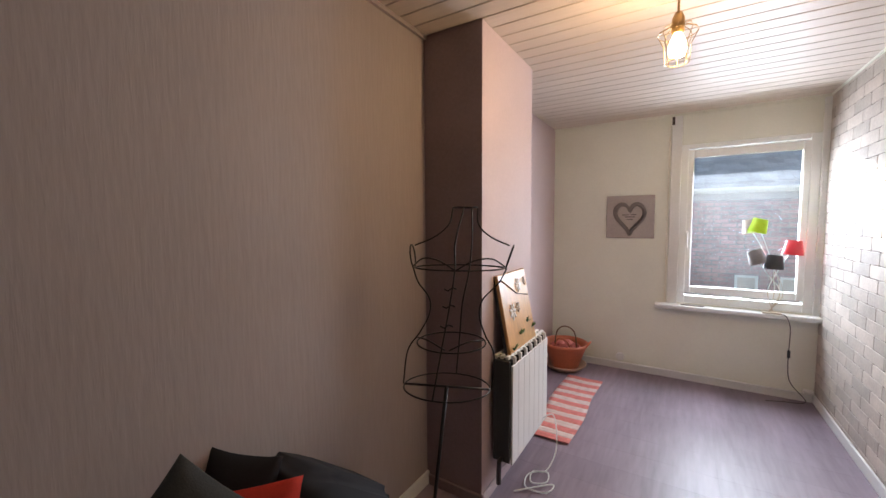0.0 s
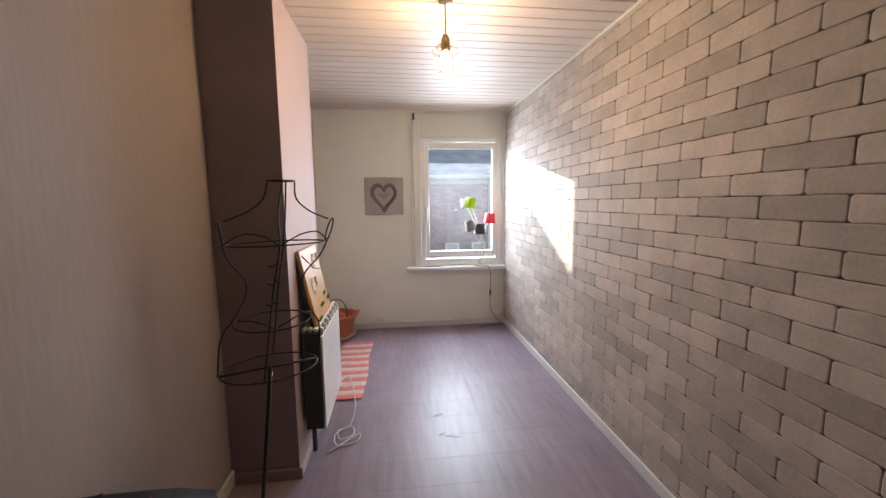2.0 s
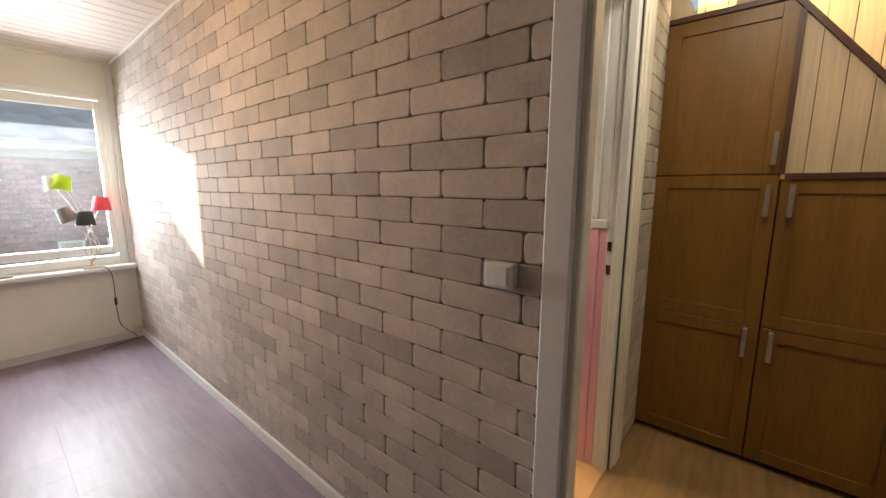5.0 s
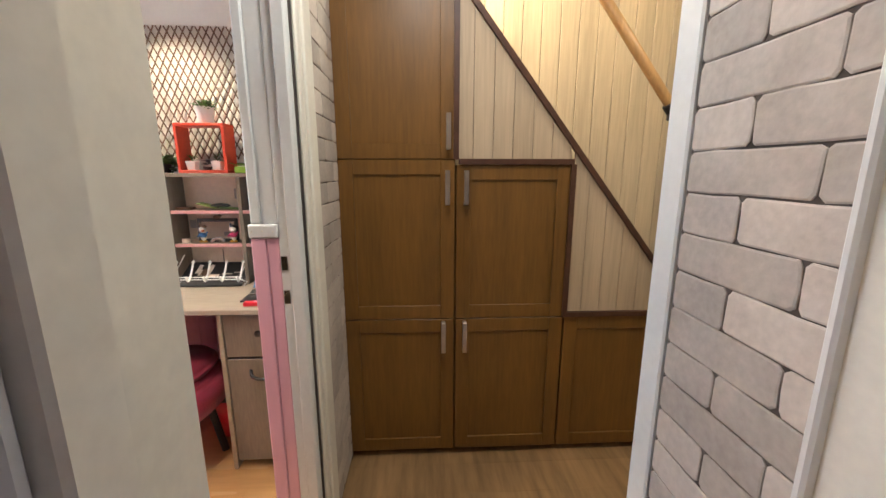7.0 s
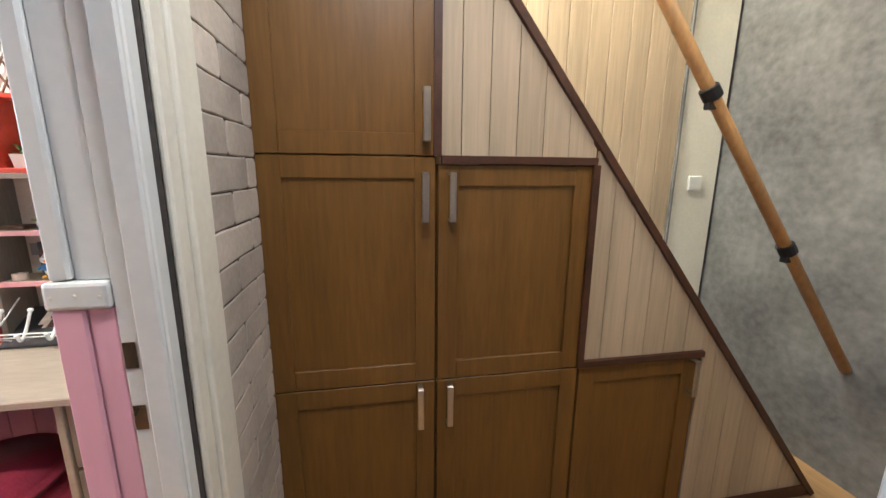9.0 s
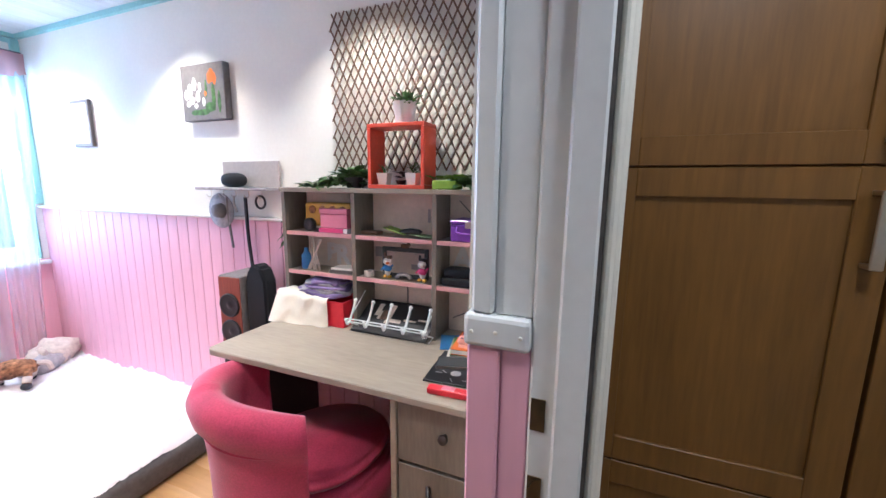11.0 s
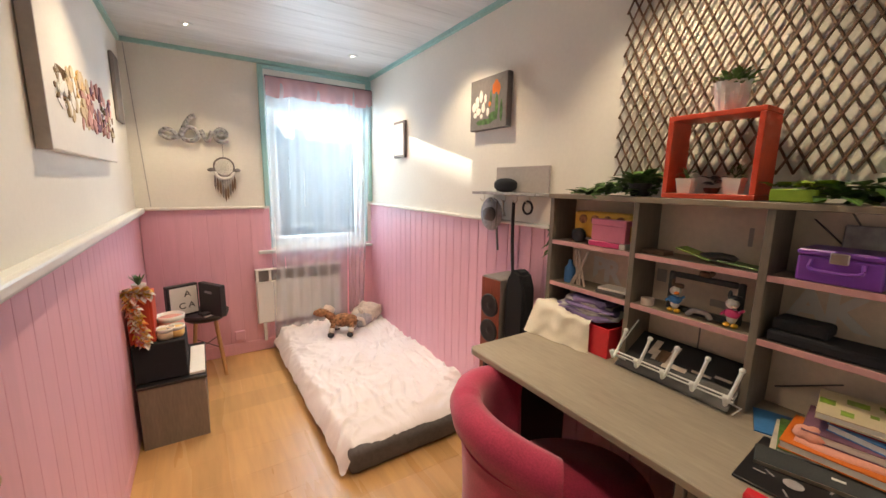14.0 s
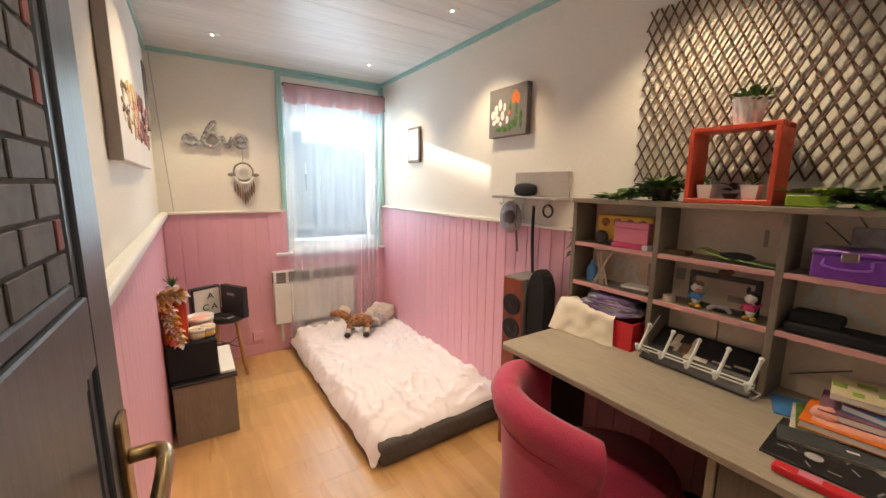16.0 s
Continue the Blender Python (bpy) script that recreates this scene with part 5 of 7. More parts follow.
for side, lab in ((-1, "left"), (1, "right")):
    w = 0.135 if side < 0 else 0.16
    leaf_m = pose(0, 0, 0.0, 0, 0, 24 if side < 0 else -58)
    case = part("case", moved(box(0, w, 0, 0.03, 0, 0.165, 0.003) if side > 0 else box(-w, 0, 0, 0.03, 0, 0.165, 0.003), leaf_m), "black", lb)
    if side < 0:
        part("panel", moved(box(-w + 0.012, -0.008, -0.002, 0.0005, 0.012, 0.153), leaf_m), "paper", case, "white letter panel")
        for ch, lx, lz in (("A", -0.05, 0.115), ("C", -0.075, 0.055), ("A", -0.035, 0.055)):
            own = text_mesh(ch, 0.045, 0.0006)
            moved(own, leaf_m @ Matrix.Translation((lx, -0.0028, lz)) @ pose(0, 0, 0, 90))
            part("letter", own, "black", case, "black capital letter")
    else:
        part("label_plate", moved(box(0.05, 0.10, -0.0015, 0.0005, 0.115, 0.127), leaf_m), "greyfur", case, "small grey bar of lettering")
pp2 = thing("paper_sheets", "loose white sheets on the stool", "paper", (1.955, 3.50, 0.4405), 30)
part("sheet", box(-0.05, 0.05, -0.03, 0.03, 0, 0.004), "paper", pp2)
part("black_case", box(-0.06, 0.0, -0.02, 0.04, 0.0045, 0.02, 0.005), "black", pp2, "black case on the sheets")

# large canvas on the west wall
cv = thing("canvas_picture", "large pale canvas with pink and brown rose bouquet print", "picture")
part("canvas", box(XP + 0.001, XP + 0.034, 2.10, 3.10, 1.385, 2.02, 0.003), "paper", cv)
part("edge", box(XP + 0.003, XP + 0.0345, 2.092, 2.0995, 1.382, 2.02), "canvas", cv, "grey side of the canvas")
rng = random.Random(5)
SPRAY = (("printbrown", 18, 2.19, 2.34, 1.54, 1.63, 0.012), ("paper", 16, 2.22, 2.40, 1.50, 1.60, 0.030), ("printbeige", 26, 2.30, 2.62, 1.50, 1.64, 0.028),
         ("waxyellow", 12, 2.34, 2.56, 1.55, 1.66, 0.020), ("printrose", 40, 2.48, 3.02, 1.49, 1.66, 0.030), ("printpurple", 26, 2.55, 3.02, 1.50, 1.66, 0.020),
         ("waxpink", 24, 2.55, 3.05, 1.50, 1.66, 0.022), ("printbrown", 14, 2.75, 3.07, 1.485, 1.60, 0.016), ("printbeige", 10, 2.9, 3.08, 1.49, 1.58, 0.022))
k = 0
for m_, count_, ya, yb, za, zb, size in SPRAY:
    own = bmesh.new()
    for _ in range(count_):
        yy, zz = rng.uniform(ya, yb), rng.uniform(za, zb)
        s_, ph_, fl_ = size * rng.uniform(0.6, 1.2), rng.uniform(0, 3.1), rng.uniform(0.35, 0.9)
        pts = []
        for q in range(9):
            a = q * 0.698
            cx, cz = s_ * math.cos(a), s_ * fl_ * math.sin(a) * (1 + 0.25 * math.sin(3 * a))
            pts.append((yy + cx * math.cos(ph_) - cz * math.sin(ph_), zz + cx * math.sin(ph_) + cz * math.cos(ph_)))
        merge(own, prism(pts, XP + 0.0335, XP + 0.0345 + 0.00006 * k, "x"))
        k = (k + 37) % 101
    tagged(part("printed_petals", own, m_, cv, "printed rose petals"), kind="stuff")
own = bmesh.new()
for q in range(9):
    tube(curve([(XP + 0.0347, 2.21 + 0.012 * q, 1.60 - 0.004 * q), (XP + 0.0347, 2.24 + 0.012 * q, 1.63), (XP + 0.0347, 2.29 + 0.01 * q, 1.60 - 0.008 * q)], 3), 0.0012, 4, bm=own)
tagged(part("printed_stems", own, "printbrown", cv, "thin brown printed stems"), kind="stuff")
fr3 = thing("small_frame", "narrow dark picture frame near the room corner", "picture frame")
part("frame", box(XP + 0.001, XP + 0.02, 3.45, 3.62, 1.62, 1.98, 0.004), "grey3", fr3)

# east wall pictures, shelf
tp = thing("canvas_picture", "small canvas with white and orange tulips on grey", "picture")
part("canvas", box(XD - 0.036, XD - 0.001, 2.072, 2.352, 1.578, 1.824, 0.003), "grey3", tp)
bm_w, bm_o, bm_g = bmesh.new(), bmesh.new(), bmesh.new()
XT = XD - 0.0365


def dab(own, y, z, sy, sz, lift=0.0):
    y, z = y - 0.042, z - 0.006
    pts = [(y + sy * math.cos(q * 0.628) * (1 + 0.15 * math.sin(q * 2.3 + y * 90)), z + sz * math.sin(q * 0.628)) for q in range(10)]
    merge(own, prism(pts, XT - 0.0006 - lift, XT - lift, "x"))


for y, z, a, b in ((2.335, 1.72, 0.016, 0.030), (2.360, 1.70, 0.016, 0.024), (2.305, 1.745, 0.014, 0.030), (2.325, 1.675, 0.020, 0.018), (2.285, 1.69, 0.014, 0.026), (2.35, 1.66, 0.014, 0.014), (2.27, 1.73, 0.010, 0.022), (2.30, 1.65, 0.012, 0.012), (2.25, 1.665, 0.011, 0.020)):
    dab(bm_w, y, z, a, b, 0.0006)
for y, z, a, b in ((2.19, 1.775, 0.016, 0.030), (2.205, 1.765, 0.012, 0.026), (2.172, 1.76, 0.012, 0.028), (2.235, 1.70, 0.009, 0.012)):
    dab(bm_o, y, z, a, b, 0.0012)
for y, z, a, b in ((2.185, 1.68, 0.012, 0.060), (2.21, 1.64, 0.030, 0.022), (2.15, 1.66, 0.010, 0.050), (2.26, 1.62, 0.050, 0.014), (2.31, 1.62, 0.030, 0.012), (2.23, 1.72, 0.007, 0.040)):
    dab(bm_g, y, z, a, b, 0.0003)
part("printed_tulips", bm_w, "paper", tp, "white printed tulips")
part("printed_tulips", bm_o, "orange", tp, "orange printed tulips")
part("printed_leaves", bm_g, "leaf", tp, "dark green printed leaves")
mr = thing("small_frame", "small white picture with a dark wooden frame", "picture frame")
part("frame", box(XD - 0.02, XD - 0.001, 3.15, 3.325, 1.488, 1.742, 0.003), "grey3", mr)
part("print", box(XD - 0.022, XD - 0.0202, 3.168, 3.307, 1.506, 1.724), "paper", mr, "pale print")

sh = thing("hook_shelf", "small pale grey wall shelf with hooks beneath", "wall shelf")
part("board", box(XD - 0.10, XD - 0.001, 1.80, 2.235, 1.262, 1.274, 0.002), "greyfur", sh)
part("back_panel", box(XD - 0.014, XD - 0.001, 1.81, 2.152, 1.275, 1.392, 0.002), "canvas", sh, "pale wooden back panel")
for k in range(5):
    y = 1.90 + k * 0.08
    part("hook", tube(curve([(XD - 0.03, y, 1.262), (XD - 0.03, y, 1.235), (XD - 0.045, y, 1.228), (XD - 0.055, y, 1.24)], 4), 0.0025, 6), "nickel", sh)
sk = thing("speaker", "small dark blue rounded speaker on the wall shelf", "speaker", (XD - 0.055, 2.035, 1.307))
part("shell", blob(0.032, 0.068, 0.032, level=3, power=0.8), "blackfab", sk, smooth=True)
hat = thing("straw_hat", "pale round straw hat hanging from the shelf hook", "hat", (XD - 0.045, 2.145, 1.165))
part("brim", moved(lathe([(0.001, -0.006), (0.08, -0.004), (0.082, 0), (0.001, 0.0)], 28), pose(0, 0, 0, 0, -90)), "greyfur", hat, smooth=True)
part("crown", moved(lathe([(0.036, 0.0), (0.030, 0.028), (0.001, 0.034)], 20), pose(-0.0, 0, 0, 0, -90)), "grey3", hat, "darker hat crown", smooth=True)
part("hanging_cord", tube([(0.0, -0.04, 0.06), (0.0, 0.0, 0.085)], 0.002, 5), "paper", hat)
for y, z0, z1, m_, w, lab in ((2.10, 1.23, 0.99, "grey3", 0.006, "thin grey strap hanging from the shelf hook"), (1.985, 1.23, 0.90, "black", 0.008, "black strap hanging from the shelf hook"), (2.06, 1.235, 1.16, "nickel", 0.006, "small keys hanging from a hook")):
    stp = thing("strap", lab, "strap")
    part("band", tube(curve([(XD - 0.045, y, z0), (XD - 0.04, y + 0.004, (z0 + z1) / 2), (XD - 0.035, y - 0.004, z1)], 5), w, 6), m_, stp)
rg = thing("ring", "black ring hanging from the shelf hook", "ring")
part("loop", tube([(XD - 0.04, 1.90 + 0.028 * math.cos(i * math.pi / 8), 1.21 + 0.028 * math.sin(i * math.pi / 8)) for i in range(16)], 0.005, 6, True), "black", rg)

# floor speaker and its cover
spk = thing("floor_speaker", "tall cherry wood loudspeaker with two black cones on the floor", "loudspeaker", (3.125, 1.972, 0), 4)
part("cabinet", box(-0.085, 0.085, -0.06, 0.06, 0, 0.895, 0.004), "grey3", spk)
part("front_panel", box(-0.09, -0.0855, -0.058, 0.058, 0.004, 0.89, 0.001), mat("cherry_veneer", (0.30, 0.07, 0.04), 0.4, var=0.15, stretch=(2, 2, 0.2)), spk, "cherry red front panel")
for z in (0.765, 0.645):
    part("cone", moved(lathe([(0.054, 0.0), (0.052, 0.008), (0.046, 0.008), (0.02, 0.001), (0.012, 0.006), (0.001, 0.008)], 24), pose(-0.0905, 0, z, 0, -90)), "black", spk, "black speaker cone", smooth=True)
bg = thing("speaker_cover", "tall rounded black cloth panel leaning beside the loudspeaker", "speaker cover")
own = prism([(1.775, 0.0), (1.898, 0.0), (1.898, 0.88), (1.885, 0.925), (1.85, 0.955), (1.805, 0.94), (1.78, 0.88)], 3.06, 3.13, "x")
bmesh.ops.bevel(own, geom=own.edges[:], offset=0.012, segments=2, affect="EDGES")
part("cloth", own, "blackfab", bg)

# desk
dk = thing("desk", "pale grey wood-effect desk with a drawer stack and black end panel", "desk")
own = prism([(2.72, 1.676), (2.706, 1.66), (2.706, 0.672), (3.205, 0.672), (3.205, 1.676)][::-1], 0.728, 0.75, "z")
bmesh.ops.bevel(own, geom=[e for e in own.edges], offset=0.003, segments=1, affect="EDGES")
part("top", own, "desk", dk)
part("end_panel", box(2.76, 3.20, 1.645, 1.663, 0, 0.727, 0.002), "black", dk, "black end panel")
part("upright", box(2.735, 3.20, 0.975, 0.993, 0, 0.727, 0.002), "desk", dk)
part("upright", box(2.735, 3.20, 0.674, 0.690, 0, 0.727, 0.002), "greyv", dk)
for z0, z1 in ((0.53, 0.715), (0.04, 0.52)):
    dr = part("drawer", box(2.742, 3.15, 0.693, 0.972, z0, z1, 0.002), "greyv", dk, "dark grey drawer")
    if z0 > 0.3:
        part("knob", moved(lathe([(0.006, 0), (0.006, 0.01), (0.014, 0.016), (0.012, 0.024), (0.001, 0.026)], 14), pose(2.742, 0.83, 0.64, 0, -90)), "steel", dr, "dark metal knob", smooth=True)
    else:
        part("pull", tube(curve([(2.742, 0.88, 0.47), (2.715, 0.86, 0.45), (2.715, 0.80, 0.44), (2.742, 0.78, 0.45)], 4), 0.007, 8), "steel", dr, "dark curved pull", smooth=True)

# hutch
hu = thing("desk_hutch", "grey wood-effect shelf unit with pink shelves standing on the desk", "shelf unit")
UY = (1.662, 1.333, 1.006, 0.682)
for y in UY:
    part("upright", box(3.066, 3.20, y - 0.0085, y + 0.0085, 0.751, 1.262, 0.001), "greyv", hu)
part("top", box(3.06, 3.205, 0.66, 1.676, 1.2625, 1.279, 0.002), "grey", hu)
for ya, yb in zip(UY, UY[1:]):
    for z in (1.108, 0.95):
        s = part("shelf", box(3.073, 3.19, yb + 0.009, ya - 0.009, z - 0.014, z, 0.001), "grey", hu)
        part("edge_strip", box(3.068, 3.0725, yb + 0.009, ya - 0.009, z - 0.0145, z + 0.0005), "shelfpink", s, "dusty pink front edge")
    part("back_panel", box(3.1915, 3.197, yb + 0.009, ya - 0.009, 0.752, 1.262), "boardpink", hu, "beige and pink printed back panel")
bm = bmesh.new()
for word, y, z in (("B", 1.525, 1.005), ("R", 1.475, 1.0), ("A", 0.945, 1.025), ("K", 0.880, 1.025)):
    letter_face = Matrix(((0, 0, -1, 3.1895), (-1, 0, 0, y), (0, 1, 0, z), (0, 0, 0, 1)))
    part("letter", moved(text_mesh(word, 0.11, 0.0008, 0.0045), letter_face), "paper", hu, "pale grey printed capital letter")
for y, z, w, h in ((1.40, 1.0, 0.03, 0.09), (0.80, 1.02, 0.03, 0.03), (1.13, 0.98, 0.05, 0.02), (0.76, 1.03, 0.02, 0.02), (1.08, 1.18, 0.01, 0.05), (1.3, 1.03, 0.03, 0.04)):
    part("printed_bar", box(3.1895, 3.1914, y - w / 2, y + w / 2, z - h / 2, z + h / 2), "canvas", hu, "pale printed bar on the back")
bm = bmesh.new()
for y0, z0, y1, z1 in ((0.96, 1.24, 0.90, 1.18), (0.98, 0.80, 0.86, 0.86), (0.90, 1.26, 0.87, 1.21), (1.17, 0.77, 1.17, 0.90)):
    part("printed_twig", tube([(3.188, y0, z0), (3.188, y1, z1)], 0.002, 5), "grey3", hu, "thin dark printed twig")

# willow trellis: crossing laths
tr = thing("willow_trellis", "brown willow lattice trellis fixed on the wall above the hutch", "trellis")
Y0, Y1, Z0, Z1 = 0.885, 1.505, 1.36, 1.925
pit = 0.038
k = 0
slope = 1.9
for layer, s in ((0, 1), (1, -1)):
    c = -1.4
    while c < 2.2:
        pts = []
        for y_ in (Y0, Y1):
            z_ = Z0 + slope * (y_ - Y0) + c if s > 0 else Z0 - slope * (y_ - Y1) + c
            pts.append((y_, z_))
        (ya, za), (yb, zb) = pts
        dz = zb - za
        t0, t1 = sorted(((Z0 - za) / dz, (Z1 - za) / dz))
        t0, t1 = max(t0, 0), min(t1, 1)
        if t1 - t0 > 0.03:
            t0 -= 0.012
            t1 += 0.012
            P = [(XD - 0.006 - 0.006 * layer, ya + (yb - ya) * t, za + dz * t) for t in (t0, (t0 + t1) / 2, t1)]
            part("lath", tube(P, 0.0033, 5), "willow", tr)
        c += pit * slope * 0.92
# plants on the hutch
def potted(label, at, r, h, leaves, spread, leaf_m, pot_m="paper", square=False, length=0.05, width=0.03, seed=1, up=0.8):
    t = thing("potted_plant", label, "plant", at)
    if square:
        own = lathe([(r * 0.75, 0), (r, h), (r * 0.9, h), (r * 0.7, h * 0.8), (0.001, h * 0.8)], 4)
        moved(own, pose(0, 0, 0, 0, 0, 45))
    else:
        own = lathe([(r * 0.72, 0), (r, h), (r * 0.93, h), (r * 0.85, h * 0.85), (0.001, h * 0.85)], 24)
    part("pot", own, pot_m, t)
    rng = random.Random(seed)
    own = bmesh.new()
    for k in range(leaves):
        a = rng.uniform(0, 6.28)
        rr = rng.uniform(0, spread)
        leafy(own, (rr * math.cos(a), rr * math.sin(a), h * 0.8 + rng.uniform(0, 0.03)), (math.cos(a), math.sin(a), rng.uniform(0.1, up)), length * rng.uniform(0.6, 1.2), width * rng.uniform(0.6, 1.2))
    part("leaves", own, leaf_m, t, "green leaves")
    return t


cu_ = thing("display_cube", "open orange-red cube shelf standing on the hutch", "display box")
for n_, a in (("side_panel", (1.044, 1.057, 1.2935, 1.4865)), ("side_panel", (1.251, 1.264, 1.2935, 1.4865)), ("base_panel", (1.044, 1.264, 1.28, 1.293)), ("top_panel", (1.044, 1.264, 1.487, 1.50))):
    part(n_, box(3.066, 3.166, *a, 0.0015), "redpaint", cu_)
potted("flowering succulent in a round white pot on the red cube", (3.115, 1.140, 1.5005), 0.042, 0.072, 110, 0.042, "leaf", length=0.032, width=0.014, seed=3, up=1.6)
for y in (1.215, 1.102):
    potted("small succulent in a square white pot inside the red cube", (3.10, y, 1.294), 0.030, 0.040, 26, 0.012, "leaf", square=True, length=0.03, width=0.010, seed=int(y * 100), up=1.4)
potted("dark low plant inside the red cube", (3.12, 1.16, 1.294), 0.02, 0.015, 20, 0.01, "black", "black", length=0.035, width=0.02, seed=6)
own_t = potted("trailing green ivy in a dark pot on the hutch", (3.12, 1.36, 1.28), 0.035, 0.04, 60, 0.05, "leaf", "black", length=0.06, width=0.045, seed=9)
iv = thing("ivy_garland", "trailing green ivy strand lying along the hutch top", "plant")
rng = random.Random(11)
own = bmesh.new()
for k in range(140):
    u = rng.random()
    a = rng.uniform(0, 6.28)
    leafy(own, (3.11 + rng.uniform(-0.03, 0.05), 1.30 + 0.28 * u, 1.284 + rng.uniform(0, 0.07) * (1 - u)), (math.cos(a) * 0.7 - 0.2, math.sin(a), rng.uniform(-0.1, 0.6)), 0.048, 0.038)
part("leaves", own, "leaf", iv)
part("vine", tube(curve([(3.12, 1.30, 1.30), (3.10, 1.42, 1.295), (3.09, 1.50, 1.288), (3.09, 1.60, 1.284)], 5), 0.003, 5), "leaf", iv)
iv = thing("ivy_sprig", "green leaf sprig hanging beside the hutch", "plant")
own = bmesh.new()
for k in range(9):
    a = rng.uniform(0, 6.28)
    leafy(own, (3.10, 1.674 + rng.uniform(0, 0.012), 1.05 + 0.012 * k), (math.cos(a) * 0.3 - 0.3, 0.5, math.sin(a)), 0.04, 0.03)
part("leaves", own, "leaf", iv)
part("stem", tube([(3.10, 1.6735, 1.04), (3.10, 1.675, 1.12), (3.11, 1.673, 1.275)], 0.003, 5), "leaf", iv)
lt = thing("planter_box", "lime green square planter with lime leaves on the hutch", "planter", (3.11, 0.978, 1.28))
part("trough", box(-0.035, 0.035, -0.042, 0.042, 0, 0.030, 0.003), "limepot", lt)
own = bmesh.new()
for k in range(40):
    a = rng.uniform(0, 6.28)
    leafy(own, (rng.uniform(-0.03, 0.03), rng.uniform(-0.05, 0.05), 0.033), (math.cos(a), math.sin(a), rng.uniform(0.2, 0.9)), 0.04, 0.028)
part("leaves", own, "leaf2", lt, "lime green leaves")
og = thing("bamboo_pot", "orange bamboo pot on the hutch", "pot", (3.10, 0.80, 1.28))
part("pot", lathe([(0.034, 0), (0.036, 0.065), (0.03, 0.065), (0.028, 0.01), (0.001, 0.01)], 20), "yellow", og, smooth=True)
vn = thing("leafy_vine", "large green pothos vine lying across the hutch end", "plant")
own = bmesh.new()
for k in range(150):
    u = rng.random()
    a = rng.uniform(0, 6.28)
    leafy(own, (3.12 + rng.uniform(-0.03, 0.05), 0.69 + 0.24 * u, 1.285 + rng.uniform(0, 0.07) * (1 - 0.6 * u)), (math.cos(a) - 0.3, math.sin(a), rng.uniform(-0.1, 0.6)), 0.060, 0.046)
part("leaves", own, "leaf", vn)
part("vine", tube(curve([(3.15, 0.93, 1.29), (3.12, 0.83, 1.32), (3.13, 0.74, 1.33), (3.12, 0.68, 1.30)], 5), 0.003, 5), "leaf", vn)
gp = thing("glass_ball", "clear glass bowl at the end of the hutch top", "bowl", (3.11, 0.715, 1.281))
part("bowl", lathe([(0.014, 0), (0.03, 0.018), (0.026, 0.04), (0.024, 0.04), (0.027, 0.018), (0.001, 0.004)], 20), "jar", gp, smooth=True)

# ---- things on the shelves and desk ----
wg = thing("toy_bus", "yellow toy bus with round windows on the top shelf", "toy", (3.12, 1.50, 1.109))
part("body", box(-0.02, 0.04, -0.135, 0.085, 0.02, 0.112, 0.010, seg=2), "yellow", wg)
for k in range(4):
    part("window", moved(lathe([(0.001, 0.0), (0.016, 0.0), (0.016, 0.003), (0.001, 0.003)], 14), pose(-0.0195, 0.045 - k * 0.048, 0.085, 0, -90)), "brownfur", wg, "round brown window")
for y in (0.055, -0.09):
    part("wheel", moved(lathe([(0.001, 0.0), (0.026, 0.0), (0.026, 0.014), (0.012, 0.016), (0.001, 0.012)], 18), pose(-0.02, y, 0.026, 0, -90)), "black", wg, "black wheel", smooth=True)
pk = thing("gift_box", "pink lidded box with a rim on the top shelf", "box", (3.09, 1.43, 1.109))
part("body", box(-0.012, 0.025, -0.062, 0.062, 0.018, 0.072, 0.002), "pinkplain", pk)
part("lid", box(-0.014, 0.027, -0.064, 0.064, 0.0725, 0.092, 0.002), "pinkplain", pk)
ms = thing("pencil_case", "magenta flat case with a white end under the pink box", "case", (3.09, 1.43, 1.109))
part("case", box(-0.015, 0.02, -0.045, 0.07, 0.0, 0.017, 0.002), "magenta", ms)
part("end_label", box(-0.016, 0.02, -0.066, -0.0455, 0.0, 0.017, 0.002), "paper", ms, "white end")
rdf = thing("reed_diffuser", "blue glass bottle with crossed wooden sticks on the lower shelf", "diffuser", (3.11, 1.55, 0.951))
part("bottle", lathe([(0.018, 0), (0.02, 0.005), (0.02, 0.055), (0.008, 0.07), (0.008, 0.085), (0.001, 0.085)], 16, 0, 0.045, 0), "blue", rdf, "blue bottle", smooth=True)
for a, b in ((-0.03, 0.03), (0.03, -0.03), (-0.01, 0.02), (0.02, -0.02), (0.0, 0.035)):
    part("stick", tube([(-0.01, a, 0.0), (0.01 - a * 0.2, b, 0.125)], 0.0038, 6), "creamfur", rdf)
bk = thing("book", "white and dark red books lying flat on the shelf", "book", (3.11, 1.41, 0.951), 5)
part("cover", box(-0.03, 0.04, -0.05, 0.05, 0, 0.012, 0.001), "mattgrey", bk)
part("cover", box(-0.025, 0.04, -0.06, 0.045, 0.0125, 0.02, 0.001), "paper", bk, "white cover")
gt = thing("green_toy", "flat green and grey plastic toy on the middle shelf", "toy", (3.11, 1.13, 1.109))
part("wing", moved(box(-0.03, 0.03, 0.0, 0.09, 0.008, 0.012, 0.001), pose(0, 0, 0.0, 14)), "leaf2", gt)
part("wing", moved(box(-0.03, 0.02, -0.11, -0.02, 0.012, 0.016, 0.001), pose(0, 0, 0.0, 5)), "leaf", gt, "darker green wing")
part("body", blob(0.025, 0.045, 0.012, 0, -0.01, 0.018, 2, 0.4, 4), "greyfab", gt, "grey toy body")
tb2 = thing("tape_roll", "small cream roll of tape on the shelf", "tape", (3.10, 1.288, 0.951))
part("roll", lathe([(0.013, 0), (0.019, 0), (0.019, 0.02), (0.013, 0.02), (0.013, 0)], 18), "creamfur", tb2)
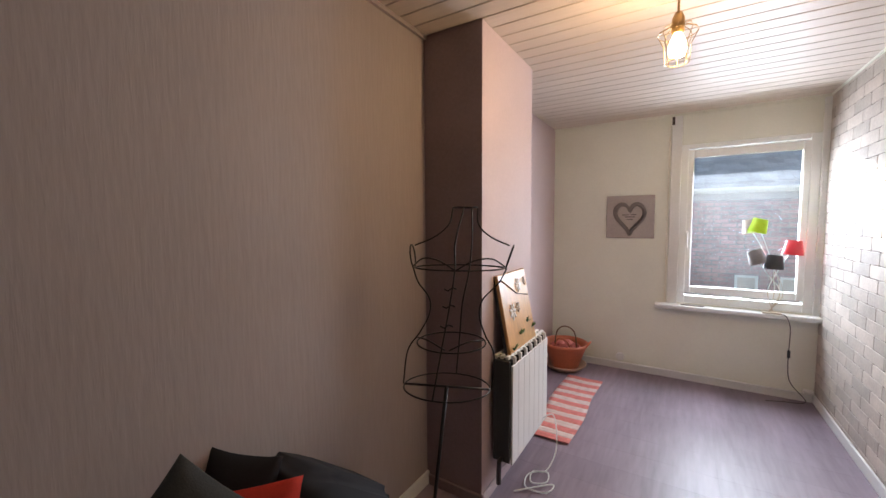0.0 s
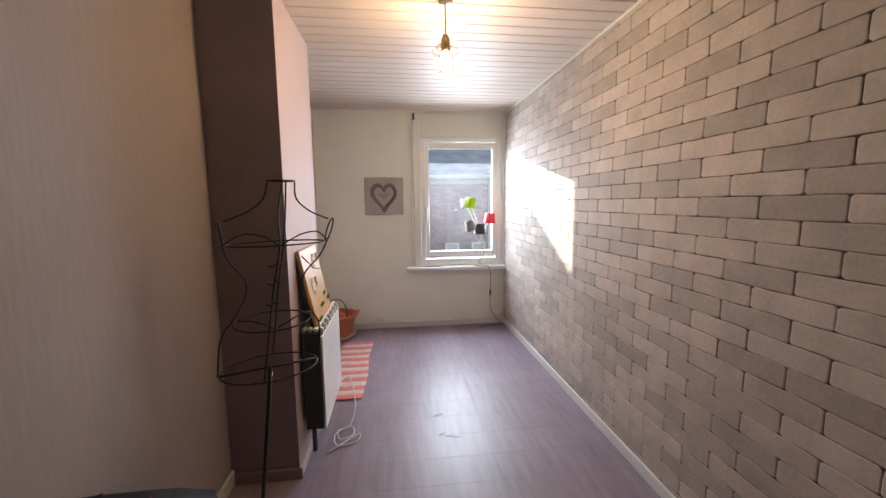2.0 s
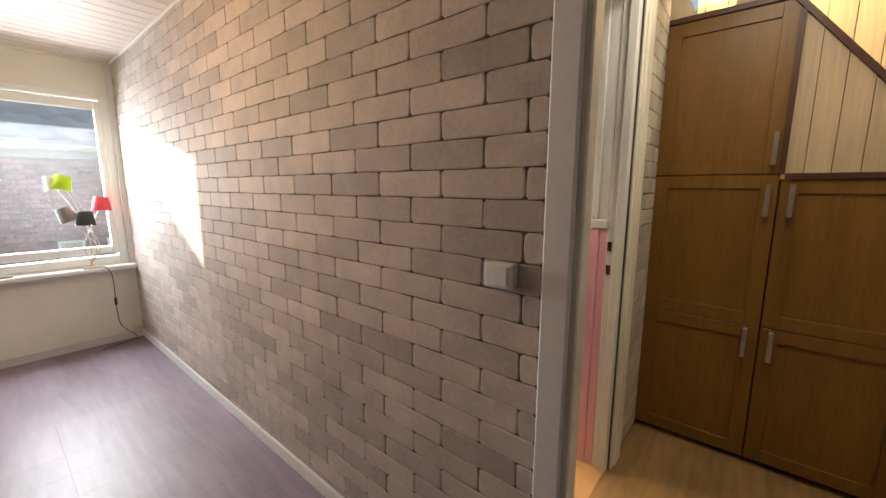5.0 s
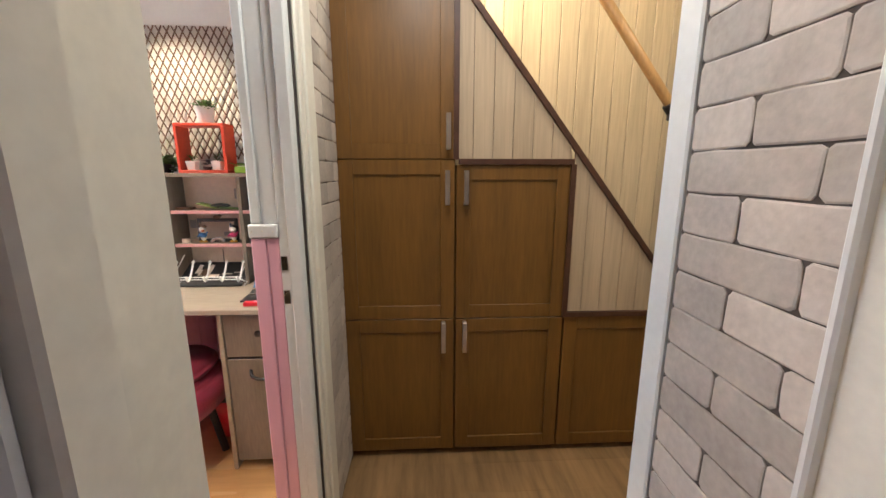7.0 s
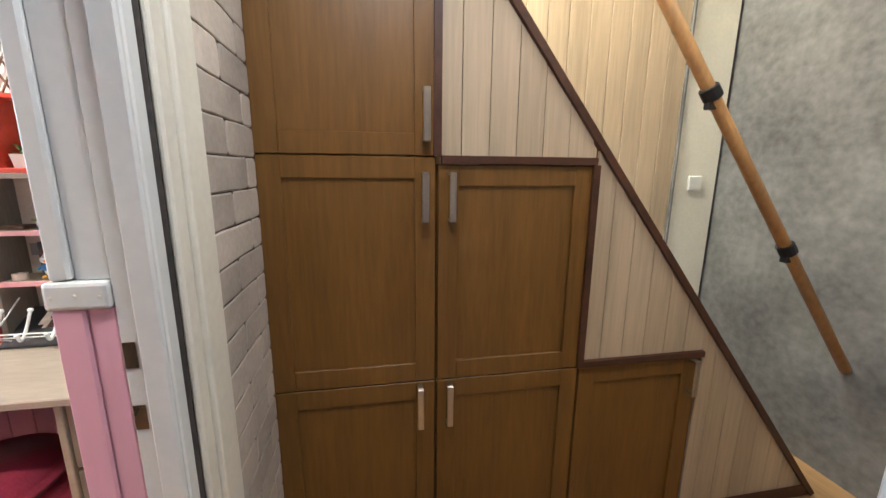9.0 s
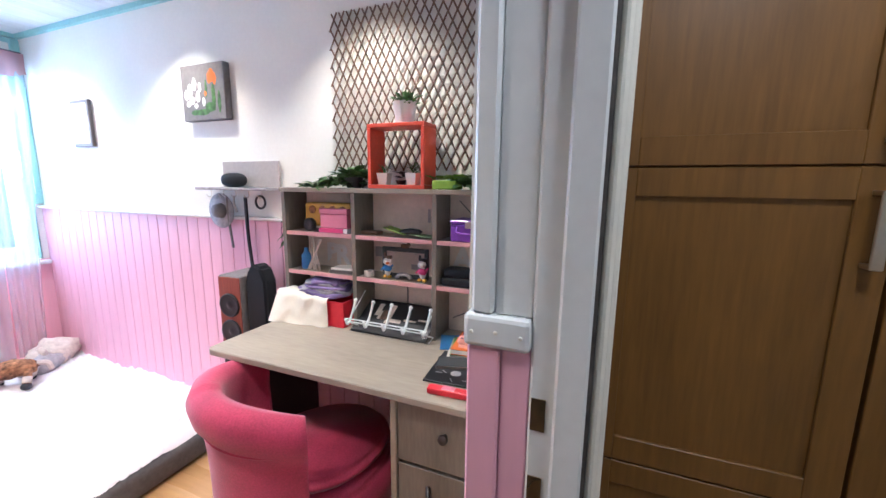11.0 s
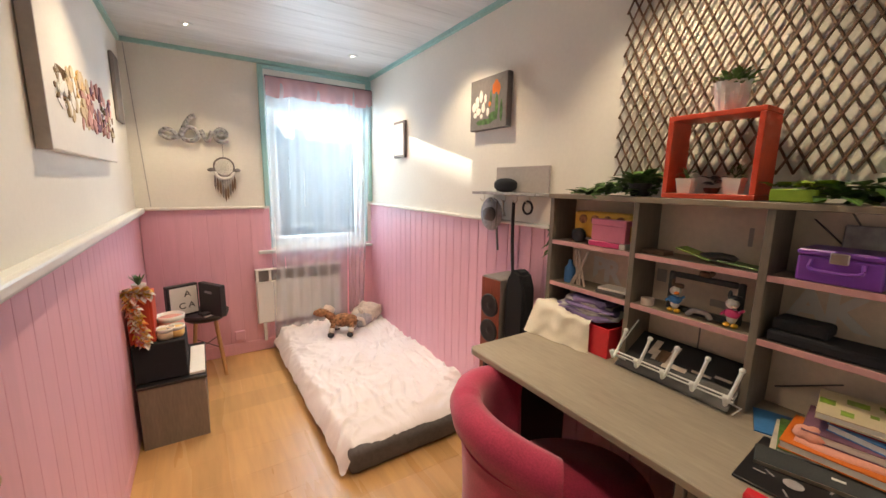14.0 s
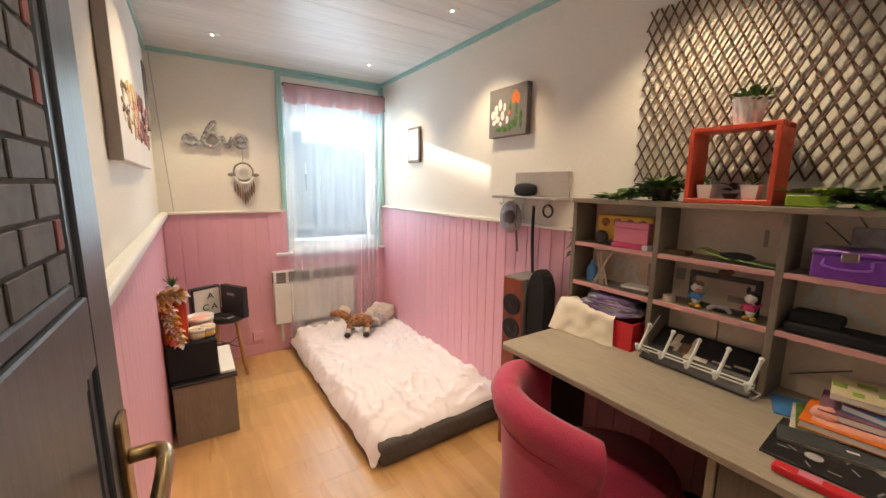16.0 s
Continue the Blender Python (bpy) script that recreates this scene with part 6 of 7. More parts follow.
wd = thing("wood_block", "small dark wooden block on the middle shelf", "block", (3.12, 1.285, 1.109))
part("block", box(-0.025, 0.025, -0.035, 0.035, 0, 0.012, 0.002), "willow", wd)
pf = thing("photo_frame", "grey photo frame with two small painted figures on the shelf", "photo frame", (3.12, 1.145, 0.951))
part("frame", frame_of(-0.095, 0.095, 0.0, 0.115, 0.016, -0.006, 0.006, 0.003), "greyfab", pf)
pf.children[0].data.transform(Matrix.Rotation(math.pi / 2, 4, "Z"))
for y, cols_f in ((0.075, ("paper", "blue", "yellow")), (-0.075, ("paper", "magenta", "yellow"))):
    f = thing("figurine", "small plain painted figure fixed before the grey photo frame", "figurine", (3.10, 1.135 + y * 0.95, 0.952))
    part("figure", merge(blob(0.010, 0.013, 0.022, 0, 0, 0.028, 2, 0.2, 1), blob(0.012, 0.015, 0.014, -0.003, 0.003, 0.062, 2, 0.3, 4)), "paper", f, smooth=True)
    part("coat", blob(0.0135, 0.018, 0.013, -0.002, 0, 0.036, 2, 0.4, 2), cols_f[1], f, "coloured coat", smooth=True)
    part("cap", merge(blob(0.011, 0.016, 0.008, 0.002, 0, 0.077, 2, 0.5, 3), blob(0.004, 0.006, 0.012, 0, 0.012, 0.085, 1)), ("willow", "black")[y < 0], f, "dark cap", smooth=True)
    part("muzzle", blob(0.010, 0.007, 0.005, -0.013, -0.006, 0.058, 2), "orange" if y > 0 else "creamfur", f, "small painted snout", smooth=True)
    bm = tube([(-0.004, 0.014, 0.042), (-0.014, 0.022, 0.030)], 0.0035, 6)
    part("arm", bm, cols_f[1], f, smooth=True)
    part("arm", tube([(-0.004, -0.014, 0.042), (-0.012, -0.026, 0.052)], 0.0035, 6), cols_f[1], f, smooth=True)
    part("shoe", blob(0.012, 0.008, 0.006, -0.006, 0.010, 0.006, 2), "yellow", f, "yellow shoe", smooth=True)
    part("shoe", blob(0.012, 0.008, 0.006, -0.008, -0.010, 0.006, 2), "yellow", f, "yellow shoe", smooth=True)
fc = thing("frame_ornament", "small dark ornament perched on the grey photo frame", "figurine", (3.118, 1.145, 1.064))
part("body", merge(blob(0.009, 0.018, 0.009, 0, 0, 0.008, 2, 0.4, 5), blob(0.008, 0.008, 0.008, -0.002, -0.016, 0.014, 2, 0.3, 6)), "willow", fc, smooth=True)
sp = thing("toy_snake", "grey and white striped curled toy on the shelf", "toy", (3.095, 1.14, 0.951))
part("arch", tube(curve([(0, 0.03, 0.004), (0, 0.015, 0.018), (0, -0.015, 0.02), (0, -0.03, 0.006)], 5), 0.007, 8), "greyfur", sp, smooth=True)
pu = thing("lunch_tin", "purple metal lunch tin with a clasp and handle on the shelf", "tin", (3.125, 0.885, 1.109))
part("box", box(-0.055, 0.06, -0.070, 0.065, 0.0, 0.058, 0.005, seg=2), "purple", pu)
part("lid", box(-0.057, 0.062, -0.072, 0.067, 0.059, 0.072, 0.004), "purple", pu)
part("clasp", box(-0.061, -0.057, -0.018, 0.012, 0.046, 0.069, 0.002), "nickel", pu, "silver clasp")
part("handle", tube(curve([(-0.057, 0.04, 0.05), (-0.068, 0.035, 0.03), (-0.068, -0.035, 0.03), (-0.057, -0.04, 0.05)], 4), 0.004, 6), "purple", pu)
gp = thing("grey_folder", "pale grey rounded folder standing behind the purple tin", "folder")
part("sheet", box(3.175, 3.183, 0.757, 0.905, 1.11, 1.232, 0.003), "greyfur", gp)
sp2 = thing("leaf_toy", "small brown pot with green leaves", "plant", (3.10, 0.74, 1.109))
part("pot", blob(0.02, 0.022, 0.022, 0, 0, 0.022, 2, 0.3, 2), "willow", sp2, smooth=True)
own = bmesh.new()
for k in range(9):
    leafy(own, (-0.01, -0.01, 0.03), (-0.6, math.cos(k * 0.7), math.sin(k * 0.7) * 0.6), 0.05, 0.022)
part("leaves", own, "leaf2", sp2)
bs = thing("black_case", "long black cases stacked on the lowest shelf", "case", (3.12, 0.88, 0.951), 0)
part("case", box(-0.045, 0.04, -0.10, 0.105, 0.0, 0.028, 0.008, seg=2), "blackfab", bs)
part("case", box(-0.035, 0.035, 0.0, 0.10, 0.0285, 0.058, 0.008, seg=2), "blackfab", bs)
tc = thing("clear_container", "clear plastic tub on the lower shelf", "container", (3.11, 0.73, 0.951))
part("tub", lathe([(0.03, 0), (0.04, 0.035), (0.037, 0.035), (0.028, 0.004), (0.001, 0.004)], 20), "jar", tc, smooth=True)

# cloth bundle on a red crate
rc = thing("red_crate", "red plastic crate on the desk under the shelf", "crate", (3.085, 1.50, 0.7505))
for a in ((-0.05, 0.11, -0.135, -0.13, 0.0, 0.10), (-0.05, 0.11, 0.13, 0.135, 0.0, 0.10), (-0.05, -0.045, -0.13, 0.13, 0.0, 0.10), (0.105, 0.11, -0.13, 0.13, 0.0, 0.10), (-0.045, 0.105, -0.13, 0.13, 0.0, 0.006)):
    part("side_panel" if a[5] > 0.05 else "base_panel", box(*a, 0.001), "red", rc)
lc = thing("lilac_clothes", "folded lilac and purple clothes on the red crate", "clothes", (3.115, 1.50, 0.858))
for k in range(5):
    own = blob(0.075 - 0.006 * k, 0.122 - 0.01 * k, 0.012, 0.005 * (k % 2), -0.01 * (k % 3), 0.010 + 0.010 * k, 3, 0.35, k + 2, power=0.6)
    part("fold", own, "lilac" if k % 2 == 0 else "greyfur", lc, "folded cloth layer", smooth=True)


def sheet_over(nx, ny, f):
    own = bmesh.new()
    g = [[own.verts.new(f(i / nx, j / ny)) for i in range(nx + 1)] for j in range(ny + 1)]
    for a, b in zip(g, g[1:]):
        for i in range(nx):
            own.faces.new((a[i], a[i + 1], b[i + 1], b[i]))
    return own


cl = thing("cream_cloth", "cream cotton bag draped over the front of the crate", "cloth", (0, 0, 0))


def drape_f(u, v):
    y = 1.672 - 0.235 * u - 0.015 * v * u
    t_ = v * 0.185
    x, z = (3.088 - t_, 0.872 + 0.006 * math.sin(u * 7)) if t_ < 0.058 else (3.026 - (t_ - 0.058) * (0.10 + 0.25 * (1 - u)), 0.866 - (t_ - 0.058) * 0.92)
    w = 0.007 * noise.noise(Vector((u * 6, v * 4, 2))) + 0.004 * math.sin(u * 17 + v * 3)
    return (x + w, y + w * 0.5 + 0.02 * v * (1 - u), max(z + w * 0.6 - 0.012 * u * (1 - v), 0.7525))


part("bag", sheet_over(26, 18, drape_f), "paper", cl, smooth=True)
cl.children[0].data.materials[0] = M["linen"]

# hook rack lying on a black printed board
bbp = thing("black_board", "thin black printed board tilted on the desk below the hook rack", "board", (0, 0, 0))
tilt = Matrix.Translation((3.028, 1.175, 0.7535)) @ Matrix.Rotation(-math.radians(30), 4, "Y")
part("board", moved(box(0.0, 0.165, -0.155, 0.155, -0.002, 0.002), tilt), "black", bbp)
own = bmesh.new()
for y, x, a, b in ((0.06, 0.09, 0.035, 0.02), (0.03, 0.10, 0.02, 0.045), (0.085, 0.115, 0.02, 0.03), (0.0, 0.07, 0.05, 0.008), (-0.06, 0.08, 0.05, 0.004), (-0.11, 0.09, 0.04, 0.004)):
    box(x - b, x + b, y - a / 2, y + a / 2, 0.0022, 0.0030, bm=own)
part("printed_shapes", moved(own, tilt), "creamfur", bbp, "pale printed shapes")
own = bmesh.new()
box(0.07, 0.115, 0.035, 0.065, 0.0031, 0.0037, bm=own)
part("printed_patch", moved(own, tilt), "willow", bbp, "brown printed patch")
hk = thing("hook_rack", "white wire coat rack with five curved hooks lying on the desk", "coat rack", (0, 0, 0))
for dx, dz in ((0, 0.0), (0.008, -0.014)):
    part("wire", tube([(3.020 + dx, 1.340, 0.800 + dz), (3.020 + dx, 1.010, 0.800 + dz)], 0.0023, 6), "white", hk)
for k in range(5):
    y = 1.325 - k * 0.0765
    part("hook", tube(curve([(3.042, y - 0.012, 0.866), (3.032, y - 0.006, 0.828), (3.018, y, 0.792), (3.004, y, 0.785), (2.997, y, 0.802)], 4), 0.0046, 8), "white", hk, smooth=True)
    part("tip", blob(0.0075, 0.0075, 0.0075, 3.043, y - 0.012, 0.868, 2), "white", hk, smooth=True)
    part("tip", blob(0.0068, 0.0068, 0.0068, 2.997, y, 0.804, 2), "white", hk, smooth=True)
for y in (1.330, 1.020):
    part("stay", tube([(3.020, y, 0.795), (3.12, y - 0.01, 0.885)], 0.0023, 6), "white", hk)
    part("stay", tube([(3.020, y, 0.786), (3.05, y - 0.02, 0.768), (3.03, y - 0.01, 0.753)], 0.0023, 6), "white", hk)

# books
rng = random.Random(21)
z = 0.7505
for n_, (m_, w, d, h, y, x, turn, lab) in enumerate((("blue", 0.12, 0.10, 0.003, 0.93, 3.08, 20, "thin blue booklet on the desk"),
                                                   ("creamfur", 0.15, 0.22, 0.007, 0.82, 3.05, 12, "patterned magazine on the desk"),
                                                   ("leaf", 0.15, 0.22, 0.010, 0.81, 3.045, 14, "green picture book on the desk"),
                                                   ("orange", 0.15, 0.23, 0.018, 0.79, 3.035, 5, "orange hardback book in the stack"),
                                                   ("paper", 0.14, 0.19, 0.008, 0.78, 3.07, 9, "white paperback book in the stack"),
                                                   ("printpurple", 0.14, 0.20, 0.018, 0.785, 3.065, 8, "purple paperback book in the stack"),
                                                   ("blue", 0.13, 0.16, 0.016, 0.755, 3.07, -10, "blue paperback book in the stack"),
                                                   ("redfab", 0.13, 0.16, 0.010, 0.765, 3.09, 3, "dark red book in the stack"),
                                                   ("waxcream", 0.14, 0.20, 0.014, 0.775, 3.085, 10, "cream and yellow illustrated book on top of the stack"))):
    b = thing("book", lab, "book", (x, y, z if n_ else 0.7505), turn)
    part("cover", box(-w / 2, w / 2, -d / 2, d / 2, 0, 0.0015), m_, b)
    part("page_block", box(-w / 2 + 0.003, w / 2, -d / 2 + 0.002, d / 2 - 0.002, 0.0016, h - 0.0016), "paper", b, "cream page block")
    part("cover", box(-w / 2, w / 2, -d / 2, d / 2, h - 0.0015, h), m_, b)
    if n_ in (1, 2, 8):
        own = bmesh.new()
        for k in range(9):
            px, py = rng.uniform(-w / 2 + 0.012, w / 2 - 0.02), rng.uniform(-d / 2 + 0.015, d / 2 - 0.025)
            box(px, px + rng.uniform(0.01, 0.03), py, py + rng.uniform(0.01, 0.035), h + 0.0002 + 0.0001 * k, h + 0.0004 + 0.0001 * k, bm=own)
        part("printed_shapes", own, "leaf2" if n_ == 8 else "willow", b, "printed picture shapes")
    if n_:
        z += h + 0.0006
bx = thing("exercise_book", "black cover book with silver printed shapes lying open on the desk", "book", (2.903, 0.808, 0.7505), 4)
part("cover", box(-0.10, 0.10, -0.15, 0.12, 0, 0.006, 0.001), "black", bx)
own = bmesh.new()
for k in range(26):
    px, py = rng.uniform(-0.09, 0.08), rng.uniform(-0.14, 0.10)
    merge(own, moved(box(-0.010, 0.010, -0.0018, 0.0018, 0, 0.0004), Matrix.Translation((px, py, 0.0062)) @ Matrix.Rotation(rng.uniform(0, 3.1), 4, "Z")))
for px, py in ((-0.04, 0.04), (0.01, -0.06), (-0.05, -0.09), (0.05, 0.06)):
    merge(own, moved(lathe([(0.001, 0), (0.016, 0), (0.016, 0.0005), (0.001, 0.0005)], 9), Matrix.Translation((px, py, 0.0062))))
part("printed_shapes", own, "greyfur", bx, "silver printed shapes")
tbl = thing("tablet", "thin grey glass tablet resting on the black book", "tablet", (2.93, 0.825, 0.7575), 16)
part("body", box(-0.035, 0.035, -0.10, 0.10, 0, 0.006, 0.002), "greyfab", tbl)
part("label", box(-0.004, 0.004, -0.035, -0.015, 0.0061, 0.0065), "paper", tbl, "small white label")
part("edge", box(-0.037, -0.0352, -0.10, 0.10, 0, 0.007), "nickel", tbl)
rp = thing("red_case", "long red plastic case along the desk edge", "case", (2.757, 0.80, 0.7505), 3)
part("case", box(-0.014, 0.014, -0.115, 0.085, 0, 0.018, 0.005, seg=2), "red", rp)
part("label", box(-0.010, 0.010, 0.01, 0.045, 0.0182, 0.0188), "pinkplain", rp, "pale pink label")
pfm = thing("plush_pen", "long fluffy pink plush with a round head on the desk", "soft toy", (0, 0, 0))
part("body", tube(curve([(2.985, 0.880, 0.779), (2.985, 0.83, 0.780), (3.0, 0.76, 0.781), (3.015, 0.69, 0.784)], 6), 0.0155, 10), "skin", pfm, smooth=True)
part("head", blob(0.022, 0.028, 0.018, 3.0, 0.862, 0.800, 3, 0.25, 2), "skin", pfm, smooth=True)

# waste bin under the desk
bn = thing("waste_bin", "red and black round waste bin under the desk", "bin", (3.04, 1.12, 0))
part("bucket", lathe([(0.085, 0), (0.105, 0.24), (0.10, 0.24), (0.08, 0.01), (0.001, 0.01)], 28), "red", bn, smooth=True)
part("bag", lathe([(0.109, 0.20), (0.112, 0.275), (0.10, 0.30), (0.09, 0.26), (0.05, 0.22), (0.001, 0.21)], 28), "mattgrey", bn, "dark bin bag", smooth=True)


# raspberry velvet tub chair
def chair():
    c = thing("velvet_chair", "raspberry velvet tub chair with a rolled curved back at the desk", "chair", (2.76, 1.325, 0), -24)
    N = 40

    def shell(a, h):
        """Outer radius of the back at an angle and height."""
        return 0.243 + 0.02 * h / 0.75

    own = bmesh.new()
    prof = []
    for k in range(N + 1):
        a = math.radians(99 + 152 * k / N)
        end = abs(2 * k / N - 1)
        top = 0.745 - 0.050 * end ** 2.5 + 0.005 * (k < N / 2)
        ring = []
        for r_, h_ in ((0.0, 0.22), (0.012, 0.24), (0.012, 0.45), (0.016, 0.56), (0.022, top - 0.12), (0.044, top - 0.085), (0.052, top - 0.045), (0.038, top - 0.012), (0.006, top), (-0.026, top - 0.012), (-0.038, top - 0.045), (-0.032, top - 0.09), (-0.036, 0.58), (-0.045, 0.46), (-0.045, 0.24)):
            rr = 0.240 + r_
            ring.append(own.verts.new((rr * math.cos(a) * 1.04, rr * math.sin(a) * 0.92, h_)))
        prof.append(ring)
    for a, b in zip(prof, prof[1:]):
        for i in range(len(a)):
            j = (i + 1) % len(a)
            own.faces.new((a[i], b[i], b[j], a[j]))
    for e, s in ((prof[0], 1), (prof[-1], -1)):
        try:
            own.faces.new(e if s > 0 else e[::-1])
        except ValueError:
            pass
    bmesh.ops.recalc_face_normals(own, faces=own.faces)
    part("backrest", own, "velvet", c, smooth=True)
    own = bmesh.new()
    pts = [(0.232 * math.cos(a) * (1.0 if math.cos(a) < 0 else 1.25) + 0.03, 0.238 * math.sin(a)) for a in [i * math.pi / 18 for i in range(36)]]
    own.free()
    own = prism(pts, 0.24, 0.405, "z")
    bmesh.ops.bevel(own, geom=[e for e in own.edges if abs(e.verts[0].co.z - e.verts[1].co.z) < 1e-4], offset=0.03, segments=3, affect="EDGES")
    part("seat", own, "velvet", c, smooth=True)
    own = prism([(x * 0.86 + 0.02, y * 0.84) for x, y in pts], 0.406, 0.462, "z")
    bmesh.ops.bevel(own, geom=[e for e in own.edges if abs(e.verts[0].co.z - e.verts[1].co.z) < 1e-4], offset=0.022, segments=3, affect="EDGES")
    part("seat_cushion", own, "velvet", c, smooth=True)
    part("piping", tube([(0.262 * math.cos(a) * 1.04, 0.262 * math.sin(a) * 0.92, 0.628 - 0.03 * abs(math.degrees(a) - 175) / 80) for a in [math.radians(102 + 146 * i / 30) for i in range(31)]], 0.004, 6), "velvet", c)
    for x, y in ((-0.14, -0.14), (-0.14, 0.14), (0.16, -0.14), (0.16, 0.14)):
        part("leg", tube([(x, y, 0.25), (x * 1.2, y * 1.2, 0.0)], 0.016, 10), "black", c, "tapered black leg")
    return c


chair()

# pink room's door
dl = thing("door_1", "open slate blue door with a graffiti brick panel and brass lever", "door", (1.668, 0.65, 0), kind="structure")
dl.matrix_basis = pose(1.660, 0.652, 0, 0, 0, -1.6)
W = 0.655
part("core", box(-0.034, -0.006, 0.0, W, 0.01, 2.02), "doorblue", dl)
for n_, a in (("stile", (0.0, 0.095, 0.01, 2.02)), ("stile", (W - 0.095, W, 0.01, 2.02)), ("rail", (0.0955, W - 0.0955, 0.01, 0.17)), ("rail", (0.0955, W - 0.0955, 1.12, 1.20)), ("rail", (0.0955, W - 0.0955, 1.92, 2.02))):
    part(n_, box(-0.0058, 0.006, a[0], a[1], a[2], a[3], 0.002), "doorblue", dl)
for z0, z1 in ((0.17, 1.12), (1.20, 1.92)):
    own = bmesh.new()
    for a in ((0.0955, 0.115, z0, z1), (W - 0.115, W - 0.0955, z0, z1), (0.115, W - 0.115, z0, z0 + 0.02), (0.115, W - 0.115, z1 - 0.02, z1)):
        box(-0.0058, 0.001, *a, 0.003, own)
    part("moulding", own, "doorblue", dl)
part("infill_panel", box(-0.0058, -0.001, 0.1155, W - 0.1155, 0.1905, 1.0995), "doorblue", dl)
pn = part("graffiti_panel", box(-0.0058, -0.002, 0.1155, W - 0.1155, 1.2205, 1.8995), "joint", dl, "grey brick pattern panel with red graffiti")
rng = random.Random(3)
z = 1.222
r_i = 0
while z < 1.885:
    y = 0.117 - (0.0 if r_i % 2 else 0.04)
    while y < W - 0.12:
        a, b = max(y, 0.117), min(y + 0.076, W - 0.117)
        if b - a > 0.01:
            red = noise.noise(Vector((y * 5, z * 5, 4))) > 0.32
            part("brick", box(-0.0019, 0.0005, a, b - 0.004, z, z + 0.030, 0.001), "shelfdark" if red else "bricksoot", pn)
        y += 0.08
    z += 0.034
    r_i += 1
ps = part("handle_plate", box(0.0062, 0.013, W - 0.065, W - 0.025, 0.80, 1.03, 0.006, seg=2), "brass", dl, "antique brass plate")
part("lever", tube(curve([(0.012, W - 0.045, 0.97), (0.040, W - 0.045, 0.97), (0.052, W - 0.06, 0.972), (0.054, W - 0.10, 0.970), (0.050, W - 0.155, 0.958)], 6), 0.010, 10), "brass", ps, smooth=True)
part("keyhole", box(0.0128, 0.0136, W - 0.049, W - 0.041, 0.855, 0.88), "black", ps)
for z in (0.3, 1.7):
    part("hinge", tube([(0.004, -0.004, z), (0.004, -0.004, z + 0.09)], 0.006, 8), "brass", dl)

# ---- outside ----
structure("ground", box(-400, 400, 4.5, 400, -3.2, -3.0), mat("asphalt_street", (0.055, 0.055, 0.058), 0.85, var=0.2, scale=0.6, fine=30, bump=0.2), "grey street below the windows", "ground")
M["extbrick"] = mat("dull_red_brick", (0.44, 0.20, 0.18), 0.85, var=0.25, scale=2, fine=20, bump=0.3, rand=0.25)
M["slate"] = mat("grey_roof_slate", (0.42, 0.44, 0.50), 0.6, var=0.15, scale=3, bump=0.2, rand=0.2)
M["render"] = mat("cream_facade_render", (0.62, 0.58, 0.50), 0.8, var=0.08, scale=1, bump=0.1)
M["extdark"] = mat("dark_window_glass", (0.04, 0.05, 0.06), 0.1, var=0.1, bump=0)
M["mortar"] = mat("grey_mortar", (0.22, 0.19, 0.17), 0.9, var=0.1)
hs = thing("brick_house", "red brick house with grey slate roof and gutter across the yard", "house", kind="structure")
HX0, HX1, HY = -0.55, 3.45, 8.6
part("wall", box(HX0, HX1, HY, HY + 5, -3.0, 1.83), "mortar", hs)
wl = hs.children[0]
own = bmesh.new()
z, r_i = 0.15, 0
while z < 1.70:
    x = HX0 + (0.11 if r_i % 2 else 0)
    while x < 3.2:
        box(x, x + 0.21, HY - 0.012, HY - 0.001, z, z + 0.06, bm=own)
        x += 0.225
    z += 0.073
    r_i += 1
tagged(part("brickwork", own, "extbrick", wl), kind="stuff")
part("fascia", box(HX0, HX1, HY - 0.10, HY - 0.013, 1.70, 1.83, 0.01), "canvas", hs, "pale timber fascia")
part("gutter", tube([(HX0, HY - 0.16, 1.87), (HX1, HY - 0.16, 1.87)], 0.06, 10), "greywhite", hs, "pale grey gutter")
own = prism([(HY - 0.2, 1.90), (HY - 0.2, 1.97), (HY + 2.4, 3.05), (HY + 5, 1.97), (HY + 5, 1.90)], HX0, HX1, "x")
rf = part("roof", own, "slate", hs, "grey slate roof")
own = bmesh.new()
for r_i in range(12):
    for k in range(19):
        x = HX0 + k * 0.2 + (0.1 if r_i % 2 else 0)
        y = HY - 0.2 + r_i * 0.21
        z = 1.98 + (y - HY + 0.2) * 0.415
        q = [own.verts.new(p) for p in ((x, y, z + 0.012), (x + 0.19, y, z + 0.012), (x + 0.19, y + 0.24, z + 0.012 + 0.1), (x, y + 0.24, z + 0.112))]
        own.faces.new(q)
geo = bmesh.ops.extrude_face_region(own, geom=own.faces[:])
for v in [v for v in geo["geom"] if isinstance(v, bmesh.types.BMVert)]:
    v.co.z += 0.012
bmesh.ops.recalc_face_normals(own, faces=own.faces)
tagged(part("slates", own, "slate", rf), kind="stuff")
part("downpipe", tube([(2.35, HY - 0.12, -3), (2.35, HY - 0.12, 1.80)], 0.045, 10), "greywhite", hs, "pale grey downpipe")
# pale opaque panes stand in for two lit windows
for x in (1.35, 1.95):
    w_ = part("window", box(x, x + 0.32, HY - 0.02, HY - 0.0125, 0.10, 0.42), "paper", hs, "small window, its light put into the pale colour")
    part("pane", box(x + 0.04, x + 0.28, HY - 0.024, HY - 0.0202, 0.14, 0.38), "creamfur", w_)
# out of view: added so that its slope trims the bedroom's sun patch
gb = thing("gable_wall", "unseen neighbouring gable whose sloping top cuts the sun patch", "wall", kind="structure")
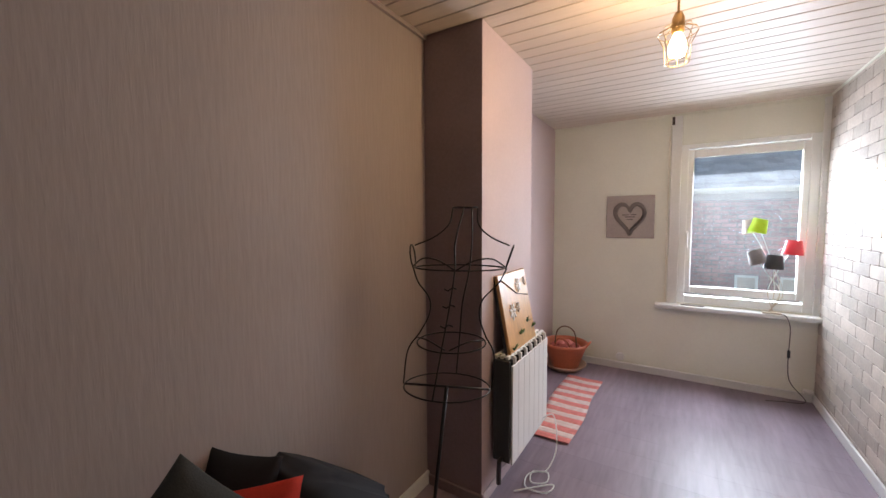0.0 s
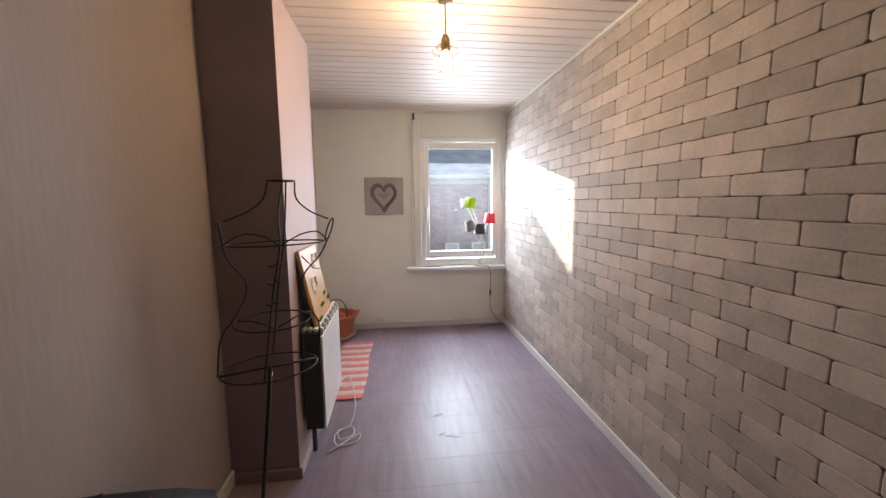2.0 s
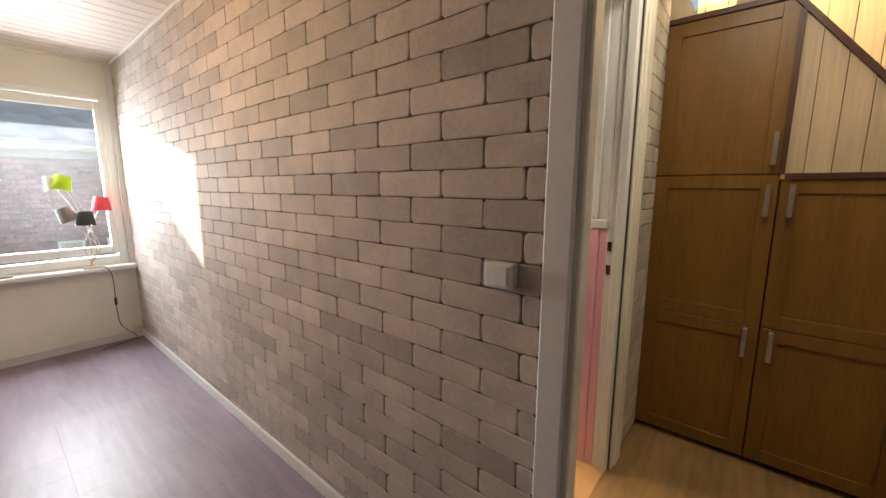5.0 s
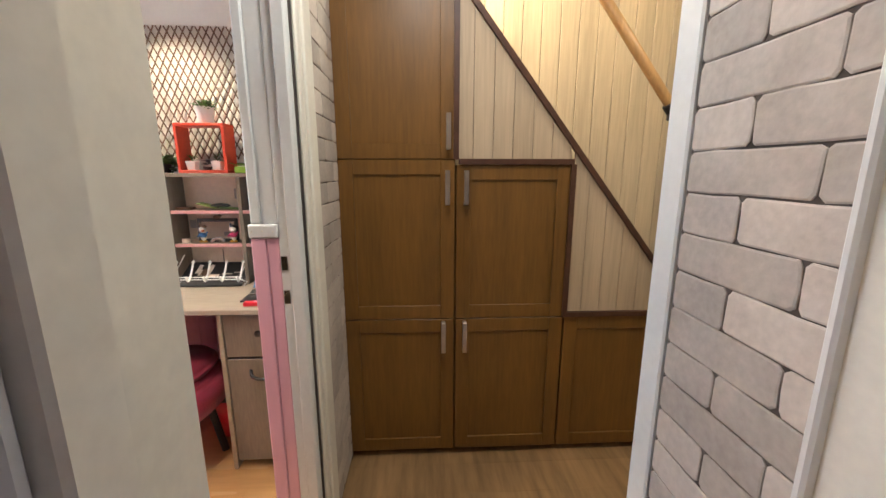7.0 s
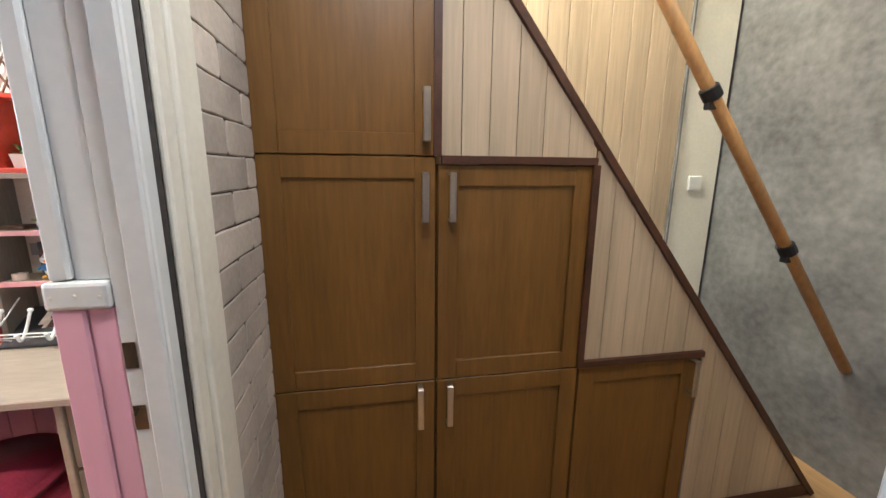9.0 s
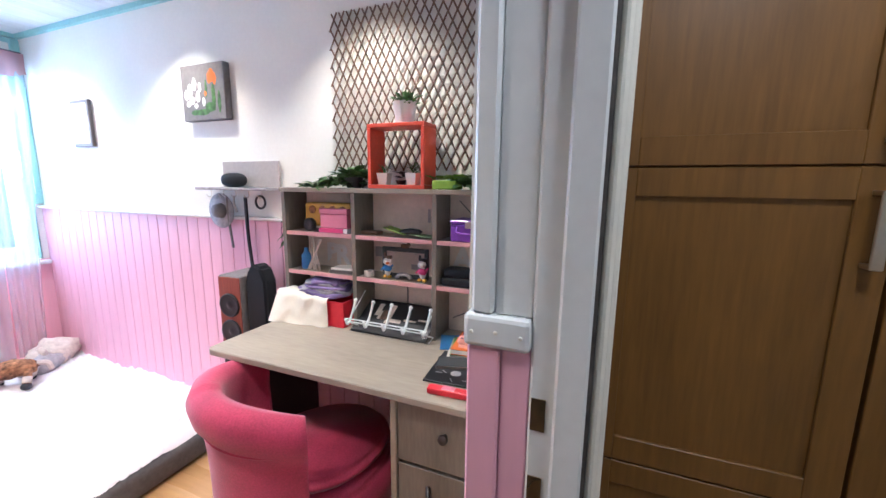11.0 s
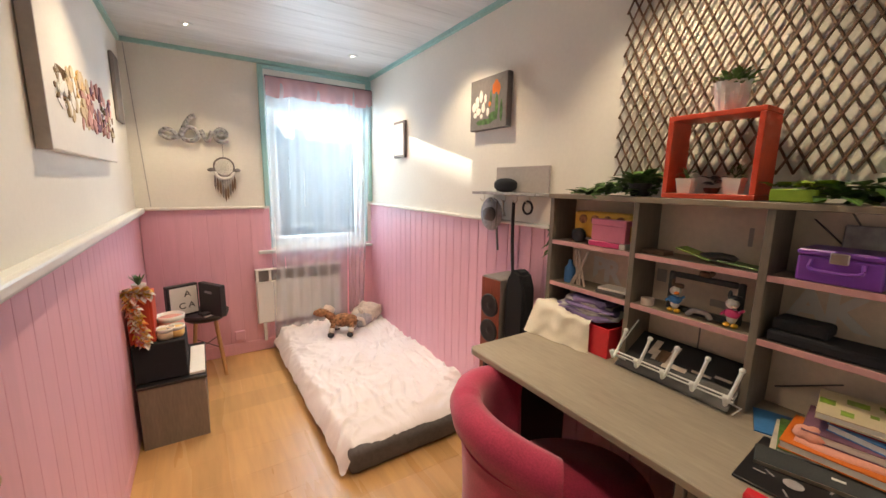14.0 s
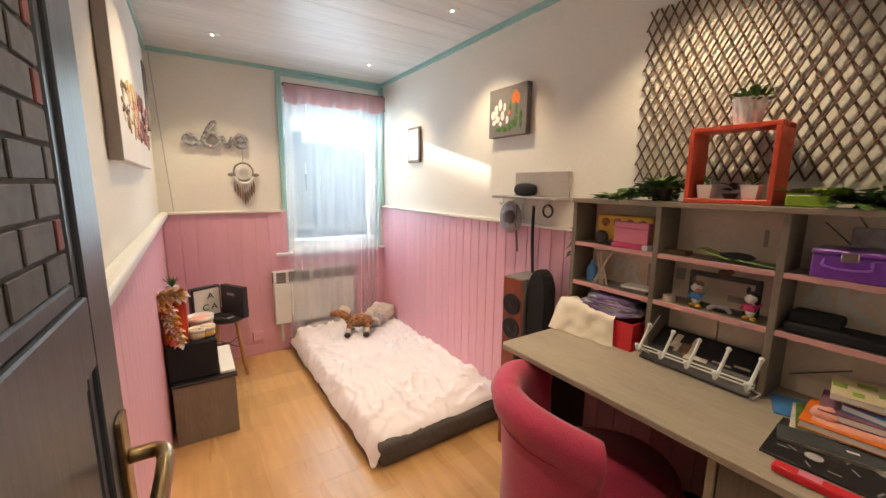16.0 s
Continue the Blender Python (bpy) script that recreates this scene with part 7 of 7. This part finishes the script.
own = prism([(-6.0, -3.0), (-0.56, -3.0), (-0.56, 3.27), (-6.0, -0.08)], 9.15, 9.4, "y")
part("wall", own, "extbrick", gb)

dk2 = thing("dark_house", "dark brick terrace house with a sloping slate roof across the street", "house", kind="structure")
# the unseen level top and left end are set to shape the sun's streak
own = prism([(-5.6, -3), (4.6, -3), (4.6, 2.6), (4.0, 2.8), (3.2, 3.4), (2.4, 4.6), (1.1, 5.62), (-5.6, 5.62)], 19, 24, "y")
part("wall", own, "slate", dk2)
for x in (-5.2, -3.3, -1, 1.0):
    for z in (-1.6, 0.6):
        w_ = part("window", box(x, x + 0.9, 18.95, 18.998, z, z + 1.4), "paper", dk2, "white framed window")
        part("pane", box(x + 0.08, x + 0.82, 18.93, 18.949, z + 0.08, z + 1.32), "extdark", w_)
ch2 = thing("cream_house", "cream rendered corner house with mansard roof and dormers", "house", kind="structure")
part("wall", box(6.5, 26, 34, 42, -3, 2.75), "render", ch2)
part("cornice", box(6.3, 26.2, 33.6, 34, 2.75, 3.0, 0.04), "paper", ch2, "white cornice")
own = prism([(6.5, 3.0), (26, 3.0), (25, 4.7), (7.3, 4.7)], 34.2, 41, "y")
part("roof", own, "slate", ch2, "slate mansard roof")
part("chimney", box(8.9, 9.9, 34.6, 36, 4.3, 5.6, 0.03), "slate", ch2, "grey chimney stack")
for k in range(7):
    x = 7.1 + k * 2.5
    d_ = part("dormer", box(x, x + 1.5, 33.8, 35, 3.05, 4.5, 0.03), "paper", ch2, "white dormer")
    part("pane", box(x + 0.35, x + 1.15, 33.77, 33.799, 3.3, 4.2), "slate", d_)
    for z in (-2.2, 0.4):
        w_ = part("window", box(x, x + 1.4, 33.95, 33.998, z, z + 1.9), "paper", ch2, "white framed window")
        part("pane", box(x + 0.25, x + 1.15, 33.92, 33.949, z + 0.2, z + 1.7), "extdark", w_)
cr = thing("parked_car", "white estate car parked across the street", "car", (7.3, 27.5, -3.0), 15)
own = prism([(-2.1, 0.3), (2.1, 0.3), (2.15, 0.75), (1.5, 0.92), (0.9, 1.42), (-1.2, 1.45), (-1.8, 0.98), (-2.15, 0.85)], -0.85, 0.85, "y")
bmesh.ops.bevel(own, geom=own.edges[:], offset=0.06, segments=2, affect="EDGES")
part("body", own, "pvc", cr, smooth=False)
part("side_glass", prism([(-1.15, 0.98), (1.1, 0.98), (0.8, 1.34), (-1.05, 1.36)], -0.87, -0.852, "y"), "extdark", cr, "dark side windows")
for x in (-1.35, 1.35):
    wh = part("wheel", moved(lathe([(0.001, -0.1), (0.32, -0.1), (0.33, 0.1), (0.001, 0.1)], 20), Matrix.Translation((x, -0.78, 0.32)) @ Matrix.Rotation(math.pi / 2, 4, "X")), "black", cr, smooth=False)
    part("rim", moved(lathe([(0.001, 0), (0.2, 0.0), (0.2, 0.02), (0.001, 0.03)], 14), Matrix.Translation((x, -0.885, 0.32)) @ Matrix.Rotation(math.pi / 2, 4, "X")), "nickel", wh, "alloy rim")
dt = thing("bare_tree", "dark conifer shape beside the dark house", "tree", (3.2, 17.5, -3.0))
part("trunk", lathe([(0.16, 0), (0.09, 5.0), (0.03, 7.2)], 9), "willow", dt)
rng = random.Random(17)
own = bmesh.new()
for k in range(500):
    h_ = rng.uniform(1.6, 7.5)
    rr = (7.7 - h_) * 0.16 * rng.uniform(0.4, 1.1)
    a = rng.uniform(0, 6.28)
    leafy(own, (rr * math.cos(a), rr * math.sin(a), h_), (math.cos(a), math.sin(a), 0.2), 0.3, 0.16)
part("crown", own, "leaf", dt)

# ---- floors, boards and bricks, piece by piece ----
SHARED = {}


def plank_mesh(w, d, h, material, key, bevel=0.0004):
    k = (round(w, 3), round(d, 3), round(h, 3), key, material)
    if k not in SHARED:
        SHARED[k] = link_mesh(key, box(0, w, 0, d, 0, h, bevel), material)
    return SHARED[k]


def lay(parent, name, material, x0, x1, y0, y1, wide, long_, along, seed):
    rng_ = random.Random(seed)
    a0, a1, b0, b1 = (x0, x1, y0, y1) if along == "x" else (y0, y1, x0, x1)
    b = b0
    while b < b1 - 0.005:
        bw = min(wide, b1 - b)
        a = a0 - rng_.choice((0.0, 0.31, 0.62, 0.93)) * long_
        while a < a1 - 0.005:
            s, e = max(a, a0), min(a + long_, a1)
            if e - s > 0.02:
                l, w = e - s - 0.0003, bw - 0.0003
                me = plank_mesh(*((l, w) if along == "x" else (w, l)), 0.008, material, name)
                ob = new(name, me)
                ob.parent = parent
                ob.matrix_basis = Matrix.Translation((s, b, -0.008) if along == "x" else (b, s, -0.008))
            a += long_
        b += bw


lay(floor1, "plank", "floor1", XL, XB, -1.7, YW, 0.192, 1.28, "x", 1)
lay(floor1, "plank", "floor1", XB + 0.0005, XP, -0.33, 0.36, 0.192, 0.7, "y", 6)
lay(floor2, "plank", "floor2", XP, XD, 0.50, YP, 0.192, 1.28, "x", 2)
lay(floor3, "plank", "floor3", XP + 0.0005, 3.6, -1.72, 0.4995, 0.16, 1.2, "y", 3)


def boards(parent, along, fixed, a0, a1, z0, z1, wide, side, gap=0.0032):
    a = a0
    while a < a1 - 0.01:
        w = min(wide, a1 - a) - gap
        k = ("b", round(w, 3), round(z1 - z0, 3), along)
        if k not in SHARED:
            SHARED[k] = link_mesh("board", box(0, w, -0.007, 0, 0, z1 - z0, 0.0016) if along == "x" else box(-0.007, 0, 0, w, 0, z1 - z0, 0.0016), "pinkboard")
        ob = new("board", SHARED[k])
        ob.parent = parent
        ob.matrix_basis = Matrix.Translation((a + 0.0016, fixed, z0) if along == "x" else (fixed + (0 if side < 0 else 0.007), a + 0.0016, z0))
        a += wide


wn_ = thing("wainscot", "pink painted tongue and groove boards on the east wall", "wainscot", kind="structure")
part("backing", box(XD - 0.003, XD - 0.0005, 0.64, YP, 0.0, 1.125), "pinkback", wn_)
boards(wn_, "y", XD - 0.0032, 0.64, YP, 0.0, 1.125, 0.0785, -1)
wn_ = thing("wainscot", "pink painted tongue and groove boards on the west wall", "wainscot", kind="structure")
part("backing", box(XP + 0.0005, XP + 0.003, 0.66, YP, 0.0, 1.085), "pinkback", wn_)
boards(wn_, "y", XP + 0.0032, 0.66, YP, 0.0, 1.085, 0.092, 1, 0.0006)
wn_ = thing("wainscot", "pink painted boards under and beside the window", "wainscot", kind="structure")
part("backing", box(XP + 0.012, 2.39, YP - 0.003, YP - 0.0005, 0.0, 1.105), "pinkback", wn_)
part("backing", box(2.39, XD - 0.011, YP - 0.003, YP - 0.0005, 0.0, 0.795), "pinkback", wn_)
boards(wn_, "x", YP - 0.0032, XP + 0.0125, 2.39, 0.0, 1.105, 0.092, -1, 0.0004)
boards(wn_, "x", YP - 0.0032, 2.39, XD - 0.011, 0.0, 0.795, 0.092, -1, 0.0004)


def brick_shape(w, h, seed):
    """A worn flat brick in the plane x = 0 that stands out along -x; y along the wall."""
    rng_ = random.Random(seed)
    outline = []
    c = min(0.007, w * 0.2)
    nx_ = max(int(w / 0.05), 1)
    for i in range(nx_ + 1):
        outline.append((c + (w - 2 * c) * i / nx_, 0))
    outline += [(w, c), (w, h / 2), (w, h - c)]
    for i in range(nx_ + 1):
        outline.append((w - c - (w - 2 * c) * i / nx_, h))
    outline += [(0, h - c), (0, h / 2), (0, c)]
    outline = [(y + rng_.uniform(-0.0016, 0.0016), z + rng_.uniform(-0.0014, 0.0014)) for y, z in outline]
    own_ = bmesh.new()
    cy, cz = w / 2, h / 2
    back = [own_.verts.new((0, y, z)) for y, z in outline]
    mid = [own_.verts.new((-0.0022, y, z)) for y, z in outline]
    front = [own_.verts.new((-0.0036, y + math.copysign(0.003, cy - y), z + math.copysign(0.003, cz - z))) for y, z in outline]
    for a_, b_ in ((back, mid), (mid, front)):
        for i in range(len(outline)):
            j = (i + 1) % len(outline)
            own_.faces.new((a_[i], b_[i], b_[j], a_[j]))
    own_.faces.new(front)
    bmesh.ops.recalc_face_normals(own_, faces=own_.faces)
    return own_


CO, LB, JT = 0.0727, 0.2455, 0.0034
ZR = 1.3235 - 18 * CO


def brick_wall(parent, m4, s0, s1, z0, z1, phase, near, seed, cut=None):
    """Courses of bricks over s0..s1 along the wall; m4 takes the shape from the plane x = 0 to the wall."""
    stuff = bmesh.new()
    rng_ = random.Random(seed)
    k = 0
    z = ZR
    while z < z1:
        za, zb = max(z, z0), min(z + CO, z1)
        off = (phase if (k - 18) % 2 == 0 else phase - 0.112)
        s = off - LB * 40
        while s < s1:
            a_, b_ = max(s, s0), min(s + LB, s1)
            if b_ - a_ > 0.02 and zb - za > 0.015 and not (cut and cut(a_, b_, za, zb)):
                w, h = b_ - a_ - JT, zb - za - JT * 0.75
                v = rng_.randrange(9)
                key = ("k", round(w, 3), round(h, 3), v)
                if a_ < near:
                    if key not in SHARED:
                        SHARED[key] = link_mesh("brick", brick_shape(w, h, v), "brick")
                    ob = new("brick", SHARED[key])
                    ob.parent = parent
                    ob.matrix_basis = m4 @ Matrix.Translation((0, a_ + JT / 2, za + JT * 0.4))
                else:
                    merge(stuff, moved(brick_shape(w, h, v), m4 @ Matrix.Translation((0, a_ + JT / 2, za + JT * 0.4))))
            s += LB
        z += CO
        k += 1
    if len(stuff.verts):
        tagged(part("bricks", stuff, "brick", parent), kind="stuff")
    else:
        stuff.free()


wb = bpy.data.objects["wall_brick"]
brick_wall(wb, Matrix.Translation((XB - 0.0017, 0, 0)), 0.427, YW - 0.001, 0.066, H1 - 0.002, 0.587, 2.75, 1)
brick_wall(wb, Matrix.Translation((XB - 0.0017, 0, 0)), -1.69, -0.397, 0.0, H1, 0.587, -9, 2)
whs = bpy.data.objects["hall_south_wall"]
brick_wall(whs, Matrix.Translation((0, -0.335 + 0.0004, 0)) @ Matrix.Rotation(-math.pi / 2, 4, "Z"), XP + 0.016, 1.918, 0.0, 2.3, 1.79, 9, 3)
whn = bpy.data.objects["hall_north_wall"]
brick_wall(whn, Matrix.Translation((0, 0.4876, 0)) @ Matrix.Rotation(math.pi / 2, 4, "Z"), -2.782, -2.454, 0.0, 2.3, -2.6, 9, 4)
